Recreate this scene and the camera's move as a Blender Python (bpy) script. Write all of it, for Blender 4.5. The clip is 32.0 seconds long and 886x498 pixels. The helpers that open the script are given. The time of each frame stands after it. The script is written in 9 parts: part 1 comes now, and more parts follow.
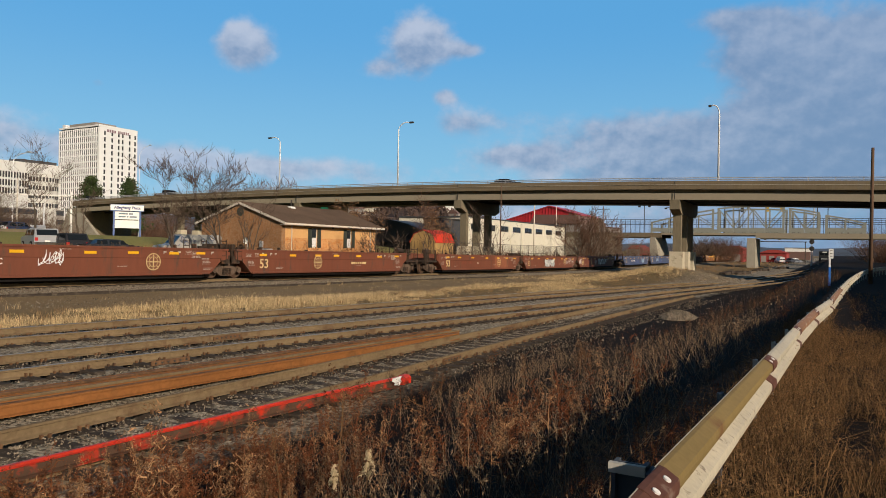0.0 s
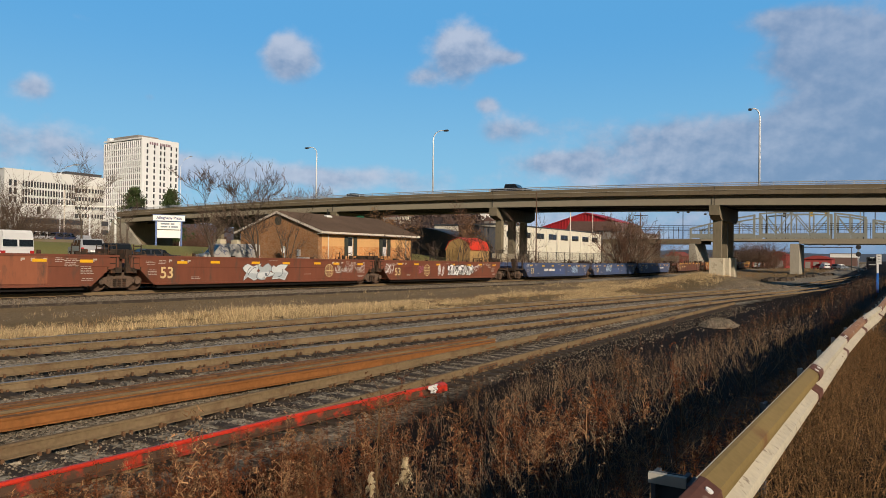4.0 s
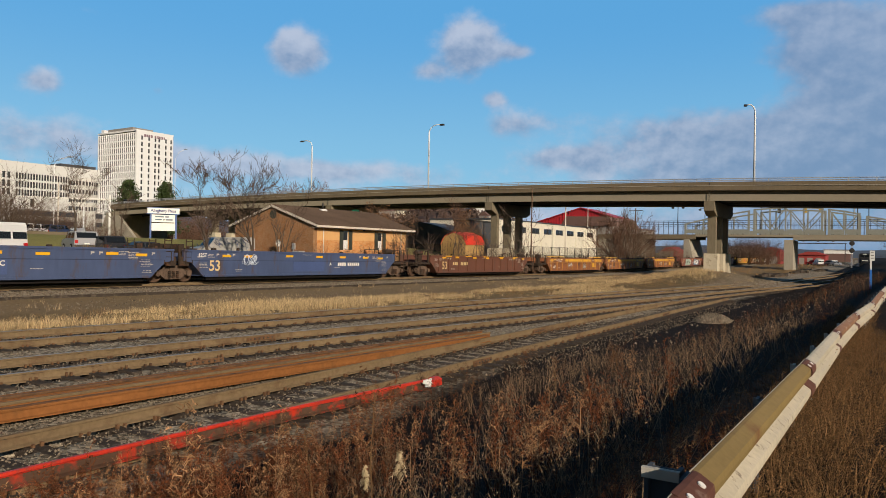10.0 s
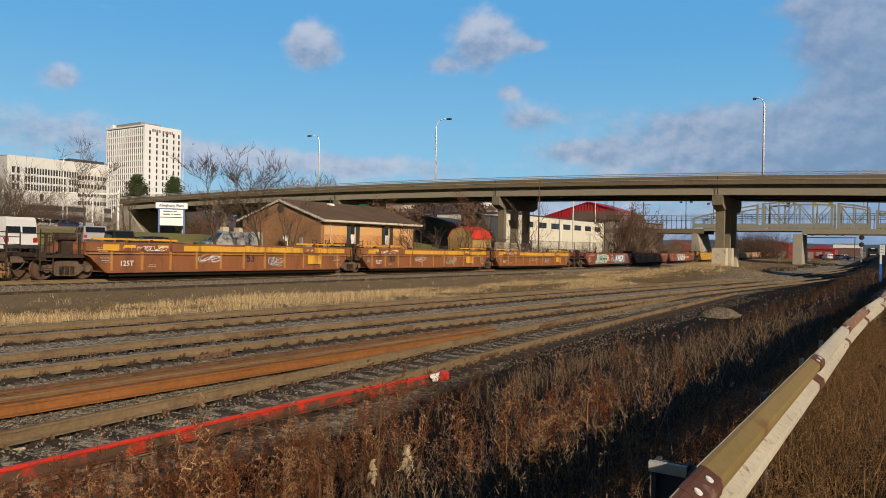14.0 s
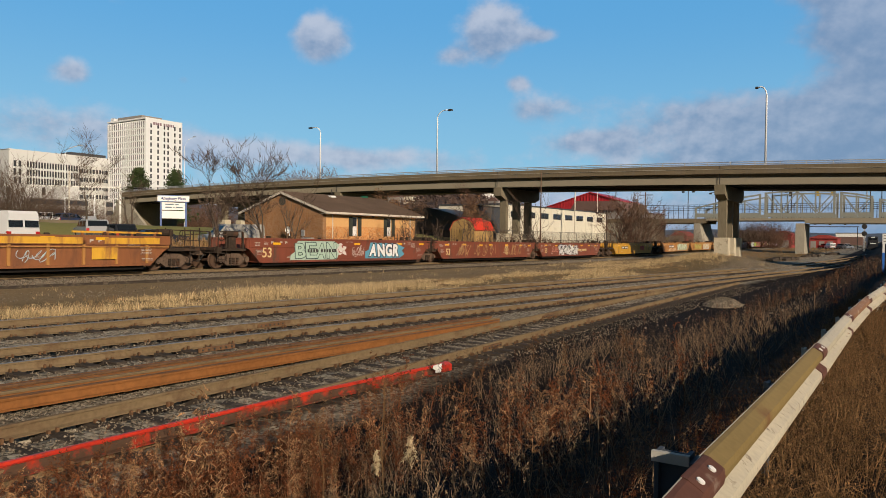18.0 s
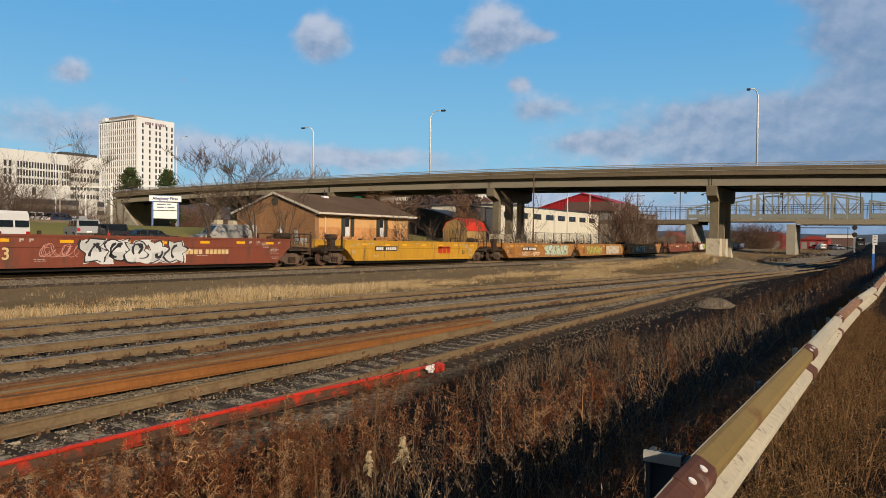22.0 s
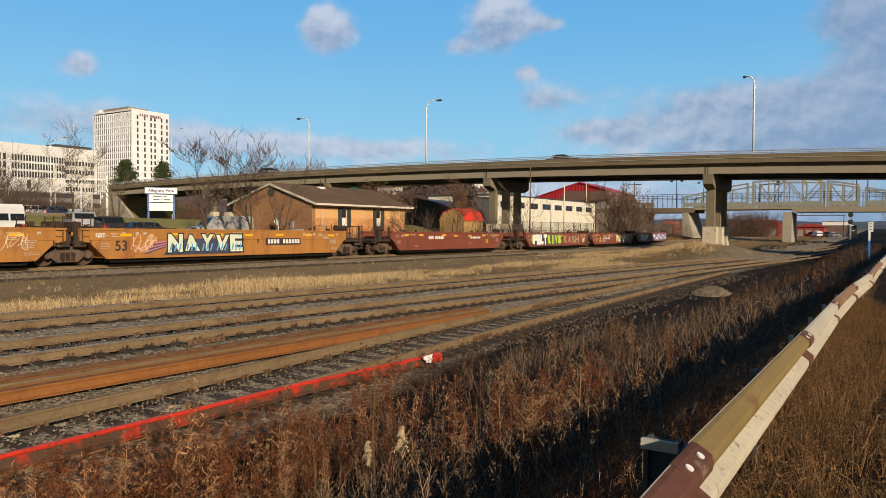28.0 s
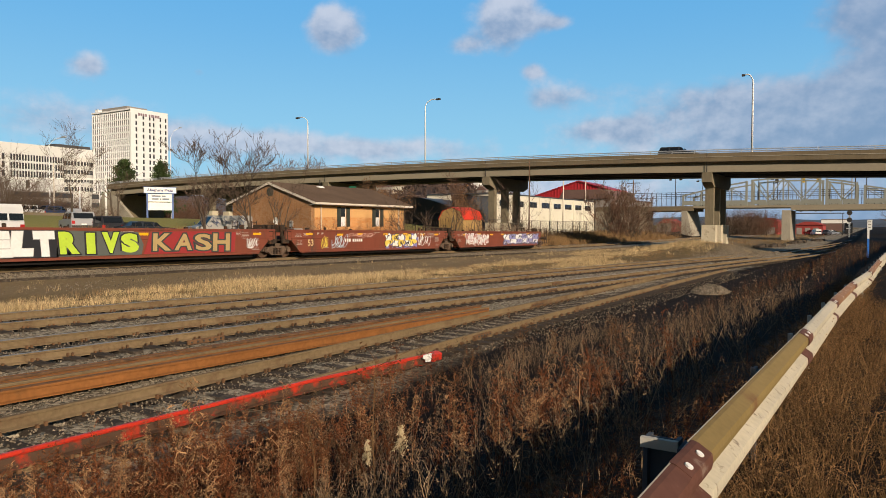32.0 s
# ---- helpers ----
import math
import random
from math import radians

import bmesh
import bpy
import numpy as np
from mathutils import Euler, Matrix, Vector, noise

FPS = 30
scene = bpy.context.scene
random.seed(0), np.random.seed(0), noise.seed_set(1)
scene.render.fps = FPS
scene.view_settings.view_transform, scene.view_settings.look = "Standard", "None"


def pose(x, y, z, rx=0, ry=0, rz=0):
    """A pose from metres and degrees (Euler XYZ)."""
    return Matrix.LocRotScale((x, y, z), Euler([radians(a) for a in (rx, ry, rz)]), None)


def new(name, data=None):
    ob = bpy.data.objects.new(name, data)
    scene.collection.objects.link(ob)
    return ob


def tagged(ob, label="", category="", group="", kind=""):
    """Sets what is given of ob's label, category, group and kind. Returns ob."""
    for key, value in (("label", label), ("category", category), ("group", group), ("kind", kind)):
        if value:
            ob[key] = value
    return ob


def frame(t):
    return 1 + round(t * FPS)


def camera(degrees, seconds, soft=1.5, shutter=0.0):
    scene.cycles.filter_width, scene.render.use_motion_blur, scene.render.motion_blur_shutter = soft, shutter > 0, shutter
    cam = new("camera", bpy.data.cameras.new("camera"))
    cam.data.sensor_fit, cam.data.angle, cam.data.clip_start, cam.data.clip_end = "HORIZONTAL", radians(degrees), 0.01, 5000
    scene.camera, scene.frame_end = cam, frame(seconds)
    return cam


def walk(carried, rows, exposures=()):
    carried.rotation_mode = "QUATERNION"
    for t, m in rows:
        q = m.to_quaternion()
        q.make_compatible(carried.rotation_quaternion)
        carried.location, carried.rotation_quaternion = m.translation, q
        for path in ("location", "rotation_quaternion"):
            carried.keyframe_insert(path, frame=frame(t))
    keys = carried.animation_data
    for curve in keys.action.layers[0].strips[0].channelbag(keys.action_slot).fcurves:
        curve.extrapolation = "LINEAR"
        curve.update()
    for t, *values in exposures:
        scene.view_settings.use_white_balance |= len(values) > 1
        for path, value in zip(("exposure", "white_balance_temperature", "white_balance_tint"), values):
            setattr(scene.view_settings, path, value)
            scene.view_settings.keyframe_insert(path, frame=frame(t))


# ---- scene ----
# ---- camera ----
cam = camera(65.0, 32.0, soft=0.5)
EYE = (0.0, 0.0, 2.64)
# seconds, yaw, pitch, roll of the person's arm
TURNS = (
    (0, -60.76, -0.09, -1.03), (0.5, -60.47, -0.33, -0.99), (1, -59.36, -0.03, -0.63), (1.5, -58.00, 0.09, -0.37),
    (2, -57.76, 0.24, -0.59), (2.5, -57.50, 0.39, -0.63), (3, -57.69, 0.61, -0.69), (3.5, -57.84, 0.50, -0.72),
    (5.5, -57.84, 0.53, -0.68), (6, -57.70, 0.40, -0.69), (6.5, -57.89, 0.18, -0.88), (7, -58.07, 0.04, -0.98),
    (7.5, -57.91, -0.15, -0.92), (8, -58.05, -0.18, -0.87), (8.5, -57.97, -0.08, -1.03), (9, -57.93, 0.11, -1.02),
    (9.5, -58.10, 0.23, -0.97), (10, -58.24, 0.04, -0.99), (10.5, -57.99, 0.01, -1.03), (11, -57.48, 0.01, -0.91),
    (11.5, -57.59, 0.04, -1.01), (12, -57.78, -0.03, -1.01), (12.5, -57.51, -0.34, -0.89), (13, -57.02, -0.36, -0.77),
    (13.5, -57.44, -0.45, -0.99), (14, -57.65, -0.43, -0.96), (14.5, -57.79, -0.62, -0.95), (16.5, -58.61, -0.61, -0.81),
    (17, -58.06, -1.02, -0.62), (17.5, -57.73, -1.08, -0.54), (18, -57.49, -1.14, -0.62), (18.5, -57.61, -0.96, -0.63),
    (19, -57.75, -1.23, -0.51), (19.5, -58.10, -1.06, -0.39), (20, -57.89, -1.08, -0.32), (20.5, -58.03, -0.97, -0.36),
    (21, -58.09, -0.93, -0.54), (21.5, -58.12, -1.03, -0.51), (22, -58.08, -1.09, -0.70), (22.5, -58.43, -1.35, -0.76),
    (23, -58.31, -1.39, -0.65), (23.5, -58.10, -1.62, -0.85), (24, -57.84, -1.77, -0.70), (24.5, -57.88, -1.89, -0.53),
    (25, -58.05, -1.81, -0.52), (25.5, -58.18, -1.79, -0.45), (27.5, -58.24, -1.91, -0.51), (28, -58.34, -1.90, -0.28),
    (28.5, -57.98, -1.96, -0.24), (29, -57.66, -1.64, -0.17), (29.5, -58.26, -1.59, -0.10), (30, -58.34, -1.72, -0.11),
    (30.5, -57.96, -1.49, -0.18), (31, -58.03, -1.52, -0.21), (31.5, -58.36, -1.82, -0.25), (32, -58.41, -1.99, -0.15),
)
walk(cam, [(t, pose(*EYE, 90 + p, r, a)) for t, a, p, r in TURNS], exposures=[(0, -0.12, 6350, 10), (13, -0.12, 6400, 10), (19, -0.12, 6500, 10), (23, -0.11, 6480, 10), (24, 0.01, 6600, 10), (32, 0.07, 6650, 10)])
# ---- light ----
SUN_EL, SUN_SIDE = radians(21.0), radians(30.0)   # height of the sun; its light runs along +y, a little towards +x
light_dir = Vector((math.sin(SUN_SIDE) * math.cos(SUN_EL), math.cos(SUN_SIDE) * math.cos(SUN_EL), -math.sin(SUN_EL)))
world = bpy.data.worlds.new("sky")
world.use_nodes = True
scene.world = world
wn, wl = world.node_tree.nodes, world.node_tree.links
sky = wn.new("ShaderNodeTexSky")
sky.sky_type = "NISHITA"
sky.sun_disc = False
sky.sun_elevation = SUN_EL
sky.sun_rotation = math.atan2(-light_dir.x, -light_dir.y)
sky.air_density, sky.dust_density, sky.ozone_density = 1.0, 0.2, 3.0
wn["Background"].inputs[1].default_value = 0.05
blue = wn.new("ShaderNodeMix")
blue.data_type, blue.blend_type = "RGBA", "MULTIPLY"
blue.inputs[0].default_value = 1.0
blue.inputs[7].default_value = (0.95, 1.0, 0.93, 1)      # clear cold November air
wl.new(sky.outputs[0], blue.inputs[6])
wl.new(blue.outputs[2], wn["Background"].inputs[0])
sun = new("sun", bpy.data.lights.new("sun", "SUN"))
sun.data.energy, sun.data.angle, sun.data.color = 5.0, radians(0.55), (1.0, 0.825, 0.635)
sun.rotation_mode = "QUATERNION"
sun.rotation_quaternion = light_dir.to_track_quat("-Z", "Y")
# ---- drifting clouds: a far backdrop that turns slowly ----
# azimuth and height of each cloud's middle, its half widths (degrees), weight
CLOUDS = [(44.3, 15.2, 2.1, 1.8, 1.35), (45.3, 16.2, 1.1, 1.0, 0.4), (30.4, 16.5, 2.7, 2.3, 1.4), (26.7, 15.9, 1.5, 0.6, 0.75), (34.1, 14.3, 1.4, 0.8, 0.7), (62.3, 11.5, 1.3, 0.9, 0.95), (54.8, 11.6, 0.6, 0.45, 0.7),
          (28.3, 12.2, 1.1, 0.6, 0.85), (26.7, 10.4, 2.4, 1.1, 0.95), (23.0, 7.7, 3.0, 0.8, 0.9), (14.5, 9.5, 7.5, 1.8, 0.85), (3.9, 8.4, 6.0, 2.2, 1.0), (10.0, 6.6, 10.0, 1.5, 0.85),
          (3.0, 15.0, 4.2, 2.0, 1.15), (0.5, 12.0, 3.6, 2.4, 1.0), (5.7, 17.3, 3.2, 1.0, 0.8), (13.6, 14.3, 2.8, 1.5, 0.36), (-6.0, 13.0, 6.0, 5.0, 1.1), (-13.0, 9.0, 12.0, 4.0, 1.0),
          (62.0, 8.0, 5.5, 1.5, 0.8), (52.6, 6.6, 7.0, 1.1, 0.7), (40.0, 6.3, 9.0, 0.9, 0.62), (59.0, 16.6, 2.6, 0.7, 0.42), (82.0, 9.0, 10.0, 2.5, 0.85), (20.0, 1.0, 90.0, 3.9, 1.1)]


def cloud_material():
    m = bpy.data.materials.new("clouds")
    m.use_nodes = True
    n, l = m.node_tree.nodes, m.node_tree.links
    n.clear()

    def op(kind, a, b=0.0, c=0.0):
        t = n.new("ShaderNodeMath")
        t.operation = kind
        for k, v in enumerate((a, b, c)):
            if isinstance(v, (int, float)):
                t.inputs[k].default_value = v
            else:
                l.new(v, t.inputs[k])
        return t.outputs[0]

    def ramp(v, a, b, c=0.0, d=1.0):
        t = n.new("ShaderNodeMapRange")
        t.interpolation_type = "SMOOTHSTEP"
        for k, q in enumerate((a, b, c, d)):
            t.inputs[k + 1].default_value = q
        l.new(v, t.inputs[0])
        return t.outputs[0]

    co = n.new("ShaderNodeTexCoord")
    sep = n.new("ShaderNodeSeparateXYZ")
    nrm = n.new("ShaderNodeVectorMath")
    nrm.operation = "NORMALIZE"
    l.new(co.outputs["Object"], nrm.inputs[0])
    l.new(nrm.outputs[0], sep.inputs[0])
    az = op("MULTIPLY", op("ARCTAN2", sep.outputs[1], sep.outputs[0]), 57.2958)
    el = op("MULTIPLY", op("ARCSINE", sep.outputs[2]), 57.2958)

    def cloud_noise(dx, dz, scale, detail, squash=1.25):
        cmb = n.new("ShaderNodeCombineXYZ")
        l.new(op("ADD", az, dx), cmb.inputs[0])
        l.new(op("MULTIPLY", op("ADD", el, dz), squash), cmb.inputs[1])
        t = n.new("ShaderNodeTexNoise")
        t.inputs["Scale"].default_value, t.inputs["Detail"].default_value, t.inputs["Roughness"].default_value = scale, detail, 0.58
        l.new(cmb.outputs[0], t.inputs["Vector"])
        return t.outputs[0]

    puff, puff_low, wide = cloud_noise(0, 0, 0.42, 7), cloud_noise(-0.3, -0.6, 0.42, 3), cloud_noise(11, 5, 0.11, 3, 1.8)
    total = None
    under = None
    for a0, e0, w, h, k in CLOUDS:
        u = op("MULTIPLY", op("SUBTRACT", az, a0), 1 / w)
        v = op("MULTIPLY", op("SUBTRACT", el, e0), 1 / h)
        r2 = op("ADD", op("MULTIPLY", u, u), op("MULTIPLY", v, v))
        g = op("MULTIPLY", op("EXPONENT", op("MULTIPLY", r2, -0.75)), k)
        s = op("MULTIPLY", g, op("MULTIPLY", v, -1.0))
        total = g if total is None else op("ADD", total, g)
        under = s if under is None else op("ADD", under, s)
    dens = op("ADD", total, op("ADD", op("MULTIPLY", op("SUBTRACT", puff, 0.5), 0.95), op("MULTIPLY", op("SUBTRACT", wide, 0.5), 0.7)))
    alpha = op("MULTIPLY", ramp(dens, 0.36, 1.05), 0.86)
    lit = op("ADD", op("MULTIPLY", op("SUBTRACT", puff, puff_low), 1.5), op("MULTIPLY", under, -0.45))
    lit = op("ADD", lit, op("MULTIPLY", ramp(az, 4.0, 34.0), 0.30))
    tone = op("MULTIPLY", ramp(lit, -0.45, 0.85), ramp(az, -4.0, 26.0, 0.5, 1.0))
    mx = n.new("ShaderNodeMix")
    mx.data_type = "RGBA"
    mx.inputs[6].default_value, mx.inputs[7].default_value = (0.20, 0.30, 0.48, 1), (0.56, 0.61, 0.73, 1)
    l.new(tone, mx.inputs[0])
    em, tr, ms, out = n.new("ShaderNodeEmission"), n.new("ShaderNodeBsdfTransparent"), n.new("ShaderNodeMixShader"), n.new("ShaderNodeOutputMaterial")
    l.new(mx.outputs[2], em.inputs[0])
    em.inputs[1].default_value = 1.0
    l.new(alpha, ms.inputs[0])
    sky_glow, veil = n.new("ShaderNodeEmission"), n.new("ShaderNodeMixShader")      # glowing blue veil added under the clouds to brighten the visible sky
    air = n.new("ShaderNodeMix")
    air.data_type = "RGBA"
    air.inputs[6].default_value, air.inputs[7].default_value = (0.31, 0.69, 0.99, 1), (0.145, 0.52, 0.98, 1)
    l.new(ramp(el, 4.0, 19.0), air.inputs[0])
    l.new(air.outputs[2], sky_glow.inputs[0])
    sky_glow.inputs[1].default_value = 1.0
    l.new(op("MULTIPLY", ramp(el, 22.0, 40.0, 0.72, 0.0), op("MULTIPLY", ramp(az, -40.0, -15.0), ramp(az, 75.0, 100.0, 1.0, 0.0))), veil.inputs[0])
    l.new(tr.outputs[0], veil.inputs[1])
    l.new(sky_glow.outputs[0], veil.inputs[2])
    l.new(veil.outputs[0], ms.inputs[1])
    l.new(em.outputs[0], ms.inputs[2])
    l.new(ms.outputs[0], out.inputs[0])
    return m


def build_clouds():
    vs, fs, R_ = [], [], 4300.0
    azs, els = [radians(-70 + 5 * i) for i in range(39)], [radians(-2 + 4 * j) for j in range(15)]
    for a in azs:
        vs += [(R_ * math.cos(a) * math.cos(e), R_ * math.sin(a) * math.cos(e), R_ * math.sin(e)) for e in els]
    k = len(els)
    fs = [(i * k + j, (i + 1) * k + j, (i + 1) * k + j + 1, i * k + j + 1) for i in range(len(azs) - 1) for j in range(k - 1)]
    me = bpy.data.meshes.new("cloud_backdrop")
    me.from_pydata(vs, [], fs)
    me.materials.append(cloud_material())
    ob = new("cloud_backdrop", me)
    tagged(ob, "white and grey drifting clouds in a blue sky", "clouds", kind="structure")
    return ob


clouds = build_clouds()
# ---- materials ----
def mat(name, base, rough=0.8, metal=0.0, vary=0.25, fine=12.0, coarse=0.8, bump=0.0, tint=None, tint_amount=0.0, tint_scale=1.5, island=0.0, streak=0.0):
    """Base colour varied at two scales, a second colour in patches, fine relief, and per-object or per-piece variation."""
    m = bpy.data.materials.new(name)
    m.use_nodes = True
    n, l = m.node_tree.nodes, m.node_tree.links
    bsdf = n["Principled BSDF"]
    bsdf.inputs["Roughness"].default_value = rough
    bsdf.inputs["Metallic"].default_value = metal
    if rough > 0.65:
        bsdf.inputs["Specular IOR Level"].default_value = 0.12
    co = n.new("ShaderNodeTexCoord")
    vec = co.outputs["Object"]
    n1 = n.new("ShaderNodeTexNoise")
    n1.inputs["Scale"].default_value, n1.inputs["Detail"].default_value = fine, 6
    n2 = n.new("ShaderNodeTexNoise")
    n2.inputs["Scale"].default_value, n2.inputs["Detail"].default_value = coarse, 4
    if streak:
        mp = n.new("ShaderNodeMapping")
        mp.inputs["Scale"].default_value = (1, 1, streak)
        l.new(vec, mp.inputs[0])
        l.new(mp.outputs[0], n1.inputs["Vector"])
    else:
        l.new(vec, n1.inputs["Vector"])
    l.new(vec, n2.inputs["Vector"])
    add = n.new("ShaderNodeMath")
    add.operation = "ADD"
    l.new(n1.outputs[0], add.inputs[0])
    l.new(n2.outputs[0], add.inputs[1])
    last = add.outputs[0]
    if island:
        geo = n.new("ShaderNodeNewGeometry")
        mu = n.new("ShaderNodeMath")
        mu.operation = "MULTIPLY_ADD"
        mu.inputs[1].default_value = island
        l.new(geo.outputs["Random Per Island"], mu.inputs[0])
        l.new(last, mu.inputs[2])
        last = mu.outputs[0]
    mr = n.new("ShaderNodeMapRange")
    mr.inputs[1].default_value, mr.inputs[2].default_value = 0.6, 1.4 + island
    mr.inputs[3].default_value, mr.inputs[4].default_value = 1 - vary, 1 + vary
    l.new(last, mr.inputs[0])
    mixc = n.new("ShaderNodeMix")
    mixc.data_type, mixc.blend_type = "RGBA", "MULTIPLY"
    mixc.inputs[0].default_value = 1.0
    mixc.inputs[6].default_value = (*base, 1)
    l.new(mr.outputs[0], mixc.inputs[7])
    col = mixc.outputs[2]
    if tint:
        n3 = n.new("ShaderNodeTexNoise")
        n3.inputs["Scale"].default_value, n3.inputs["Detail"].default_value, n3.inputs["Roughness"].default_value = tint_scale, 8, 0.65
        l.new(mp.outputs[0] if streak else vec, n3.inputs["Vector"])
        ramp = n.new("ShaderNodeMapRange")
        ramp.inputs[1].default_value, ramp.inputs[2].default_value = 0.62 - 0.3 * tint_amount, 0.72 - 0.2 * tint_amount
        l.new(n3.outputs[0], ramp.inputs[0])
        mx = n.new("ShaderNodeMix")
        mx.data_type = "RGBA"
        mx.inputs[7].default_value = (*tint, 1)
        l.new(ramp.outputs[0], mx.inputs[0])
        l.new(col, mx.inputs[6])
        col = mx.outputs[2]
    l.new(col, bsdf.inputs["Base Color"])
    if bump:
        b = n.new("ShaderNodeBump")
        b.inputs["Strength"].default_value, b.inputs["Distance"].default_value = min(1, bump), 0.03
        l.new(n1.outputs[0], b.inputs["Height"])
        l.new(b.outputs[0], bsdf.inputs["Normal"])
    return m


M = {}
M["steel_rust"] = mat("rusted_steel", (0.17, 0.095, 0.05), 0.75, 0.2, 0.35, 20, 1.5, 0.3, (0.09, 0.055, 0.035), 0.4, 3)
M["rail_orange"] = mat("fresh_rust", (0.235, 0.098, 0.031), 0.8, 0.0, 0.25, 14, 0.8, 0.2, (0.16, 0.075, 0.028), 0.25, 2)
M["rail_web"] = mat("dusty_rail_side", (0.188, 0.135, 0.076), 0.85, 0.0, 0.25, 16, 1.0, 0.2, (0.13, 0.08, 0.045), 0.3, 1.2)
M["rail_head"] = mat("worn_rail_head", (0.36, 0.32, 0.28), 0.4, 0.7, 0.15, 20, 1.0)
M["red_paint"] = mat("red_paint", (0.56, 0.035, 0.016), 0.5, 0.0, 0.25, 18, 2.0, 0.1, (0.2, 0.045, 0.03), 0.34, 9)
M["white_paint"] = mat("white_paint", (0.8, 0.79, 0.75), 0.5, 0.0, 0.08, 10, 1.0)
M["tie"] = mat("weathered_timber", (0.06, 0.048, 0.038), 0.9, 0.0, 0.4, 30, 2.0, 0.5, (0.16, 0.13, 0.1), 0.3, 4)
M["concrete"] = mat("aged_concrete", (0.34, 0.31, 0.25), 0.9, 0.0, 0.15, 8, 0.4, 0.2, (0.25, 0.22, 0.18), 0.25, 0.5, streak=0.15)
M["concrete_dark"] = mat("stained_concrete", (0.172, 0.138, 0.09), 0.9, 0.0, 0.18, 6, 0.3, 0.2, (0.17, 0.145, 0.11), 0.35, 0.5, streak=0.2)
M["girder"] = mat("painted_girder", (0.290, 0.252, 0.185), 0.7, 0.0, 0.08, 3, 0.2)
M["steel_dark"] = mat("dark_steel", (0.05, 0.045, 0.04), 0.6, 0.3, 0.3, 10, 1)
M["galv_dull"] = mat("weathered_galvanised_steel", (0.40, 0.42, 0.45), 0.6, 0.2, 0.15, 10, 1)
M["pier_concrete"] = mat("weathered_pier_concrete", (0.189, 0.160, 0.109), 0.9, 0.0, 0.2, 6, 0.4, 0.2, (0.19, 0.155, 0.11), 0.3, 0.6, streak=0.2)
M["galv"] = mat("galvanised_steel", (0.55, 0.56, 0.56), 0.45, 0.6, 0.1, 10, 1)
M["alu"] = mat("lamp_pole_metal", (0.78, 0.79, 0.8), 0.5, 0.0, 0.06, 10, 1)
M["green_steel"] = mat("pale_green_paint", (0.252, 0.260, 0.223), 0.6, 0.0, 0.12, 8, 0.6)
M["asphalt"] = mat("asphalt", (0.06, 0.058, 0.055), 0.9, 0.0, 0.25, 30, 0.4, 0.2)
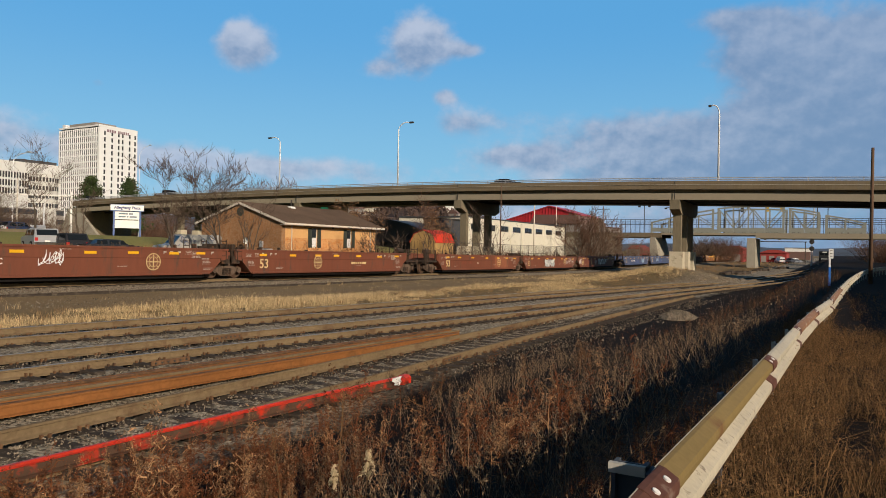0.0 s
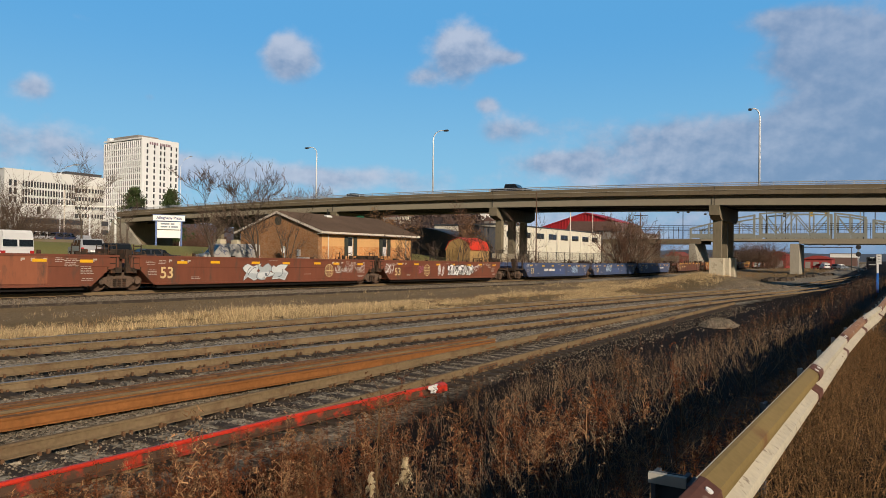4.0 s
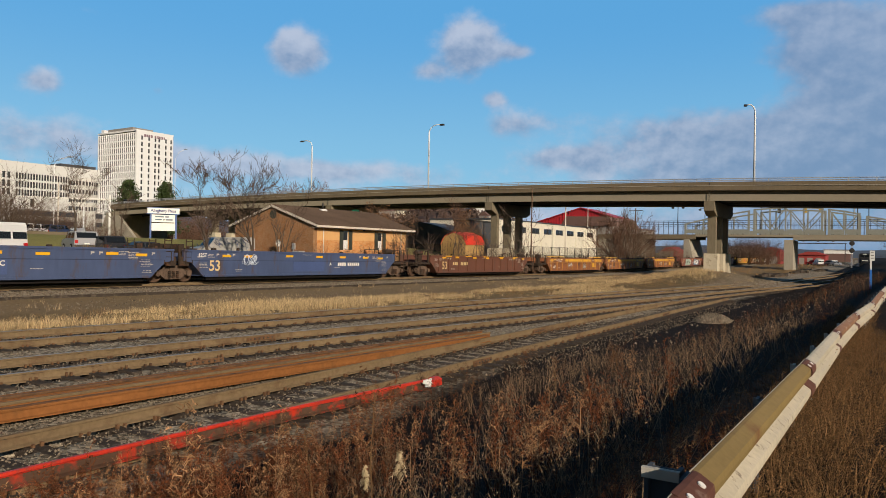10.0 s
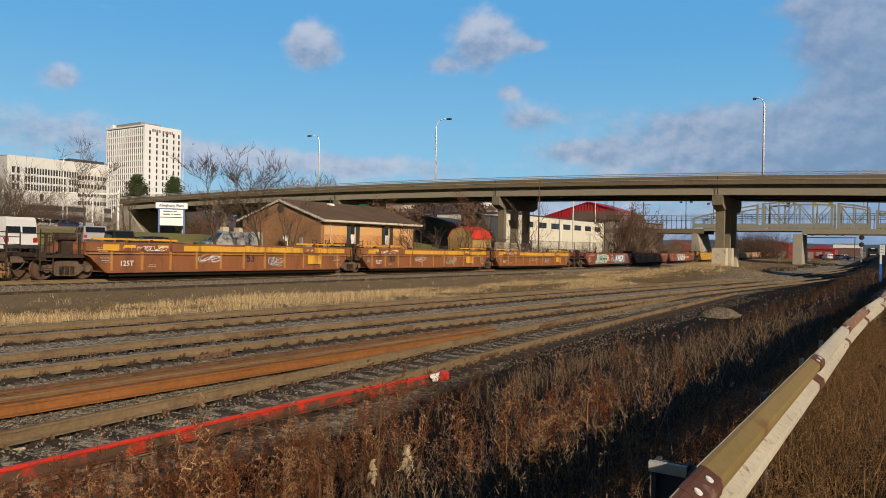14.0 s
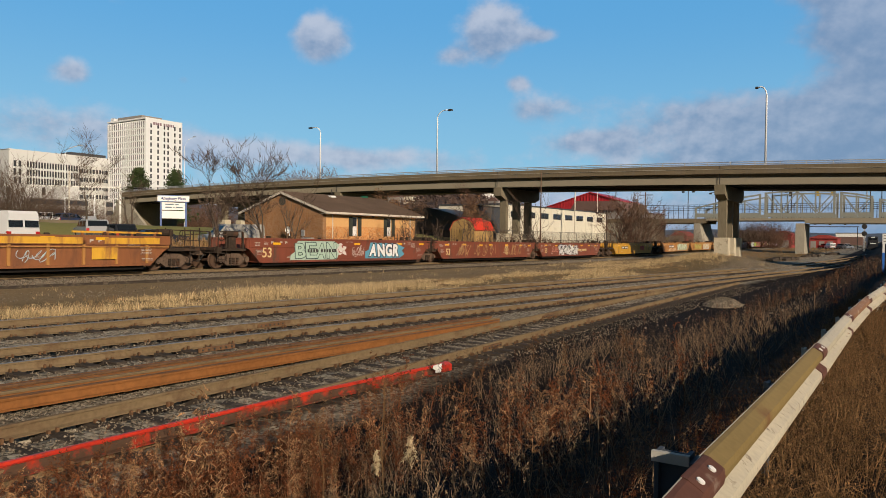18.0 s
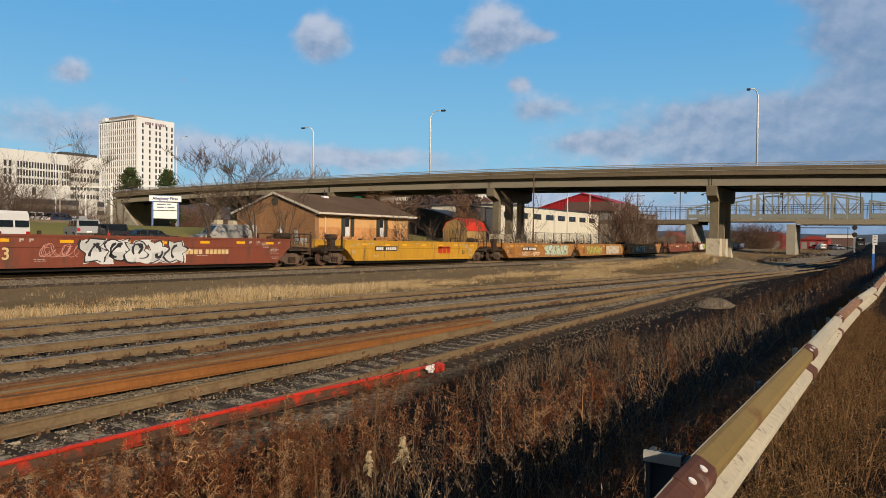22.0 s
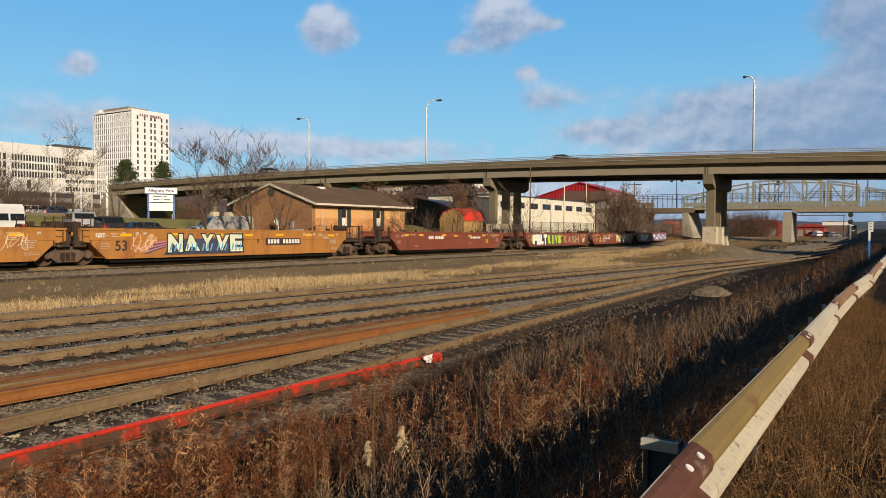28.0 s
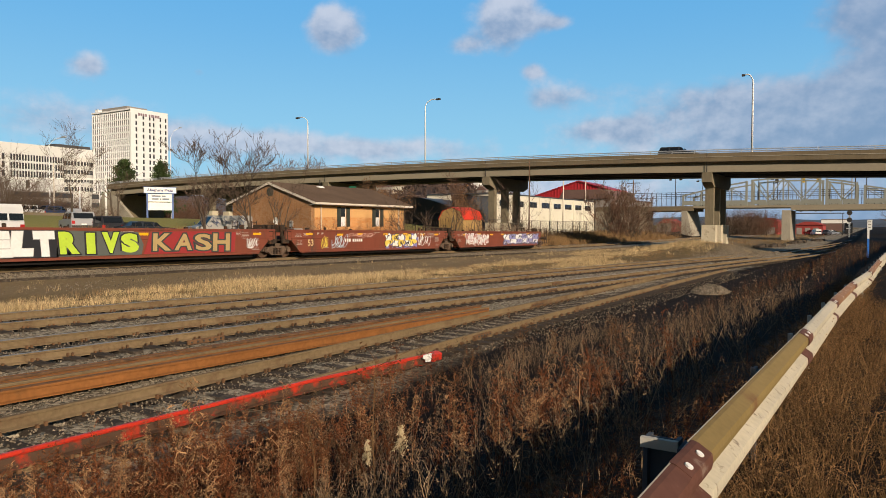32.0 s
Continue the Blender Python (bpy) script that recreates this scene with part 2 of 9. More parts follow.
# ---- building helpers ----
class Geo:
    """Collects vertices and faces for one mesh, with a material slot per face."""

    def __init__(self):
        self.v, self.f, self.m, self.weld = [], [], [], False

    def add(self, verts, faces, slot=0):
        o = len(self.v)
        self.v += [tuple(p) for p in verts]
        self.f += [tuple(i + o for i in q) for q in faces]
        self.m += [slot] * len(faces)
        return self

    def box(self, x0, x1, y0, y1, z0, z1, slot=0, bev=0.0):
        if bev:
            b = bev
            outer = [(x0, y0, z0), (x1, y0, z0), (x1, y1, z0), (x0, y1, z0)]
            top = [(x0 + b, y0 + b, z1), (x1 - b, y0 + b, z1), (x1 - b, y1 - b, z1), (x0 + b, y1 - b, z1)]
            mid = [(p[0], p[1], z1 - b) for p in outer]
            vs = outer + mid + top
            fs = [(3, 2, 1, 0), (8, 9, 10, 11)]
            for k in range(4):
                j = (k + 1) % 4
                fs += [(k, j, 4 + j, 4 + k), (4 + k, 4 + j, 8 + j, 8 + k)]
            return self.add(vs, fs, slot)
        vs = [(x0, y0, z0), (x1, y0, z0), (x1, y1, z0), (x0, y1, z0), (x0, y0, z1), (x1, y0, z1), (x1, y1, z1), (x0, y1, z1)]
        return self.add(vs, [(3, 2, 1, 0), (4, 5, 6, 7), (0, 1, 5, 4), (1, 2, 6, 5), (2, 3, 7, 6), (3, 0, 4, 7)], slot)

    def prism(self, outline, axis, a0, a1, slot=0):
        """An outline in the two other axes (in order), drawn out along axis from a0 to a1."""
        def at(p, a):
            q = list(p)
            q.insert("xyz".index(axis), a)
            return tuple(q)
        k = len(outline)
        vs = [at(p, a0) for p in outline] + [at(p, a1) for p in outline]
        fs = [tuple(range(k))[::-1], tuple(range(k, 2 * k))]
        fs += [(i, (i + 1) % k, k + (i + 1) % k, k + i) for i in range(k)]
        return self.add(vs, fs, slot)

    def tube(self, path, radius, sides=6, slot=0, cap=True):
        """A round bar along a path; radius may be a list."""
        path = [Vector(p) for p in path]
        k = len(path)
        rs = radius if isinstance(radius, (list, tuple)) else [radius] * k
        vs = []
        for i, p in enumerate(path):
            d = (path[min(i + 1, k - 1)] - path[max(i - 1, 0)]).normalized()
            u = d.cross(Vector((0, 0, 1)) if abs(d.z) < 0.9 else Vector((1, 0, 0))).normalized()
            w = u.cross(d)
            for j in range(sides):
                a = 2 * math.pi * j / sides
                vs.append(p + (u * math.cos(a) + w * math.sin(a)) * rs[i])
        fs = [(i * sides + j, i * sides + (j + 1) % sides, (i + 1) * sides + (j + 1) % sides, (i + 1) * sides + j) for i in range(k - 1) for j in range(sides)]
        if cap:
            fs += [tuple(range(sides))[::-1], tuple(range((k - 1) * sides, k * sides))]
        return self.add(vs, fs, slot)

    def sweep(self, path, outline, slot=0, closed=True):
        """An outline (sideways, up) carried along a path that stays upright."""
        path = [Vector(p) for p in path]
        k, c = len(path), len(outline)
        vs = []
        for i, p in enumerate(path):
            d = path[min(i + 1, k - 1)] - path[max(i - 1, 0)]
            side = Vector((-d.y, d.x, 0)).normalized()
            vs += [p + side * a + Vector((0, 0, b)) for a, b in outline]
        n = c if closed else c - 1
        fs = [(i * c + j, (i + 1) * c + j, (i + 1) * c + (j + 1) % c, i * c + (j + 1) % c) for i in range(k - 1) for j in range(n)]
        if closed:
            fs += [tuple(range(c)), tuple(range((k - 1) * c, k * c))[::-1]]
        return self.add(vs, fs, slot)

    def disc(self, x, y, z, r, axis, depth, sides=16, slot=0):
        pts = [(r * math.cos(2 * math.pi * i / sides), r * math.sin(2 * math.pi * i / sides)) for i in range(sides)]
        if axis == "y":
            return self.prism([(x + a, z + b) for a, b in pts], "y", y, y + depth, slot)
        if axis == "x":
            return self.prism([(y + a, z + b) for a, b in pts], "x", x, x + depth, slot)
        return self.prism([(x + a, y + b) for a, b in pts], "z", z, z + depth, slot)

    def mesh(self, name, *materials, smooth=False):
        me = bpy.data.meshes.new(name)
        me.from_pydata(self.v, [], self.f)
        for m in materials:
            me.materials.append(m)
        me.polygons.foreach_set("material_index", self.m)
        if smooth:
            me.polygons.foreach_set("use_smooth", [True] * len(self.f))
        bm = bmesh.new()
        bm.from_mesh(me)
        if self.weld:
            bmesh.ops.remove_doubles(bm, verts=bm.verts, dist=0.001)
        bmesh.ops.recalc_face_normals(bm, faces=bm.faces)
        bm.to_mesh(me)
        bm.free()
        return me


def thing(name, label, category, at=None, group="", kind="", data=None):
    ob = new(name, data)
    if at is not None:
        ob.matrix_basis = at
    return tagged(ob, label, category, group, kind)


def part(name, geo, materials, parent, label="", at=None, smooth=False, kind=""):
    me = geo if isinstance(geo, bpy.types.Mesh) else geo.mesh(name, *(materials if isinstance(materials, (list, tuple)) else [materials]), smooth=smooth)
    ob = new(name, me)
    ob.parent = parent
    if at is not None:
        ob.matrix_basis = at
    return tagged(ob, label, kind=kind)


def rail_z(x, y):
    """Height of the rail tops: the yard falls along x and rises towards the far track."""
    xe = 85.0 - math.log(1 + math.exp((85.0 - x) / 6.0)) * 6.0
    ye = min(max(y, -3.0), 33.0)
    return -0.0106 * xe + 0.0314 * ye


def smooth(a, b, x):
    t = min(1, max(0, (x - a) / (b - a)))
    return t * t * (3 - 2 * t)


def bank(x, y):
    """How much the ground lies above the rail tops."""
    h = -0.20 - 0.035 * smooth(6.5, 7.5, y) * (1 - smooth(17, 19, y))
    h -= 0.20 * smooth(7.6, 8.4, y) * (1 - smooth(18, 20, y)) * (1 - smooth(58, 66, x))      # yard lies low between the ballast beds
    h += (1.22 + 0.0104 * min(max(x, 0), 85)) * (1 - smooth(0.7, 5.4 - 0.8 * smooth(15, 40, x), y))           # roadside bank
    h -= 0.25 * smooth(19, 21, y) * (1 - smooth(26.5, 28.5, y)) * 0.6                 # shallow ditch
    h += 1.2 * math.exp(-((x - 88) / 9) ** 2 - ((y - 17) / 6) ** 2)                   # heap round the pier
    h += 0.9 * smooth(35, 40, y) + 2.1 * smooth(54, 67, y) * (1 - smooth(92, 125, x))
    h += 6.0 * smooth(150, 420, y) * (1 - smooth(60, 200, x) * 0.6)
    return h


def ground_z(x, y):
    return rail_z(x, y) + bank(x, y)


def text_mesh(words, size, material, fat=0.0, shear=0.0, stretch=1.0):
    cu = bpy.data.curves.new("text", "FONT")
    cu.body, cu.size, cu.offset, cu.shear, cu.align_x, cu.align_y = words, size, fat, shear, "CENTER", "CENTER"
    cu.resolution_u = 3
    ob = bpy.data.objects.new("text", cu)
    me = bpy.data.meshes.new_from_object(ob)
    bpy.data.objects.remove(ob)
    me.transform(Matrix.Diagonal((stretch, 1, 1, 1)))
    me.materials.clear()
    me.materials.append(material)
    return me


UP = Matrix.Rotation(math.pi / 2, 4, "X")    # from a flat page to a wall that faces -y


def ribbon(g, pts, w, y, slot=0):
    """A flat painted stroke on the wall along points (x, z)."""
    k = len(pts)
    vs = []
    for i, (x, z) in enumerate(pts):
        a, b = pts[max(i - 1, 0)], pts[min(i + 1, k - 1)]
        dx, dz = b[0] - a[0], b[1] - a[1]
        L = math.hypot(dx, dz) or 1
        ww = w * (0.75 + 0.25 * math.sin(i * 1.7))
        vs += [(x - dz / L * ww, y, z + dx / L * ww), (x + dz / L * ww, y, z - dx / L * ww)]
    g.add(vs, [(2 * i, 2 * i + 1, 2 * i + 3, 2 * i + 2) for i in range(k - 1)], slot)


# ---- ground ----
def ground_material():
    m = bpy.data.materials.new("yard_ground")
    m.use_nodes = True
    n, l = m.node_tree.nodes, m.node_tree.links
    bsdf = n["Principled BSDF"]
    bsdf.inputs["Roughness"].default_value = 0.95
    bsdf.inputs["Specular IOR Level"].default_value = 0.1
    geo = n.new("ShaderNodeNewGeometry")
    sep = n.new("ShaderNodeSeparateXYZ")
    l.new(geo.outputs["Position"], sep.inputs[0])

    def noise_of(scale, detail=5, rough=0.6):
        t = n.new("ShaderNodeTexNoise")
        t.inputs["Scale"].default_value, t.inputs["Detail"].default_value, t.inputs["Roughness"].default_value = scale, detail, rough
        l.new(geo.outputs["Position"], t.inputs["Vector"])
        return t.outputs[0]

    def math_of(op, a, b):
        t = n.new("ShaderNodeMath")
        t.operation = op
        for k, v in enumerate((a, b)):
            if isinstance(v, (int, float)):
                t.inputs[k].default_value = v
            else:
                l.new(v, t.inputs[k])
        return t.outputs[0]

    def step(v, a, b):
        t = n.new("ShaderNodeMapRange")
        t.inputs[1].default_value, t.inputs[2].default_value = a, b
        l.new(v, t.inputs[0])
        return t.outputs[0]

    def mix(f, a, b):
        t = n.new("ShaderNodeMix")
        t.data_type = "RGBA"
        for k, v in ((0, f), (6, a), (7, b)):
            if isinstance(v, tuple):
                t.inputs[k].default_value = (*v, 1)
            else:
                l.new(v, t.inputs[k])
        return t.outputs[2]

    wob = math_of("MULTIPLY", math_of("SUBTRACT", noise_of(0.7), 0.5), 1.3)
    # the near tracks fan out along x: undo their slant so that the bands follow them
    slant = math_of("MULTIPLY", step(sep.outputs[0], 6, 90), 6.0)
    yy = math_of("ADD", math_of("ADD", sep.outputs[1], wob), slant)
    fine, big = noise_of(9.0, 6, 0.7), noise_of(0.15)
    cells = n.new("ShaderNodeTexVoronoi")              # single stones, about six centimetres across
    cells.inputs["Scale"].default_value = 17.0
    l.new(geo.outputs["Position"], cells.inputs["Vector"])
    hue = n.new("ShaderNodeSeparateColor")
    l.new(cells.outputs["Color"], hue.inputs[0])
    stones = hue.outputs[0]
    gaps = math_of("SUBTRACT", 1.0, cells.outputs["Distance"])
    ballast = mix(step(stones, 0.15, 1.0), (0.10, 0.084, 0.062), (0.46, 0.40, 0.30))
    ballast = mix(step(fine, 0.52, 0.85), ballast, (0.125, 0.088, 0.05))
    # soil kept near black: the shade among the weeds is put into its colour
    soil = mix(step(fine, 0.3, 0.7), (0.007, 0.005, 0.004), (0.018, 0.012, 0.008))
    straw = mix(step(fine, 0.3, 0.7), (0.11, 0.078, 0.04), (0.22, 0.165, 0.085))
    road = mix(step(fine, 0.3, 0.7), (0.155, 0.110, 0.060), (0.27, 0.20, 0.115))
    clean = mix(step(stones, 0.1, 1.0), (0.13, 0.11, 0.085), (0.42, 0.37, 0.29))      # fresher ballast of the main track
    lawn = mix(step(fine, 0.3, 0.7), (0.15, 0.155, 0.045), (0.28, 0.25, 0.095))
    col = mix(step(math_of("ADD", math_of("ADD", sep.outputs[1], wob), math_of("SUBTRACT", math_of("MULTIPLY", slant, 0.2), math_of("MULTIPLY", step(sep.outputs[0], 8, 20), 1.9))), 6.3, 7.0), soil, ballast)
    col = mix(step(yy, 19.0, 20.0), col, straw)
    col = mix(step(yy, 23.4, 24.4), col, road)
    col = mix(step(sep.outputs[1], 27.6, 28.2), col, clean)
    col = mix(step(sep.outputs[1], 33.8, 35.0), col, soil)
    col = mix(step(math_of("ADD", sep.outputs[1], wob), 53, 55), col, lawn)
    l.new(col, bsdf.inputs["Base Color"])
    b = n.new("ShaderNodeBump")
    b.inputs["Strength"].default_value, b.inputs["Distance"].default_value = 0.6, 0.022
    l.new(gaps, b.inputs["Height"])
    l.new(b.outputs[0], bsdf.inputs["Normal"])
    return m


GROUND_M = ground_material()


def axis_steps(a, b, near, grow):
    """Steps from a to b that start fine round zero and widen."""
    up, v, d = [0.0], 0.0, near
    while v < b:
        v += d
        d *= grow
        up.append(min(v, b))
    down, v, d = [], 0.0, near
    while v > a:
        v -= d
        d *= grow
        down.append(max(v, a))
    return down[::-1] + up


def build_ground():
    xs, ys = axis_steps(-3000, 4200, 0.7, 1.026), axis_steps(-2500, 4000, 0.5, 1.028)
    g = Geo()
    rnd = np.random.RandomState(3).rand(len(xs), len(ys))
    for i, x in enumerate(xs):
        for j, y in enumerate(ys):
            lump = (noise.noise(Vector((x * 0.5, y * 0.5, 0))) * 0.06 + noise.noise(Vector((x * 1.7, y * 1.7, 3))) * 0.03) if abs(x) < 150 and abs(y) < 80 else 0
            flat = 0.25 if 27.5 < y < 34 else 1.0
            g.v.append((x, y, ground_z(x, y) + lump * flat + (rnd[i, j] - 0.5) * 0.02))
    w = len(ys)
    g.f = [(i * w + j, (i + 1) * w + j, (i + 1) * w + j + 1, i * w + j + 1) for i in range(len(xs) - 1) for j in range(w - 1)]
    g.m = [0] * len(g.f)
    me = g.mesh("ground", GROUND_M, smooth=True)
    thing("ground", "rail yard ground of grey ballast, brown soil and straw", "ground", kind="structure", data=me)


build_ground()


# ---- tracks ----
RAIL = [(-0.07, -0.18), (0.07, -0.18), (0.07, -0.165), (0.012, -0.14), (0.012, -0.045), (0.036, -0.035), (0.036, -0.006), (0.028, 0.0), (-0.028, 0.0), (-0.036, -0.006), (-0.036, -0.035), (-0.012, -0.045), (-0.012, -0.14), (-0.07, -0.165)]


def spline(points, step):
    """A smooth line through plan points, cut into steps."""
    pts = [Vector((*p, 0)) for p in points]
    pts = [pts[0] * 2 - pts[1]] + pts + [pts[-1] * 2 - pts[-2]]
    out = []
    for k in range(1, len(pts) - 2):
        a, b, c, d = pts[k - 1:k + 3]
        m = max(1, round((c - b).length / step))
        for i in range(m):
            t = i / m
            out.append(0.5 * ((2 * b) + (c - a) * t + (2 * a - 5 * b + 4 * c - d) * t * t + (3 * b - a - 3 * c + d) * t ** 3))
    return out + [pts[-2]]


def offset(path, d):
    out = []
    for i, p in enumerate(path):
        t = path[min(i + 1, len(path) - 1)] - path[max(i - 1, 0)]
        s = Vector((-t.y, t.x, 0)).normalized()
        q = p + s * d
        out.append(Vector((q.x, q.y, rail_z(q.x, q.y))))
    return out


def rail_geo(path, cut=None):
    g = Geo()
    g.sweep(path, RAIL)
    c = len(RAIL)
    for i in range((len(path) - 1) * c):
        if i % c in (6, 7, 8):
            g.m[i] = 1
    return g


tie_mesh = Geo().box(-0.115, 0.115, -1.3, 1.3, -0.17, 0.0, bev=0.015).mesh("tie", M["tie"])


def track(label, points, ties_to, head, step=2.0, plates_to=0):
    t = thing("track", label, "railway track", kind="structure")
    path = spline(points, step)
    for side in (0.753, -0.753):
        part("rail", rail_geo(offset(path, side)), [M["rail_web"], M[head]], t)
    walk_line, d, rnd = spline(points, 0.05), 0.0, random.Random(len(points))
    plates, last = Geo(), None
    for i in range(1, len(walk_line)):
        d += (walk_line[i] - walk_line[i - 1]).length
        if d >= 0.54:
            d = rnd.uniform(-0.03, 0.03)
            p = walk_line[i]
            if p.x > ties_to:
                break
            a = math.atan2(walk_line[i].y - walk_line[i - 1].y, walk_line[i].x - walk_line[i - 1].x) + rnd.uniform(-0.02, 0.02)
            z = rail_z(p.x, p.y) - 0.175
            o = part("tie", tie_mesh, None, t, at=Matrix.Translation((p.x, p.y, z)) @ Matrix.Rotation(a, 4, "Z"))
            if p.x < plates_to:
                c, s = math.cos(a), math.sin(a)
                for side in (-0.753, 0.753):
                    for q in (-0.11, 0.11):
                        for e in (-0.05, 0.05):
                            u, v = e + rnd.uniform(-0.02, 0.02), side + q
                            x, y = p.x + u * c - v * s, p.y + u * s + v * c
                            hgt = rnd.uniform(0.035, 0.075)
                            plates.box(x - 0.018, x + 0.018, y - 0.022, y + 0.022, z - 0.01, z + hgt)
    if plates.v:
        part("spikes", plates, M["steel_rust"], t, "rusty spike heads", kind="stuff")
    return t


def ballast_bed(t, points, top, reach, x_to):
    """Ballast between the rails and on both shoulders, with a hollow left along each rail foot."""
    path = [p for p in spline(points, 0.35) if -16 < p.x < x_to]
    for k, (a, b) in enumerate(((-reach, -0.93), (-0.58, 0.58), (0.93, reach))):
        n = max(4, round((b - a) / 0.16))
        g = Geo()
        for i, p in enumerate(path):
            d = path[min(i + 1, len(path) - 1)] - path[max(i - 1, 0)]
            side = Vector((-d.y, d.x, 0)).normalized()
            for j in range(n + 1):
                u = a + (b - a) * j / n
                q = p + side * u
                edge = 0.16 if j in (0, n) else 0.0
                lump = 0.035 * noise.noise(Vector((q.x * 2.3, q.y * 2.3, 5))) + 0.03 * noise.noise(Vector((q.x * 6.5, q.y * 6.5, 9)))
                g.v.append((q.x, q.y, rail_z(q.x, q.y) + top + lump - edge - 0.004 * k))
        w = n + 1
        g.f = [(i * w + j, i * w + j + 1, (i + 1) * w + j + 1, (i + 1) * w + j) for i in range(len(path) - 1) for j in range(n)]
        g.m = [0] * len(g.f)
        part("ballast_bed", g, GROUND_M, t, "grey ballast", smooth=True)


T1, T2 = [(-500, 31.25), (-60, 31.25), (560, 31.25)], [(-60, 20.6), (-10, 18.6), (6, 17.35), (20, 16.3), (38, 14.95), (58, 13.2), (72, 11.8), (100, 9.0), (150, 5.2), (200, 3.0), (254, 2.2), (300, 5.0), (347, 8.6), (430, 15.0)]
T3, T4 = [(-60, 15.4), (-10, 14.2), (6, 13.6), (12, 13.2), (18.5, 12.62), (25, 12.0), (33, 11.3), (44, 10.5), (60, 9.3), (80, 7.4), (120, 3.6), (200, -1.5)], [(-60, 7.4), (-10, 8.1), (4, 8.35), (12, 8.6), (20, 8.78), (31, 8.95), (40, 9.0), (50, 9.0)]
track("main railway track with worn steel rails on ballast", T1, 110, "rail_head", 8.0)
ballast_bed(track("yard railway track with dusty brown rails", T2, 80, "rail_head", 2.0, 45), T2, -0.180, 2.3, 62)
ballast_bed(track("yard railway track with pale worn rail heads", T3, 75, "rail_head", 2.0, 45), T3, -0.185, 2.5, 60)
ballast_bed(track("old siding track with rusty rails among weeds", T4, 50, "rail_web", 2.0, 30), T4, -0.192, 2.3, 48)
# ---- road bridge over the yard ----
BX0, BX1, SPAN = 86.0, 99.0, 29.4            # near and far side of the deck, pier spacing
PIERS = [16.55 + SPAN * k for k in range(-3, 4)]


def deck_z(y):
    """Top of the parapet along the bridge."""
    return 11.9 - 0.00021 * (y - 68) ** 2 - 0.00000022 * abs(y - 68) ** 3


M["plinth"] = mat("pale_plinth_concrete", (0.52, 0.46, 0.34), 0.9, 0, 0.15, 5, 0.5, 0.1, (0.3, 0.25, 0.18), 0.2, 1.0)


def build_bridge():
    b = thing("road_bridge", "long concrete road bridge with girders on tall piers", "bridge", kind="structure")
    ends = (-200.0, 134.0)
    ys = [ends[0]] + [-170 + 8 * k for k in range(38)] + [ends[1]]
    def strip(x0, x1, hi, lo, shift=0.0):
        g = Geo()
        vs, k = [], len(ys)
        for y in ys:
            z = deck_z(y)
            vs += [(x0, y, z + lo), (x1, y, z + lo), (x1, y, z + hi), (x0, y, z + hi)]
        fs = [(i * 4 + j, (i + 1) * 4 + j, (i + 1) * 4 + (j + 1) % 4, i * 4 + (j + 1) % 4) for i in range(k - 1) for j in range(4)]
        return g.add(vs, fs + [(3, 2, 1, 0), (4 * k - 4, 4 * k - 3, 4 * k - 2, 4 * k - 1)])
    for x0, x1 in ((BX0, BX0 + 0.45), (BX1 - 0.45, BX1)):
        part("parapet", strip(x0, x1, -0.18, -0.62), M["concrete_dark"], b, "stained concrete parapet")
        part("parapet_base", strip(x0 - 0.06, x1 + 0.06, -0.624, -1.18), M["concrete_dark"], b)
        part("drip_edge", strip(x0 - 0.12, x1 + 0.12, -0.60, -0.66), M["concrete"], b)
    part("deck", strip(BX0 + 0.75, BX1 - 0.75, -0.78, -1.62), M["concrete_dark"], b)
    # inner girders take a dark material to stand for shade under the deck
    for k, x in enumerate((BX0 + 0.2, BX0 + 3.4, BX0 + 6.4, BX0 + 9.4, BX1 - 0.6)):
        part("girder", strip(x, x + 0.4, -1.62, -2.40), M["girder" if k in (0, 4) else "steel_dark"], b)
    # dark sheet put in for the shaded underside
    part("soffit", strip(BX0 + 0.61, BX1 - 0.61, -1.70, -1.66), M["steel_dark"], b, "dark sheet standing for the shade under the deck")
    for x in (BX0 + 0.2, BX1 - 0.2):
        g = Geo()
        for dz in (0.2, -0.02):
            g.tube([(x, y, deck_z(y) + dz) for y in ys], 0.055, 5)
        part("guard_rail", g, M["galv_dull"], b)
        y = -60.0
        me = Geo().box(-0.04, 0.04, -0.05, 0.05, -0.22, 0.24).mesh("rail_post", M["galv_dull"])
        while y < 133:
            part("rail_post", me, None, b, at=Matrix.Translation((x, y, deck_z(y))))
            y += 2.6
    for y in PIERS:
        top = deck_z(y) - 2.40
        base = ground_z(BX0 + 2, y) - 0.5
        cap = Geo().prism([(BX0 + 0.1, top), (BX1 - 0.1, top), (BX1 - 0.1, top - 1.15), (BX1 - 1.7, top - 1.7), (BX0 + 1.7, top - 1.7), (BX0 + 0.1, top - 1.15)], "y", y - 0.58, y + 0.58)
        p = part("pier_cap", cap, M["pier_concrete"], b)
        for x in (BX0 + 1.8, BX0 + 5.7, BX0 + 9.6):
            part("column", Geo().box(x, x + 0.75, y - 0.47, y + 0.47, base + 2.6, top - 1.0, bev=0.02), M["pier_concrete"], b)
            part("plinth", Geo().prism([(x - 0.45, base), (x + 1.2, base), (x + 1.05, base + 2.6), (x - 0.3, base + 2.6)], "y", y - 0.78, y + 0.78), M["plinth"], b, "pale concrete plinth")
        j = Geo().box(BX0 - 0.012, BX0 + 0.02, y - 0.05, y + 0.05, deck_z(y) - 2.38, deck_z(y) - 0.2)
        part("expansion_joint", j, M["steel_dark"], b)
    y = 133.0
    gz_ = ground_z(90, 130) - 1
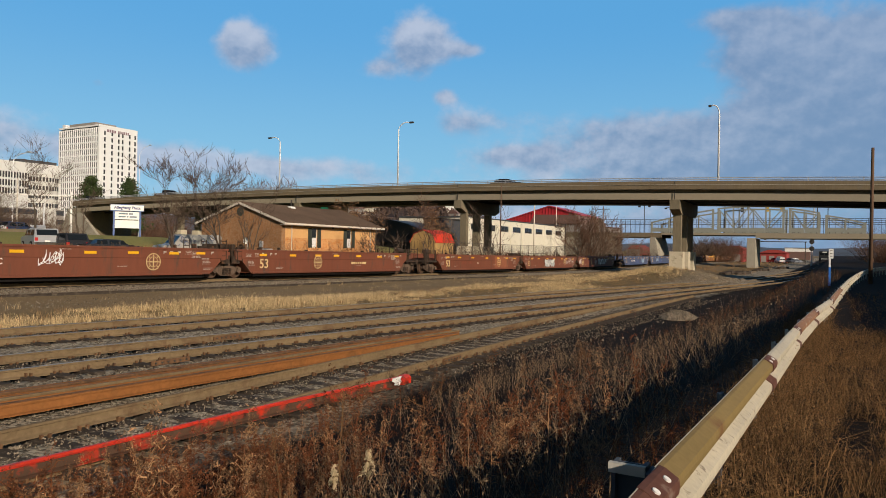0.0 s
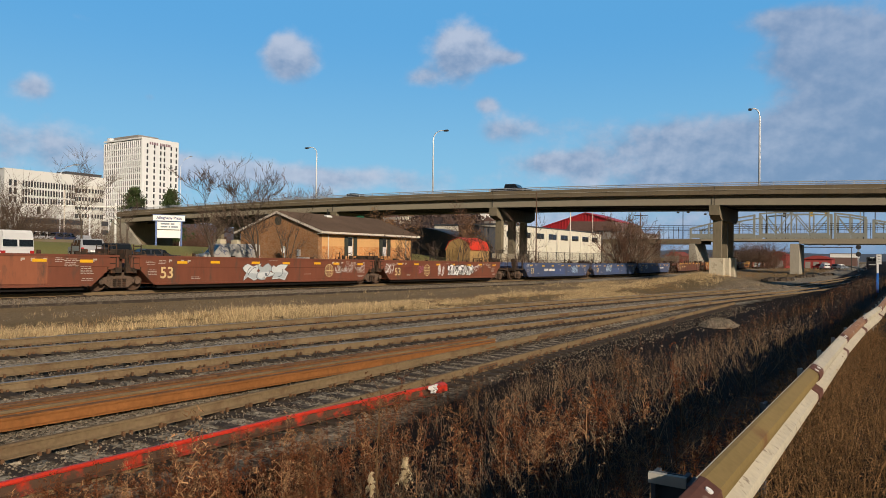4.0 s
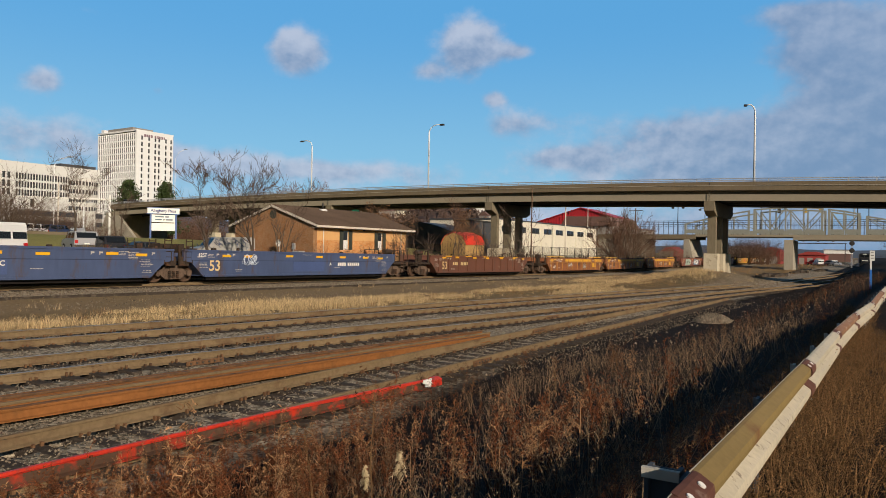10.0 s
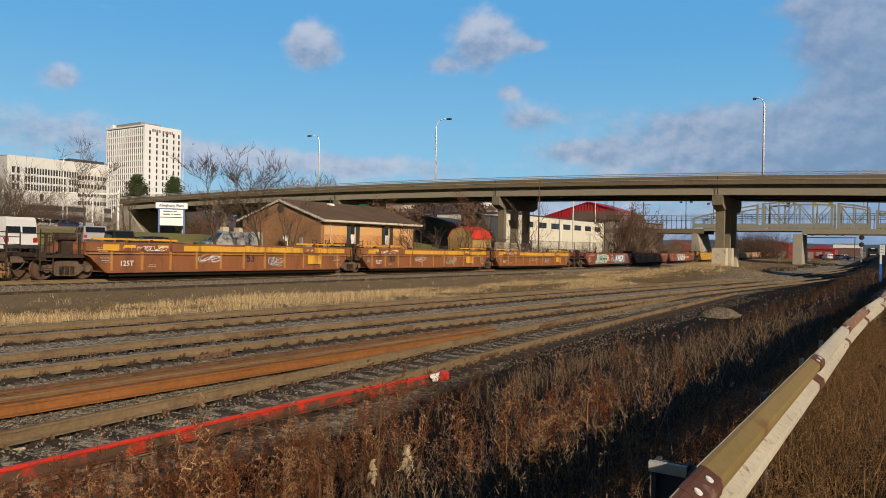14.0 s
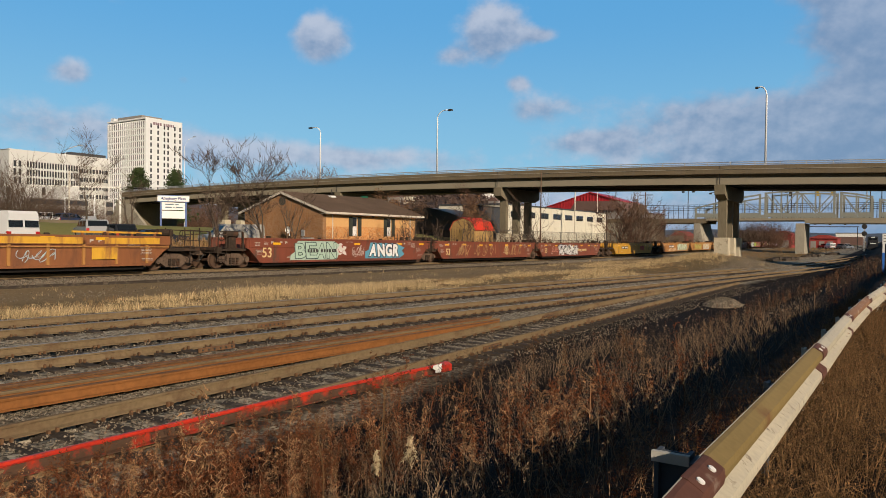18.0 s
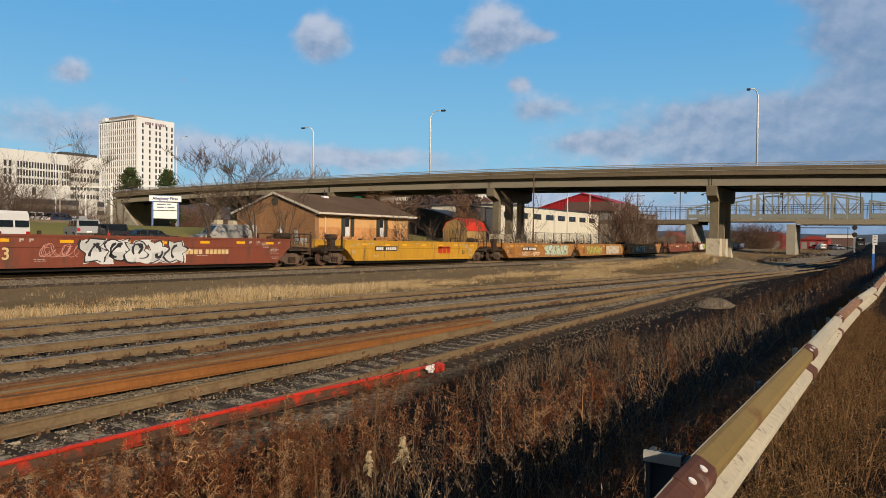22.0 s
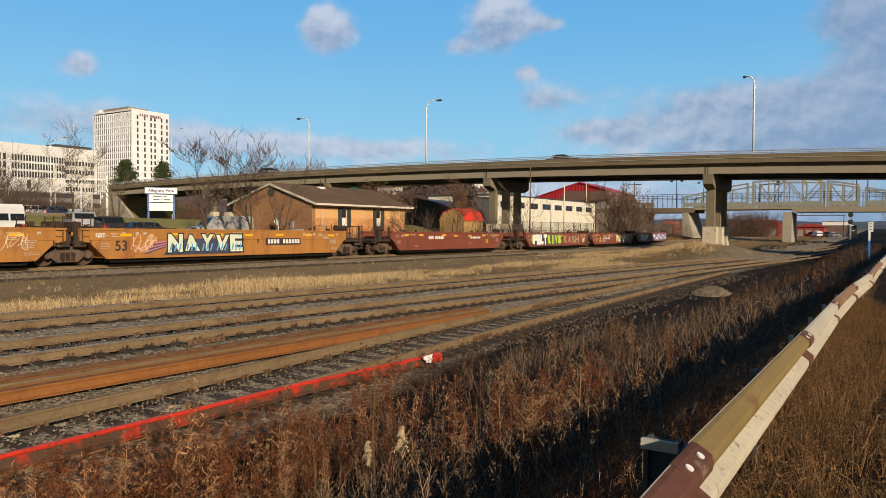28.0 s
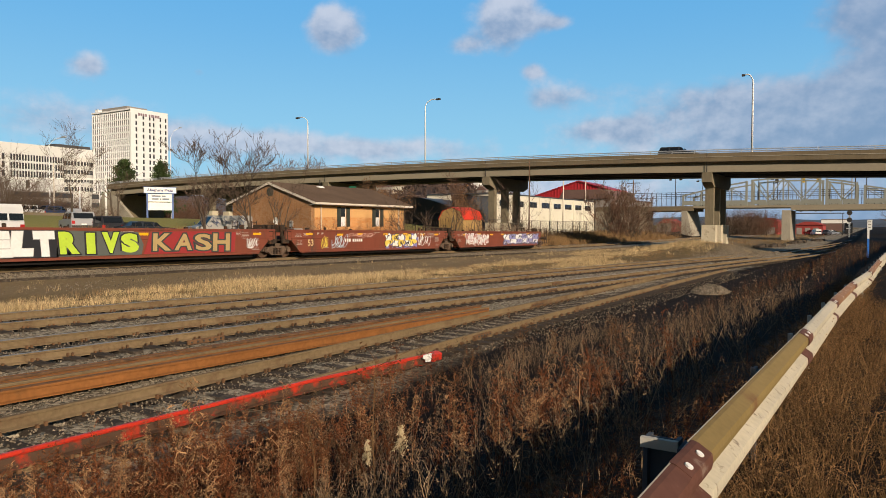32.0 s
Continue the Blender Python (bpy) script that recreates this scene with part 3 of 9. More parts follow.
    wing = Geo().prism([(y - 9, gz_), (y + 7, gz_), (y + 3, deck_z(y) - 1.75), (y, deck_z(y) - 1.75)], "x", BX0 + 0.3, BX0 + 0.9)
    part("abutment", wing, M["concrete"], b, "sloping concrete abutment")
    part("abutment_wall", Geo().box(BX0 + 0.9, BX1 - 0.3, y, y + 1.0, gz_, deck_z(y) - 1.65), M["concrete_dark"], b)


build_bridge()


def bridge_lamp(y, x=BX0 + 0.8, height=8.6, arm=-1.9):
    z = deck_z(y) - 0.4
    o = thing("street_lamp", "curved grey metal street lamp on the bridge", "street lamp", Matrix.Translation((x, y, z)), group="bridge lamps")
    pts = [(0, 0, 0), (0, 0, height * 0.88)]
    for i in range(1, 9):
        a = math.pi / 2 * i / 8
        pts.append((0, arm * 0.75 * (1 - math.cos(a)), height * 0.88 + height * 0.12 * math.sin(a)))
    pts.append((0, arm, height * 0.995))
    part("pole", Geo().tube(pts, [0.12] + [0.1] + [0.07] * 9, 8), M["alu"], o, smooth=True)
    part("lamp_head", Geo().box(-0.16, 0.16, min(arm, arm * 1.35), max(arm, arm * 1.35), height * 0.98, height * 1.005, bev=0.04), M["steel_dark"], o)
    part("base", Geo().box(-0.2, 0.2, -0.2, 0.2, -0.05, 0.3, bev=0.03), M["alu"], o)


for y_, arm_, tall_ in ((79.7, 1.9, 9.0), (56.5, -1.9, 9.6), (11.8, 0.9, 9.2)):
    bridge_lamp(y_, height=tall_, arm=arm_)


# ---- second bridge, with pale green trusses ----
M["signal_yellow"] = mat("signal_yellow", (0.55, 0.36, 0.03), 0.5, 0, 0.08)
def build_truss_bridge():
    X0, X1 = 172.0, 184.0
    t = thing("truss_bridge", "pale green steel truss bridge on concrete supports", "bridge", kind="structure")
    z0, z1 = 6.1, 7.25
    for x in (X0, X1 - 0.5):
        part("girder", Geo().box(x, x + 0.5, -60, 15.2, z0, z1), M["girder"], t)
        part("girder", Geo().box(x, x + 0.5, 15.203, 36, z0 + 0.65, z1), M["girder"], t)
    part("deck", Geo().box(X0 + 0.5, X1 - 0.5, -60, 36, z1 - 0.35, z1 - 0.05), M["concrete_dark"], t)
    part("pier", Geo().box(X0, X1, 15.2, 17.0, -2, z0 - 0.003), M["concrete"], t)
    part("bent", Geo().prism([(35.6, -2), (38.6, -2), (38.6, z0 - 0.003), (37.4, z0 - 0.003)], "x", X0 - 0.5, X1), M["concrete"], t)
    part("abutment", Geo().box(X0 - 0.5, X1, 48.6, 60, -2, z0 - 0.003), M["concrete"], t)
    for x in (X0, X1 - 0.5):
        part("approach_girder", Geo().box(x, x + 0.5, 36.003, 60, z0, z1), M["concrete_dark"], t)
    # stretches of truss: y and height of the nodes along the top chord; closely set double posts between them
    stretches = (((38.4, 9.9), (34.3, 10.9), (29.4, 12.0), (24.4, 12.8)), ((23.2, 13.1), (20.0, 13.35), (16.8, 13.5), (13.2, 13.45), (9.6, 13.2)), ((8.3, 12.9), (5.5, 12.5), (2.7, 11.9)), ((1.2, 11.3), (-2.4, 10.6), (-6.0, 9.6)))
    for x in (X0 + 0.2, X1 - 0.3):
        for row in stretches:
            last = len(row) - 1
            for i, (y, z) in enumerate(row):
                w = 0.24 if i in (0, last) else 0.15
                part("truss_post", Geo().box(x - 0.03, x + 0.26, y - w, y + w, z1 + 0.003, z), M["green_steel"], t)
            for i in range(last):
                (ya, za), (yb, zb) = row[i], row[i + 1]
                part("top_chord", Geo().prism([(ya, za - 0.34), (yb, zb - 0.34), (yb, zb), (ya, za)], "x", x, x + 0.25), M["green_steel"], t)
                u, v = ((ya, za - 0.2), (yb, z1 + 1.3)) if i % 2 == 0 else ((ya, z1 + 1.3), (yb, zb - 0.2))
                part("diagonal", Geo().prism([(u[0] - 0.13, u[1]), (u[0] + 0.13, u[1]), (v[0] + 0.13, v[1]), (v[0] - 0.13, v[1])], "x", x + 0.03, x + 0.18), M["green_steel"], t)
                part("kerb_panel", Geo().box(x - 0.02, x + 0.09, yb + 0.2, ya - 0.2, z1 + 0.25, z1 + 1.2), M["green_steel"], t)
    # dark pedestrian railing inside the trusses and along the approaches
    for x in (X0 + 1.2, X1 - 1.2):
        g = Geo()
        for dz in (2.4, 3.3):
            g.tube([(x, -58, z1 + dz), (x, 60, z1 + dz)], 0.05, 4)
        part("hand_rail", g, M["steel_dark"], t, "dark pedestrian railing")
        me = Geo().box(-0.03, 0.03, -0.03, 0.03, 0, 3.35).mesh("rail_bar", M["steel_dark"])
        for k in range(98):
            part("rail_bar", me, None, t, at=Matrix.Translation((x, -57 + 1.2 * k, z1 - 0.05)))
    part("approach_deck", Geo().box(X0 + 0.503, X1 - 0.503, 36.003, 60, z1 - 0.5, z1 - 0.05), M["concrete_dark"], t)


build_truss_bridge()


def bridge_post_lamp(x, y, h, arm):
    z = 7.2
    o = thing("street_lamp", "dark twin-headed street lamp on the truss bridge", "street lamp", Matrix.Translation((x, y, z)), group="dark lamps on the truss bridge")
    part("pole", Geo().tube([(0, 0, 0), (0, 0, h)], 0.09, 6), M["steel_dark"], o)
    part("arm", Geo().tube([(0, -arm, h), (0, arm, h)], 0.06, 5), M["steel_dark"], o)
    for s in (-1, 1):
        part("lamp_head", Geo().box(-0.2, 0.2, s * arm - 0.3, s * arm + 0.3, h - 0.45, h - 0.1, bev=0.05), M["steel_dark"], o)


for x_, y_ in ((173.5, 40.5), (182.5, 36.0), (173.5, 22.0), (182.5, 19.0), (173.5, 3.0), (182.5, 1.0)):
    bridge_post_lamp(x_, y_, 6.8, 1.2)
sg = thing("traffic_signals", "yellow traffic signals over the truss bridge", "traffic light", Matrix.Translation((190, 12, 6.4)))
part("pole", Geo().tube([(0, -8, 0), (0, -8, 8.3)], 0.14, 6), M["galv"], sg)
part("arm", Geo().tube([(0, -8, 8.0), (0, 10, 8.3)], 0.09, 6), M["galv"], sg)
for y_ in (-1.0, 2.2, 8.0):
    part("signal_head", Geo().box(-0.3, 0.3, y_ - 0.35, y_ + 0.35, 6.7, 8.2, bev=0.05), M["signal_yellow"] if y_ < 5 else M["steel_dark"], sg)
# ---- brick house by the track ----
def brick_material(name, c1, c2, mortar, scale=4.5):
    m = mat(name, c1, 0.9, 0, 0.25, 6, 0.5)
    n, l = m.node_tree.nodes, m.node_tree.links
    bsdf = n["Principled BSDF"]
    src = bsdf.inputs["Base Color"].links[0].from_socket
    co = n.new("ShaderNodeTexCoord")
    sp, cb = n.new("ShaderNodeSeparateXYZ"), n.new("ShaderNodeCombineXYZ")
    l.new(co.outputs["Object"], sp.inputs[0])
    ad = n.new("ShaderNodeMath")
    l.new(sp.outputs[0], ad.inputs[0])
    l.new(sp.outputs[1], ad.inputs[1])
    l.new(ad.outputs[0], cb.inputs[0])
    l.new(sp.outputs[2], cb.inputs[1])
    b = n.new("ShaderNodeTexBrick")
    b.inputs["Scale"].default_value = scale
    b.inputs["Color1"].default_value, b.inputs["Color2"].default_value, b.inputs["Mortar"].default_value = (1, 1, 1, 1), (*[v / max(c1) for v in c2], 1), (*[v / max(c1) for v in mortar], 1)
    b.inputs["Mortar Size"].default_value = 0.012
    l.new(cb.outputs[0], b.inputs["Vector"])
    mx = n.new("ShaderNodeMix")
    mx.data_type, mx.blend_type = "RGBA", "MULTIPLY"
    mx.inputs[0].default_value = 1.0
    l.new(src, mx.inputs[6])
    l.new(b.outputs[0], mx.inputs[7])
    l.new(mx.outputs[2], bsdf.inputs["Base Color"])
    return m


M["brick"] = brick_material("brown_brick", (0.345, 0.225, 0.135), (0.26, 0.165, 0.10), (0.36, 0.28, 0.2))
M["brick_pale"] = brick_material("orange_brick", (0.62, 0.385, 0.19), (0.55, 0.32, 0.155), (0.58, 0.42, 0.26))
M["siding"] = mat("tan_siding", (0.64, 0.37, 0.155), 0.7, 0, 0.08, 4, 0.3)
M["shingle"] = mat("brown_shingles", (0.135, 0.09, 0.06), 0.95, 0, 0.3, 14, 0.4, 0.3)
M["trim"] = mat("cream_trim", (0.62, 0.56, 0.47), 0.6, 0, 0.08)
M["shutter"] = mat("dark_green_shutter", (0.05, 0.055, 0.045), 0.7, 0, 0.1)
M["glass"] = mat("window_glass", (0.02, 0.025, 0.03), 0.08, 0, 0.05)
M["curtain"] = mat("white_curtain", (0.7, 0.7, 0.7), 0.8, 0, 0.05)


def wall_with_holes(x0, x1, z0, z1, y0, y1, holes):
    """A wall along x, with openings (x0, x1, z0, z1) right through it."""
    g = Geo()
    xs = sorted({x0, x1, *[h[0] for h in holes], *[h[1] for h in holes]})
    for a, b in zip(xs, xs[1:]):
        zs = [z0]
        for h in sorted((h for h in holes if h[0] <= a and h[1] >= b), key=lambda q: q[2]):
            zs += [h[2], h[3]]
        zs.append(z1)
        for k in range(0, len(zs), 2):
            if zs[k + 1] - zs[k] > 1e-4:
                g.box(a, b, y0, y1, zs[k], zs[k + 1])
    g.weld = True
    return g


def build_house():
    X0, X1, Y0, Y1, Z0, ZE, ZR = 48.3, 63.3, 44.0, 54.4, 0.9, 4.75, 6.45
    h = thing("house", "single-storey brick house with a brown shingle roof", "house", kind="")
    wins = [(52.55, 53.35, 2.45, 4.3), (58.1, 58.9, 2.45, 4.3)]
    zb = 3.35
    low = [(a, b, c, zb) for a, b, c, d in wins]
    up = [(a, b, zb, d) for a, b, c, d in wins]
    part("wall", wall_with_holes(X0, X1, Z0, zb, Y0, Y0 + 0.3, low), M["brick_pale"], h, "orange brick lower wall")
    part("wall", wall_with_holes(X0, X1, zb, ZE, Y0 + 0.01, Y0 + 0.31, up), M["siding"], h, "plain tan upper wall")
    part("corner_bricks", Geo().box(X0 - 0.03, X0 + 0.45, Y0 - 0.03, Y0 + 0.3, Z0, ZE), M["brick"], h)
    gable = [(Y0 + 0.31, Z0), (Y1, Z0), (Y1, ZE), ((Y0 + Y1) / 2, ZR), (Y0 + 0.31, ZE)]
    part("wall", Geo().prism(gable, "x", X0, X0 + 0.3), M["brick"], h, "brown brick gable wall")
    part("wall", Geo().prism(gable, "x", X1 - 0.3, X1), M["brick"], h)
    part("wall", Geo().box(X0 + 0.3, X1 - 0.3, Y1 - 0.3, Y1, Z0, ZE), M["brick"], h)
    ym = (Y0 + Y1) / 2
    for s, ye in ((-1, Y0 - 0.7), (1, Y1 + 0.7)):
        ze = ZE - 0.18
        part("roof", Geo().prism([(ye, ze), (ym, ZR + 0.12), (ym, ZR + 0.28), (ye, ze + 0.16)], "x", X0 - 0.2, X1 + 0.7), M["shingle"], h, "brown shingle roof slope")
        part("fascia", Geo().box(X0 - 0.2, X1 + 0.7, ye - 0.05, ye - 0.003, ze - 0.06, ze + 0.12), M["trim"], h, "cream eave board")
        part("barge_board", Geo().prism([(ye, ze - 0.08), (ym, ZR + 0.02), (ym, ZR + 0.24), (ye, ze + 0.14)], "x", X0 - 0.27, X0 - 0.203), M["trim"], h, "cream barge board")
    part("soffit", Geo().box(X0 - 0.18, X1 + 0.6, Y0 - 0.65, Y0 - 0.01, ZE - 0.28, ZE - 0.24), M["trim"], h)
    for a, b, c, d in wins:
        w = part("window", wall_with_holes(a, b, c, d, Y0 + 0.06, Y0 + 0.14, [(a + 0.07, b - 0.07, c + 0.07, (c + d) / 2 - 0.03), (a + 0.07, b - 0.07, (c + d) / 2 + 0.03, d - 0.07)]), M["trim"], h)
        part("pane", Geo().box(a + 0.07, b - 0.07, Y0 + 0.09, Y0 + 0.11, c + 0.07, (c + d) / 2 - 0.03), M["curtain"], w, "white lower pane")
        part("pane", Geo().box(a + 0.07, b - 0.07, Y0 + 0.09, Y0 + 0.11, (c + d) / 2 + 0.03, d - 0.07), M["glass"], w)
        for s0, s1 in ((a - 0.55, a - 0.02), (b + 0.02, b + 0.55)):
            sh = part("shutter", Geo().box(s0, s1, Y0 - 0.05, Y0 - 0.003, c - 0.02, d + 0.02, bev=0.01), M["shutter"], h, "dark slatted shutter")
            slat = Geo().box(s0 + 0.06, s1 - 0.06, Y0 - 0.07, Y0 - 0.053, 0, 0.08).mesh("slat", M["shutter"])
            for k in range(12):
                part("slat", slat, None, sh, at=Matrix.Translation((0, 0, c + 0.1 + k * (d - c - 0.2) / 12)))
    part("gable_vent", Geo().disc(X0 - 0.04, ym, 5.75, 0.42, "x", 0.05, 18), M["shutter"], h, "round dark gable vent")
    part("roof_vent", Geo().tube([(54.6, 48.5, 6.0), (54.6, 48.5, 7.25)], 0.06, 8), M["steel_dark"], h)
    part("vent_hood", Geo().box(54.2, 54.95, 48.2, 48.8, 6.25, 6.6, bev=0.1), M["white_paint"], h, "white roof vent hood")
    part("roof_vent", Geo().tube([(54.2, 46.2, 5.2), (54.2, 46.2, 5.6)], 0.07, 8), M["white_paint"], h)
    part("meter_box", Geo().box(X0 - 0.16, X0 - 0.002, 46.2, 46.55, 2.4, 3.0, bev=0.02), M["galv"], h, "grey meter box")
    part("conduit", Geo().tube([(X0 - 0.08, 46.38, 1.0), (X0 - 0.08, 46.38, 2.4)], 0.03, 6), M["galv"], h)
    part("floodlight", Geo().box(55.6, 55.85, Y0 - 0.12, Y0 - 0.01, 4.35, 4.5, bev=0.02), M["steel_dark"], h)
    for x in (49.6, 62.2):
        part("downpipe", Geo().tube([(x, Y0 - 0.08, 0.9), (x, Y0 - 0.08, 4.5)], 0.05, 6), M["trim"], h)
    dish = thing("satellite_dish", "small pale satellite dish on a short post", "satellite dish", Matrix.Translation((47.6, 47.6, ground_z(47.6, 47.6))))
    prof = [(0.33 * k / 5, 0.16 * (k / 5) ** 2) for k in range(6)]
    g = Geo()
    vs = [(-q, r * math.cos(2 * math.pi * i / 16), 1.75 + r * math.sin(2 * math.pi * i / 16)) for r, q in prof for i in range(16)]
    g.add(vs, [(k * 16 + i, k * 16 + (i + 1) % 16, (k + 1) * 16 + (i + 1) % 16, (k + 1) * 16 + i) for k in range(5) for i in range(16)])
    part("dish", g, M["white_paint"], dish, smooth=True)
    part("post", Geo().tube([(0.05, 0, 0), (0.05, 0, 1.7)], 0.035, 6), M["galv"], dish)
    ac = thing("air_conditioner", "grey outdoor air conditioner beside the brick wall", "air conditioner", Matrix.Translation((47.5, 45.1, ground_z(47.5, 45.1))))
    part("casing", Geo().box(-0.4, 0.4, -0.45, 0.45, 0, 1.05, bev=0.04), M["galv"], ac)
    part("fan_grille", Geo().disc(0, 0, 1.05, 0.32, "z", 0.03, 16), M["steel_dark"], ac)


build_house()


# creeper on the front wall of the house
def wall_vine(x0, x1, z0, z1, seed):
    rnd = random.Random(seed)
    o = thing("wall_vine", "bare brown creeper clinging to the brick wall", "vine", Matrix.Translation((x0, 43.97, z0)))
    st, lf = Geo(), Geo()
    for k in range(46):
        x, z = rnd.uniform(0, x1 - x0), rnd.uniform(-0.1, 0.2)
        a = rnd.uniform(0.5, 2.6)
        pts = [Vector((x, 0, z))]
        for i in range(rnd.randint(5, 9)):
            a += rnd.gauss(0, 0.5)
            q = pts[-1] + Vector((math.cos(a) * 0.28, rnd.uniform(-0.03, 0.0), math.sin(a) * 0.24))
            q.z = min(q.z, z1 - z0 + rnd.uniform(-0.2, 0.1))
            q.x = min(max(q.x, 0), x1 - x0)
            q.y = max(min(q.y, -0.02), -0.12)
            pts.append(q)
        st.tube(pts, 0.014, 3, cap=False)
        for j in range(14):
            c = rnd.choice(pts) + Vector((rnd.gauss(0, 0.14), -0.03, rnd.gauss(0, 0.12)))
            lf.add([c + Vector((rnd.gauss(0, 0.045), rnd.uniform(-0.03, 0), rnd.gauss(0, 0.045))) for _ in range(3)], [(0, 1, 2)])
    part("stem", st, mat("vine_stem", (0.12, 0.07, 0.045), 0.95, 0, 0.3), o)
    part("leaf_litter", lf, mat("vine_leaf", (0.16, 0.075, 0.05), 0.95, 0, 0.4, 3, 0.5, island=0.8), o, "dry brown leaves", kind="stuff")


wall_vine(48.9, 63.0, 1.2, 3.6, 12)


# ---- timber shed with a red roof ----
def build_shed():
    s = thing("garden_shed", "ochre timber barn shed with a bright red roof", "shed", Matrix.Translation((73.4, 42.6, ground_z(73, 43))))
    wood = mat("ochre_boards", (0.44, 0.28, 0.11), 0.8, 0, 0.2, 5, 0.5, streak=0.1)
    w, d, he = 1.7, 2.3, 2.4
    z = 3.4
    gab = [(-w, 0), (w, 0), (w, he), (w * 0.72, he + 0.85), (0, z + 0.3), (-w * 0.72, he + 0.85), (-w, he)]
    part("wall", Geo().prism(gab, "x", -d, -d + 0.08), wood, s)
    part("wall", Geo().prism(gab, "x", d - 0.08, d), wood, s)
    for y in (-w, w - 0.08):
        part("wall", Geo().box(-d + 0.08, d - 0.08, y, y + 0.08, 0, he), wood, s)
    red = mat("red_roof_metal", (0.62, 0.045, 0.02), 0.45, 0, 0.1, 4, 0.6)
    edge = [(-w - 0.12, he - 0.12), (-w * 0.74, he + 0.9), (0, z + 0.38), (w * 0.74, he + 0.9), (w + 0.12, he - 0.12)]
    for a, b in zip(edge, edge[1:]):
        part("roof", Geo().prism([a, b, (b[0], b[1] + 0.05), (a[0], a[1] + 0.05)], "x", -d - 0.03, d + 0.15), red, s, "red roof slope")
    for k in range(9):
        y = -w + 0.19 + k * (2 * w - 0.38) / 8
        part("board_seam", Geo().box(-d - 0.015, -d + 0.002, y - 0.02, y + 0.02, 0.05, he + 0.05), M["tie"], s)
    part("door", Geo().box(-d - 0.03, -d - 0.004, -0.75, 0.75, 0.1, 2.0), wood, s)


build_shed()


# ---- buildings beyond the road bridge ----
M["cream_wall"] = mat("cream_rendered_wall", (0.68, 0.64, 0.53), 0.8, 0, 0.07, 3, 0.2, 0, (0.5, 0.46, 0.38), 0.15, 0.4)
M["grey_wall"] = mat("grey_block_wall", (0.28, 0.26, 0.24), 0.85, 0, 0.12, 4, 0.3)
M["dark_wall"] = mat("dark_metal_wall", (0.055, 0.058, 0.065), 0.6, 0, 0.12, 4, 0.3)
M["red_metal"] = mat("red_corrugated_metal", (0.42, 0.022, 0.03), 0.5, 0, 0.1, 4, 0.3)
M["brown_roof"] = mat("brown_metal_roof", (0.16, 0.10, 0.085), 0.7, 0, 0.12, 3, 0.2)


def white_building():
    z0 = 0.5
    b = thing("workshop_building", "long cream workshop with a row of small windows", "building", kind="")
    wins = [(118.0 + 6.6 * k, 122.4 + 6.6 * k, 6.25, 7.4) for k in range(8)]
    part("wall", wall_with_holes(116.0, 171.0, z0, 8.5, 60.0, 60.35, wins), M["cream_wall"], b)
    part("wall", Geo().box(116.0, 116.35, 60.35, 75, z0, 8.5), M["cream_wall"], b)
    part("wall", Geo().box(170.65, 171, 60.35, 75, z0, 8.5), M["grey_wall"], b)
    part("roof", Geo().box(115.8, 171.2, 59.9, 75, 8.503, 8.75), M["dark_wall"], b)
    for k, w in enumerate(wins):
        f = part("window", Geo().box(w[0], w[1], 60.12, 60.18, w[2], w[3]), M["glass"], b)
        part("sill", Geo().box(w[0] - 0.1, w[1] + 0.1, 59.93, 60.1, w[2] - 0.12, w[2] - 0.003), M["trim"], f)
        part("mullion", Geo().box((w[0] + w[1]) / 2 - 0.05, (w[0] + w[1]) / 2 + 0.05, 60.05, 60.119, w[2], w[3]), M["steel_dark"], f)
    for k in range(8):
        x = 116.9 + 6.6 * k + 6.0 * 0.0
        part("pilaster", Geo().box(x - 0.15, x + 0.15, 59.88, 59.997, z0, 8.4), M["cream_wall"], b)
    part("downpipe", Geo().tube([(170.8, 59.8, z0), (170.8, 59.8, 9.4)], 0.12, 6), M["steel_dark"], b)


white_building()


def red_building():
    b = thing("red_hall", "large hall with a red corrugated gable", "building", kind="")
    X, yl, yr, ym = 205.0, 98.0, 67.0, 77.0
    ze, zr, zr2 = 9.9, 16.1, 13.3
    part("gable_wall", Geo().prism([(yr, 1), (yl, 1), (yl, ze), (ym, zr), (yr, zr2)], "x", X, X + 0.5), M["red_metal"], b)
    g = Geo()
    y = yr + 0.6
    while y < yl:
        zt = zr - (y - ym) / (yl - ym) * (zr - ze) - 0.1 if y > ym else zr - (ym - y) / (ym - yr) * (zr - zr2) - 0.1
        g.box(X - 0.12, X - 0.002, y - 0.12, y + 0.12, 1, zt)
        y += 0.95
    part("corrugation", g, M["red_metal"], b, kind="stuff")
    for ya, s, zz in ((yl, 1, ze), (yr, -1, zr2)):
        part("roof", Geo().prism([(ya + s * 0.5, zz - 0.15), (ym, zr + 0.05), (ym, zr + 0.3), (ya + s * 0.5, zz + 0.1)], "x", X - 0.5, X + 16), M["red_metal"], b)
    lean = thing("low_hall", "low hall with a dull brown roof", "building", kind="")
    part("wall", Geo().box(178, 200, 58, 72, 1, 9.6), M["grey_wall"], lean)
    part("roof", Geo().prism([(72.5, 9.6), (57.5, 9.6), (59, 12.0), (71, 12.2)], "x", 177.5, 200.5), M["brown_roof"], lean)
    grey = thing("grey_shed", "grey block building with a flat roof", "building", kind="")
    part("wall", Geo().box(202, 216, 57.5, 66.4, 0, 9.4), M["grey_wall"], grey)
    part("roof", Geo().box(201.7, 216.3, 57.2, 66.6, 9.403, 9.7), M["brown_roof"], grey)


red_building()


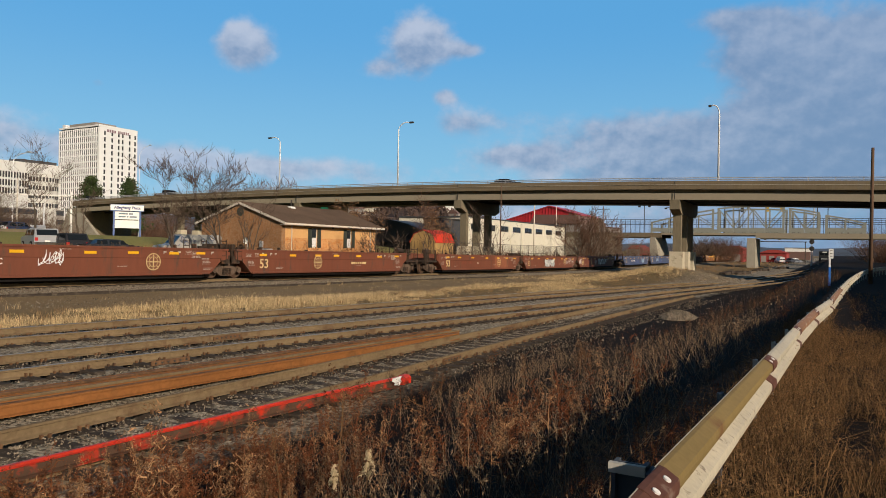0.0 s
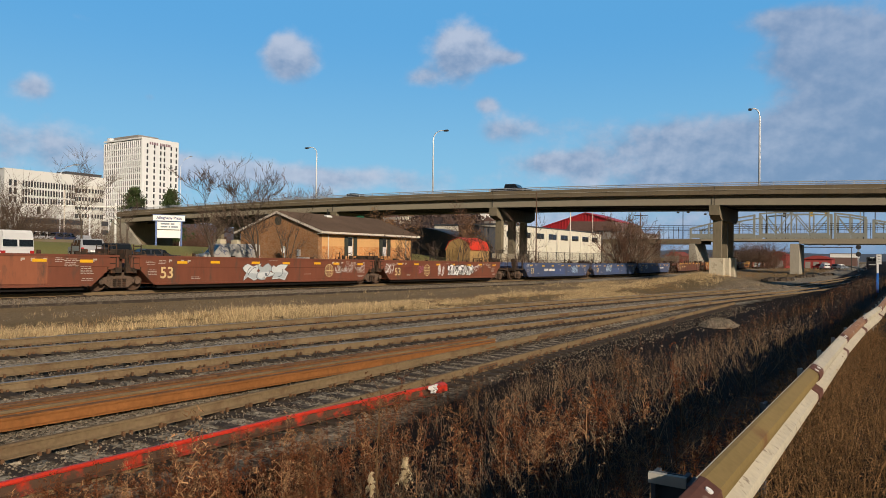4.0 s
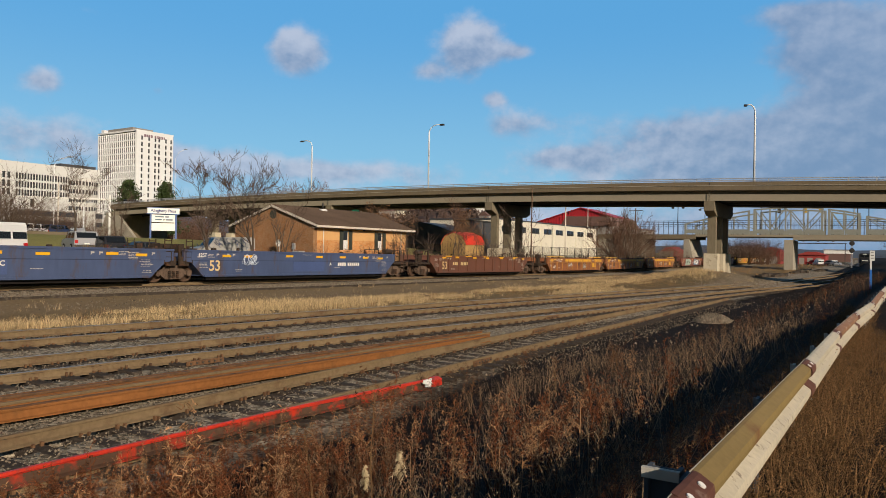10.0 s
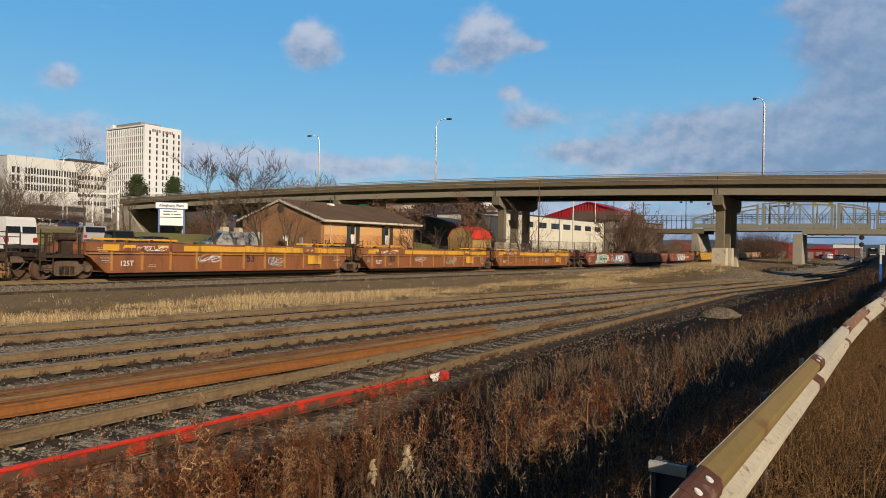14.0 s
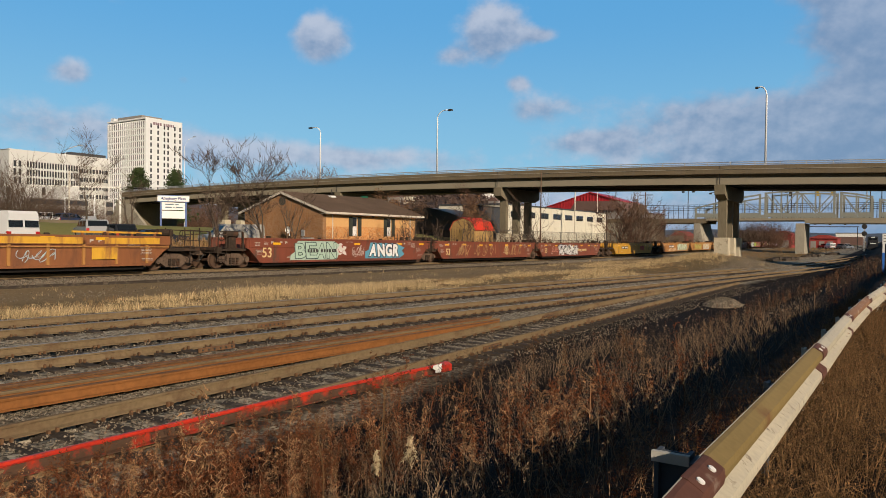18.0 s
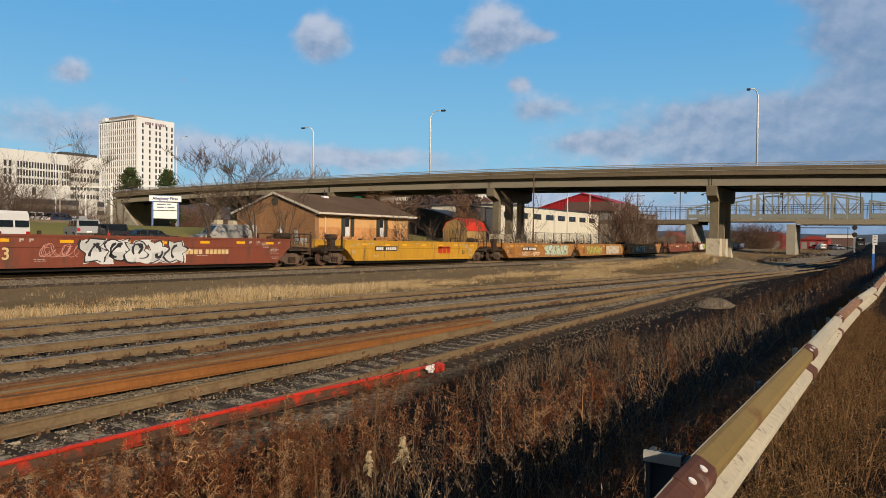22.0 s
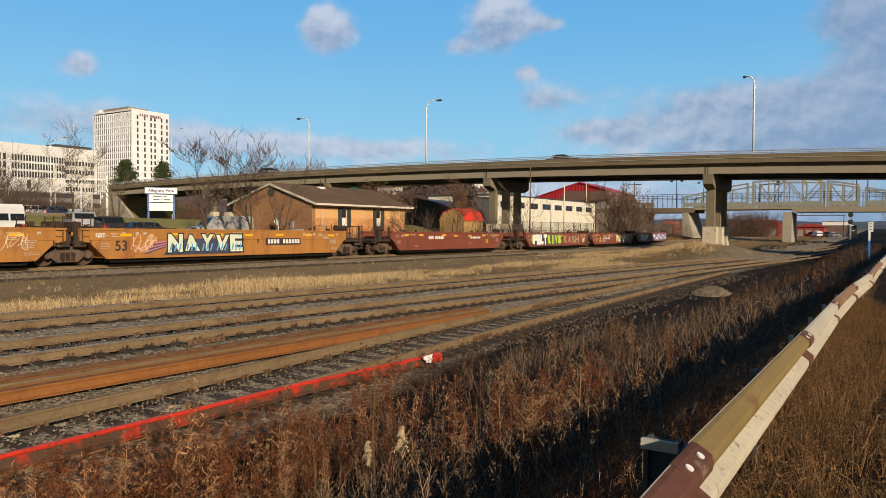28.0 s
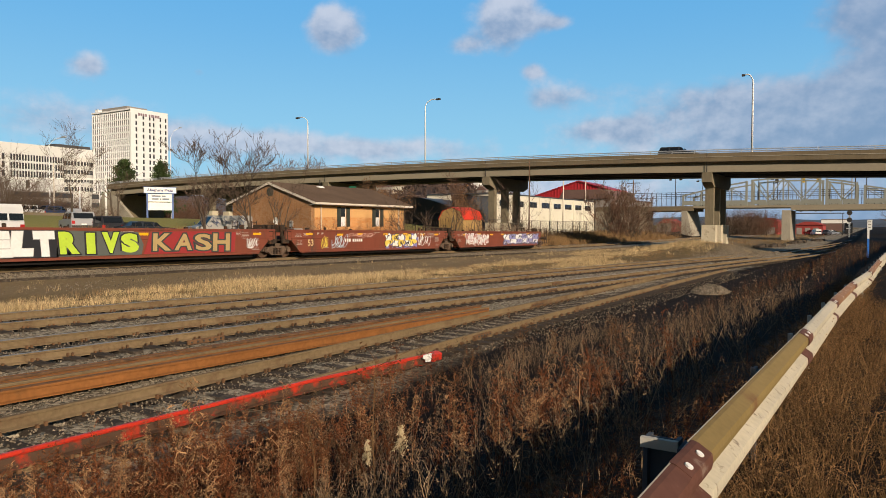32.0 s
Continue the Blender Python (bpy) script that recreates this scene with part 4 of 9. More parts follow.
def dark_building():
    b = thing("dark_warehouse", "dark grey warehouse with a curved roof", "building", kind="")
    X0, X1, Y0, Y1 = 104.0, 112.0, 62.0, 80.0
    arc = [(Y0, 0.5), (Y1, 0.5)] + [(Y1 + (Y0 - Y1) * k / 10, 5.6 + 2.0 * math.sin(math.pi * k / 10)) for k in range(11)]
    part("wall", Geo().prism(arc, "x", X0, X1), M["dark_wall"], b)
    # dark sheet stands for the shade inside the open bays
    part("dark_opening_panel", Geo().box(X0 - 0.02, X0 - 0.004, 63, 79, 0.6, 3.6), M["steel_dark"], b)
    for y in (66.5, 70.5, 74.5):
        part("bay_post", Geo().box(X0 - 0.25, X0 - 0.022, y - 0.15, y + 0.15, 0.5, 3.7), M["concrete_dark"], b)
    part("loading_rail", Geo().box(X0 - 0.5, X0 - 0.3, 62.5, 79.5, 2.0, 2.3), M["concrete_dark"], b)
    c = thing("dark_shed", "small dark flat-roofed store", "building", kind="")
    part("wall", Geo().box(103, 113.2, 58.5, 61.6, 0.5, 7.6), M["dark_wall"], c)
    part("roof", Geo().box(102.8, 113.4, 58.3, 61.7, 7.603, 7.8), M["steel_dark"], c)
    part("shutter_door", Geo().box(105, 109, 58.44, 58.497, 0.6, 5.4), M["steel_dark"], c)


dark_building()


# ---- hospital tower and its wing on the hill ----
def build_tower():
    X0, X1, Y0, Y1, Z0, Z1 = 251.6, 276.2, 368.5, 407.0, 8.0, 69.3
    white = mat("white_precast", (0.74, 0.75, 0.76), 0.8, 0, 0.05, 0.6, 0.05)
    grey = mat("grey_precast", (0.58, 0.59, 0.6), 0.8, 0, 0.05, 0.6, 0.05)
    dark = mat("tinted_window", (0.045, 0.05, 0.06), 0.15, 0, 0.2, 0.5, 0.3)
    t = thing("hospital_tower", "tall white hospital tower with rows of small windows", "building", kind="")
    cols = (4.0, 8.7, 13.0, 15.6, 20.3, 24.0)
    floors = [Z0 + 4 + 3.75 * k for k in range(15)]
    fl = [z for z in floors if z < Z1 - 4.5]
    holes = [(X0 + c - 0.9, X0 + c + 0.35, z, z + 2.5) for c in cols for z in fl]
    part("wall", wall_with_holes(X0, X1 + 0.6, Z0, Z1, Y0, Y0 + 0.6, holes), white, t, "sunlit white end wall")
    me = Geo().box(0, 1.25, 0.3, 0.36, 0, 2.5).mesh("window", dark)
    for h in holes:
        part("window", me, None, t, at=Matrix.Translation((h[0], Y0, h[2])))
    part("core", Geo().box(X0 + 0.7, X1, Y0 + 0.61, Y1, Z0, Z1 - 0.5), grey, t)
    part("side_glass", Geo().box(X0 + 0.45, X0 + 0.695, Y0 + 0.8, Y1, Z0, Z1 - 1.2), dark, t, "dark window bands")
    fin = Geo().box(0, 0.5, -0.32, 0.32, Z0, Z1 - 0.6).mesh("fin", white)
    for k in range(20):
        part("fin", fin, None, t, at=Matrix.Translation((X0, Y0 + 1.2 + k * (Y1 - Y0 - 1.6) / 19, 0)))
    for z in floors:
        if z < Z1:
            part("floor_band", Geo().box(X0 + 0.1, X0 + 0.44, Y0 + 0.7, Y1, z - 0.85, z - 0.05), white, t)
    part("parapet", Geo().box(X0 - 0.1, X1 + 0.6, Y0 - 0.1, Y1, Z1 + 0.003, Z1 + 0.9), white, t)
    part("roof_plant", Geo().box(X0 + 3, X1 - 8, Y0 + 8, Y1 - 6, Z1 + 0.9, Z1 + 3.2), M["grey_wall"], t, "grey roof plant room")
    part("roof_plant", Geo().box(X0 + 1, X0 + 4, Y1 - 5, Y1 - 2, Z1 + 0.9, Z1 + 3.0), white, t)
    sign = mat("maroon_sign", (0.22, 0.14, 0.17), 0.6)
    x = X0 + 5.0
    for w in (1.3, 1.2, 1.5, 1.3, -0.8, 1.3, 0.6, 0.6, 1.0, 1.0, 1.1, 1.0):
        if w > 0:
            part("sign_bar", Geo().box(x, x + w * 0.8, Y0 - 0.08, Y0 - 0.003, Z1 - 2.9, Z1 - 1.3), sign, t)
        x += abs(w) * 1.15
    w = thing("hospital_wing", "low white hospital wing with long window rows", "building", kind="")
    A0, A1, B = 193.3, 254.0, 404.8
    rows = [(38.0, 41.4), (33.4, 36.8), (28.8, 32.2)]
    xs = [A0 + 9.5 + 1.55 * k for k in range(26)]
    hol = [(x, x + 1.12, a, b) for x in xs for a, b in rows] + [(A0 + 2.4, A0 + 4.0, a, b) for a, b in rows] + [(A0 + 5.0, A0 + 6.6, a, b) for a, b in rows]
    part("wall", wall_with_holes(A0, A1, 6, 47.5, B, B + 0.6, hol), mat("cream_precast", (0.62, 0.62, 0.61), 0.8, 0, 0.05, 0.6, 0.05), w)
    me = Geo().box(0, 1.0, 0.3, 0.36, 0, 1.0).mesh("window", dark)
    for h in hol:
        part("window", me, None, w, at=Matrix.Translation((h[0], B, h[2])) @ Matrix.Diagonal((h[1] - h[0], 1, h[3] - h[2], 1)))
    part("roof", Geo().box(A0, A1, B + 0.61, B + 30, 47.0, 47.3), grey, w)
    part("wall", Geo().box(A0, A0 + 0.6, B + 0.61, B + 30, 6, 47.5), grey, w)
    part("roof_plant", Geo().box(A0 + 36, A1 - 3, B + 3, B + 14, 47.3, 49.5), M["dark_wall"], w, "dark roof plant room")
    # darker grey carries the shade of the lower storeys
    part("lower_podium", Geo().box(A0 + 8, A1 + 4, B - 4, B - 0.01, 6, 21.0), M["grey_wall"], w, "lower storeys with shade put into their grey")
    for k in range(2):
        part("podium_slot", Geo().box(A0 + 9, A1 + 3, B - 4.05, B - 4.004, 12.5 + 5.2 * k, 15.2 + 5.2 * k), dark, w)
    n = 14
    pts = [(A0 + 48 + 8.5 * math.cos(math.pi * (1 + i / n)), B - 0.01 + 5.5 * math.sin(math.pi * (1 + i / n))) for i in range(n + 1)]
    part("round_bay", Geo().prism(pts, "z", 6, 41.5), mat("cream_bay", (0.60, 0.59, 0.56), 0.8, 0, 0.05, 0.6, 0.05), w, "rounded cream bay")
    for k in range(n):
        a = math.pi * (1 + (k + 0.5) / n)
        for z in (37.0, 32.0, 27.0, 22.0):
            part("bay_window", Geo().box(-0.55, 0.55, -0.06, 0.06, z, z + 2.4), dark, w, at=Matrix.Translation((A0 + 48 + 8.52 * math.cos(a), B + 5.52 * math.sin(a), 0)) @ Matrix.Rotation(math.atan2(8.5 * math.sin(a), 5.5 * math.cos(a)) - math.pi / 2, 4, "Z"))


build_tower()
# ---- rails lying in the yard ----
M["red_worn"] = mat("worn_red_paint", (0.085, 0.05, 0.033), 0.75, 0.0, 0.25, 12, 2.0, 0.1, (0.48, 0.035, 0.015), 0.40, 2.5)
def loose_rail(label, pts, top, head="rail_orange", web="rail_orange", group="", mirror=False):
    path = [Vector((x, y, rail_z(x, y) + top)) for x, y in pts]
    mid = path[0].copy()
    o = thing("loose_rail", label, "rail", Matrix.Translation(mid), group=group)
    line = [p - mid for p in path]
    part("rail_head", Geo().sweep(line, [(-0.034, 0.0), (0.034, 0.0), (0.037, -0.014), (0.03, -0.042), (-0.03, -0.042), (-0.037, -0.014)]), M[head], o)
    part("rail_web", Geo().sweep(line, [(-0.011, -0.042), (0.011, -0.042), (0.013, -0.155), (-0.013, -0.155)]), M[web], o)
    part("rail_foot", Geo().sweep(line, [(-0.02, -0.15), (0.02, -0.15), (0.07, -0.166), (0.07, -0.178), (-0.07, -0.178), (-0.07, -0.166)]), M[web], o)
    return o


for k_, (y_, x_end, dz_) in enumerate(((11.32, 18.4, 0.0), (11.12, 18.9, 0.03), (10.92, 18.1, 0.01), (10.72, 18.7, 0.035), (10.53, 18.3, 0.0), (10.33, 18.0, 0.03))):
    loose_rail("orange rusty rail lying in a bundle between tracks", [(x, y_ - 0.055 * (x - 3)) for x in (-30, -18, -6, 0, 6, 12, x_end)], dz_ + 0.02, ("rail_orange", "steel_rust", "rail_orange", "rail_web", "steel_rust", "rail_orange")[k_], ("steel_rust", "rail_orange")[k_ % 2], group="bundle of rusty rails")
red = loose_rail("rail painted bright red, lying beside the siding", [(-14, 7.62), (-6, 7.6), (0, 7.58), (4, 7.56), (8, 7.42), (11.1, 7.15)], 0.07, "red_paint", "red_worn")
part("red_flank", Geo().sweep([Vector((x, y - 0.022, 0.052 + rail_z(x, y) - rail_z(-14, 7.62))) - Vector((-14, 7.62, 0)) for x, y in ((-14, 7.62), (-6, 7.6), (0, 7.58), (4, 7.56), (8, 7.42), (11.1, 7.15))], [(-0.028, -0.035), (-0.042, -0.035), (-0.042, -0.07), (-0.012, -0.075)]), M["red_paint"], red)
tip = thing("painted_rail_end", "red and white painted rail end plate", "rail end", Matrix.Translation((11.0, 7.13, rail_z(11, 7.1) + 0.05)))
part("white_patch", Geo().prism([(-0.18, 0.045), (-0.20, -0.01), (-0.10, -0.05), (-0.12, -0.09), (0.02, -0.11), (0.10, -0.05), (0.06, 0.0), (0.10, 0.05)], "y", -0.075, -0.05), M["white_paint"], tip)
part("red_cap", Geo().box(0.104, 0.40, -0.10, 0.06, -0.12, 0.05, bev=0.05), M["red_paint"], tip)

loose_rail("old dark rail half sunk along the ballast edge", [(-20, 27.55), (0, 27.55), (20, 27.5), (40, 27.5), (62, 27.45)], -0.15, "tie", "tie")

# joint bars on the siding and yard rails
def joint_bar(x, y, a=0.0):
    o = thing("joint_bar", "rusty bolted joint bar on a rail", "rail joint", Matrix.Translation((x, y, rail_z(x, y))) @ Matrix.Rotation(a, 4, "Z"), group="rail joints")
    part("bar", Geo().box(-0.45, 0.45, -0.05, -0.015, -0.145, -0.045, bev=0.008), M["steel_rust"], o)
    for k in range(6):
        part("bolt", Geo().disc(-0.36 + 0.144 * k, -0.075, -0.095, 0.02, "y", 0.026, 6), M["steel_dark"], o)


for x_, y_, a_ in ((4.9, 7.62, 0.02), (9.9, 12.03, -0.08), (26.5, 11.1, -0.09), (14.6, 7.9, 0.01), (21.5, 9.52, 0.01), (13.2, 13.85, -0.08), (30.0, 12.3, -0.09), (33.0, 8.2, 0.01)):
    joint_bar(x_, y_, a_)


# ---- roadside guard rail ----
W_BEAM = [(0.0, 0.155), (-0.02, 0.15), (-0.075, 0.115), (-0.08, 0.085), (-0.075, 0.055), (-0.012, 0.012), (-0.012, -0.012), (-0.075, -0.055), (-0.08, -0.085), (-0.075, -0.115), (-0.02, -0.15), (0.0, -0.155)]
W_BEAM = W_BEAM + [(a + 0.006, b) for a, b in W_BEAM[::-1]]
GUARD = [(-4.6, 0.66, 1.84), (-1.0, 0.63, 1.81), (2.83, 0.598, 1.785), (6.9, 0.502, 1.726), (10.35, 0.42, 1.69), (14.15, 0.27, 1.66), (18.0, 0.03, 1.65), (24.0, -0.2, 1.66), (32.0, -0.55, 1.66), (44.0, -1.2, 1.66), (55.0, -1.95, 1.66), (66.0, -3.0, 1.66), (75.0, -4.3, 1.66), (84.0, -6.4, 1.66)]
M["beam_tan"] = mat("tan_painted_steel", (0.215, 0.155, 0.062), 0.72, 0.0, 0.15, 25, 0.8, 0.05, (0.15, 0.07, 0.035), 0.08, 1.2)
M["beam_worn"] = mat("worn_white_steel", (0.50, 0.45, 0.34), 0.6, 0.0, 0.2, 30, 1.2, 0.08, (0.16, 0.12, 0.08), 0.14, 20.0, streak=0.3)
M["beam_brown"] = mat("rust_stained_steel", (0.24, 0.13, 0.075), 0.7, 0.0, 0.25, 14, 1.5, 0.08, (0.5, 0.46, 0.38), 0.22, 12.0, streak=0.2)
M["beam_rust"] = mat("rusted_beam", (0.115, 0.052, 0.038), 0.75, 0.0, 0.2, 16, 2, 0.1, (0.2, 0.14, 0.11), 0.1, 8)


# dark slate: shade on the post faces is put into the colour
M["post_steel"] = mat("dull_shaded_post_steel", (0.09, 0.10, 0.115), 0.7, 0.0, 0.25, 8, 2, 0, (0.3, 0.29, 0.27), 0.12, 3)


# pale paint of the far posts, also the lit edge on near ones
M["post_pale_lit"] = mat("pale_post_and_lit_lip", (0.50, 0.48, 0.42), 0.7, 0, 0.2, 8, 2)


def build_guard():
    o = thing("guard_rail", "weathered white and rusty roadside guard rail", "guard rail")
    pts = [Vector(p) for p in GUARD]
    for k in range(len(pts) - 1):
        a, b = pts[k], pts[k + 1]
        sub = [a.lerp(b, i / 4) for i in range(5)]
        g = Geo()
        shift = 0.006 * (k % 2)
        g.sweep(sub, [(u - shift, v - 0.155) for u, v in W_BEAM], closed=True)
        c = len(W_BEAM)
        for i in range(4 * c):
            j = i % c
            g.m[i] = 1 if j >= 5 else 0
        upper = {1: "beam_rust", 2: "beam_tan", 4: "beam_brown", 6: "beam_brown"}.get(k, "beam_worn")
        beam = part("beam", g, [M[upper], M["beam_worn"]], o, {"beam_tan": "corrugated beam, tan above and worn white below", "beam_worn": "corrugated beam with scratched white paint"}.get(upper, "corrugated beam, rusty above and worn white below"))
        lap = Geo()
        d = (b - a).normalized()
        lap.sweep([a - d * 0.30, a + d * 0.03], [(u - 0.010, v * 1.01 - 0.155) for u, v in W_BEAM], closed=True)
        part("lap_joint", lap, M["beam_rust"], beam, "rusty lapped joint")
        for u in (-0.24, -0.07):
            p = a + d * u
            part("bolt", Geo().tube([(p.x, p.y - 0.062, p.z - 0.016), (p.x, p.y - 0.056, p.z - 0.026)], 0.017, 8), M["white_paint"], beam, "pale bolt head")
        for f in ((0.07, 0.57) if k < 6 else (0.06, 0.31, 0.56, 0.81)):
            p = a.lerp(b, f)
            wide = k < 2 or (k == 2 and f < 0.3)
            z0 = ground_z(p.x, p.y) - 0.3
            part("post", Geo().box(p.x - 0.05, p.x + 0.05, p.y + 0.10, p.y + 0.12, z0, p.z - 0.08).box(p.x - 0.05, p.x + 0.05, p.y + (0.23 if wide else 0.14), p.y + (0.25 if wide else 0.16), z0, p.z - (0.08 if wide else 0.2)).box(p.x - 0.006, p.x + 0.006, p.y + 0.12, p.y + (0.23 if wide else 0.14), z0, p.z - 0.08), M["post_steel" if k < 3 else "post_pale_lit"], o, "dull steel post with shade in its colour" if k < 3 else "pale painted post")
            part("block", Geo().box(p.x - 0.07, p.x + 0.07, p.y + 0.008, p.y + 0.098, p.z - 0.30, p.z - 0.10), M["post_steel"], o)
            # pale strip stands for the sunlit edge of the post
            if wide:
                part("lit_post_edge", Geo().box(p.x - 0.06, p.x - 0.035, p.y + 0.10, p.y + 0.26, p.z - 0.12, p.z - 0.075), M["post_pale_lit"], o, "pale strip standing for the lit post edge")


build_guard()
# blue marker post with a white plate
st = thing("track_marker", "blue marker post with a white plate", "marker post", Matrix.Translation((41.3, 0.1, ground_z(41.3, 0.1))))
zt = 2.75 - ground_z(41.3, 0.1)
part("lower_shaft", Geo().box(-0.06, 0.06, -0.05, 0.05, -0.2, zt - 0.75), mat("blue_plastic", (0.03, 0.17, 0.6), 0.5), st)
part("upper_shaft", Geo().box(-0.058, 0.058, -0.048, 0.048, zt - 0.748, zt - 0.3), M["white_paint"], st)
pl = part("plate", Geo().box(-0.02, 0.02, -0.16, 0.06, zt - 0.3, zt + 0.2), M["white_paint"], st)
part("plate_bars", Geo().box(-0.026, -0.0205, -0.11, 0.01, zt - 0.2, zt - 0.16).box(-0.026, -0.0205, -0.11, 0.01, zt - 0.06, zt - 0.02).box(-0.026, -0.0205, -0.11, 0.01, zt + 0.08, zt + 0.12), M["grey_wall"], pl)


def pole(x, y, top, r=0.14, label="brown wooden utility pole", arm=0.0, key="tie"):
    z = ground_z(x, y)
    o = thing("utility_pole", label, "utility pole", Matrix.Translation((x, y, z - 0.3)), group="utility poles")
    part("shaft", Geo().tube([(0, 0, 0), (0, 0, top - z + 0.3)], [r, r * 0.7], 8), M[key], o, smooth=True)
    if arm:
        part("crossarm", Geo().box(-0.08, 0.08, -arm, arm, top - z - 0.4, top - z - 0.25), M["tie"], o)
    return o


M["pole_wood"] = mat("pole_wood", (0.12, 0.075, 0.05), 0.9, 0, 0.2, 8, 0.5, streak=0.1)
pole(49.3, -2.04, 9.16, 0.12, key="pole_wood")
pole(73.6, 33.6, 10.0, 0.09, "thin brown pole beside the track", key="pole_wood")
pole(140, 56, 14.5, 0.16, arm=1.2, key="trim", label="pale utility pole beside the workshop")
pole(170, 62, 15.5, 0.14, key="trim", label="pale utility pole beside the workshop")
pole(152, 44.5, 12.5, 0.16, arm=1.5, key="pole_wood")
pole(104.5, 52.5, 10.2, 0.12, arm=0.6, key="pole_wood")

# plain wall added out of view to cast shade over the bank
w_ = thing("unseen_shade_wall", "plain unseen wall added to shade the bank", "wall", kind="structure")
part("wall_panel", Geo().prism([(10.3, -2), (76, -2), (76, 4.6), (52, 5.4), (38, 5.2), (10.3, 5.2)], "y", -10.6, -10.0), M["grey_wall"], w_)

# ---- loose stones, grass and weeds ----
def scatter_mesh(name, base_v, base_f, places, material, label, category, jitter=0.25, slots=None):
    """Many small copies of a few shapes joined into one mesh. places: x, y, z, size, turn, which."""
    vs, fs, off = [], [], 0
    rs = np.random.RandomState(len(places) % 1000)
    for x, y, z, s, a, k in places:
        v = base_v[k]
        c, sn = math.cos(a), math.sin(a)
        sx, sy, sz = s * rs.uniform(1 - jitter, 1 + jitter, 3)
        q = np.empty_like(v)
        q[:, 0] = (v[:, 0] * c - v[:, 1] * sn) * sx + x
        q[:, 1] = (v[:, 0] * sn + v[:, 1] * c) * sy + y
        q[:, 2] = v[:, 2] * sz + z
        vs.append(q)
        fs.append(base_f[k] + off)
        off += len(v)
    V, F_ = np.concatenate(vs), np.concatenate(fs)
    me = bpy.data.meshes.new(name)
    me.vertices.add(len(V))
    me.vertices.foreach_set("co", V.astype(np.float32).ravel())
    n = F_.shape[1]
    me.loops.add(F_.size)
    me.loops.foreach_set("vertex_index", F_.astype(np.int32).ravel())
    me.polygons.add(len(F_))
    me.polygons.foreach_set("loop_start", np.arange(0, F_.size, n, dtype=np.int32))
    me.update(calc_edges=True)
    me.validate()
    me.materials.append(material)
    ob = new(name, me)
    return tagged(ob, label, category, kind="stuff")


def stones():
    rs = np.random.RandomState(5)
    base = np.array([(1, 0, 0), (0, 1, 0), (-1, 0, 0), (0, -1, 0), (0, 0, 1), (0, 0, -1)], float)
    faces = np.array([(0, 1, 4), (1, 2, 4), (2, 3, 4), (3, 0, 4), (1, 0, 5), (2, 1, 5), (3, 2, 5), (0, 3, 5)])
    shapes = [base * rs.uniform(0.55, 1.2, (6, 1)) for _ in range(8)]
    P = []
    for _ in range(60000):
        x = 2.5 + 46 * rs.rand() ** 1.8
        y = rs.uniform(7.6, 19.5) - 0.045 * max(0, x - 6) * 1.6
        if y < 6.6:
            continue
        if any(abs(abs(y - np.interp(x, [p[0] for p in T], [p[1] for p in T])) - 0.753) < 0.17 for T in (T2, T3, T4)):
            continue
        P.append((x, y, rail_z(x, y) - rs.uniform(0.165, 0.195), rs.uniform(0.010, 0.024) * (1.4 if rs.rand() < 0.05 else 1), rs.uniform(0, 6.28), rs.randint(8)))
    for _ in range(17000):
        x = 8 + 60 * rs.rand() ** 1.3
        y = rs.uniform(27.9, 30.2) if rs.rand() < 0.75 else rs.uniform(24, 27.4)
        P.append((x, y, ground_z(x, y) + 0.02, rs.uniform(0.014, 0.032), rs.uniform(0, 6.28), rs.randint(8)))
    for _ in range(2600):
        a, r = rs.uniform(0, 6.28), rs.rand() ** 0.5
        x, y = 33 + 1.7 * r * math.cos(a), 6.1 + 0.75 * r * math.sin(a)
        P.append((x, y, ground_z(x, y) + 0.26 * (1 - r * r), rs.uniform(0.04, 0.09), a * 3, rs.randint(8)))
    for _ in range(4000):
        x, y = rs.normal(84, 5), rs.normal(13.0, 2.0)
        P.append((x, y, ground_z(x, y) + 0.03, rs.uniform(0.025, 0.08), rs.uniform(0, 6.28), rs.randint(8)))
    for _ in range(600):
        x = rs.uniform(20, 75)
        y = rs.uniform(1.5, 8.0) - 0.03 * (x - 20)
        P.append((x, y, ground_z(x, y) + 0.02, rs.uniform(0.02, 0.05), rs.uniform(0, 6.28), rs.randint(8)))
    m = mat("ballast_stone", (0.21, 0.172, 0.125), 0.95, 0, 0.75, 6, 1.0, 0, island=2.0)
    scatter_mesh("ballast_stones", shapes, [faces] * 8, P, m, "loose grey and brown ballast stones", "ballast")


stones()


def blade(rs, h, w, lean):
    """A thin blade of two triangles that leans over."""
    a = rs.uniform(0, 6.28)
    dx, dy = math.cos(a) * lean, math.sin(a) * lean
    px, py = -math.sin(a) * w, math.cos(a) * w
    return [(-px, -py, 0), (px, py, 0), (dx * 0.4 + px * 0.7, dy * 0.4 + py * 0.7, h * 0.6), (dx * 0.4 - px * 0.7, dy * 0.4 - py * 0.7, h * 0.6), (dx, dy, h)]


def tuft(rs, n, h, spread, w, lean):
    vs, fs = [], []
    for _ in range(n):
        o = len(vs)
        x, y = rs.normal(0, spread, 2)
        vs += [(a + x, b + y, c) for a, b, c in blade(rs, h * rs.uniform(0.5, 1.15), w, h * rs.uniform(0.1, lean))]
        fs += [(o, o + 1, o + 2), (o, o + 2, o + 3), (o + 3, o + 2, o + 4)]
    return np.array(vs), np.array(fs)


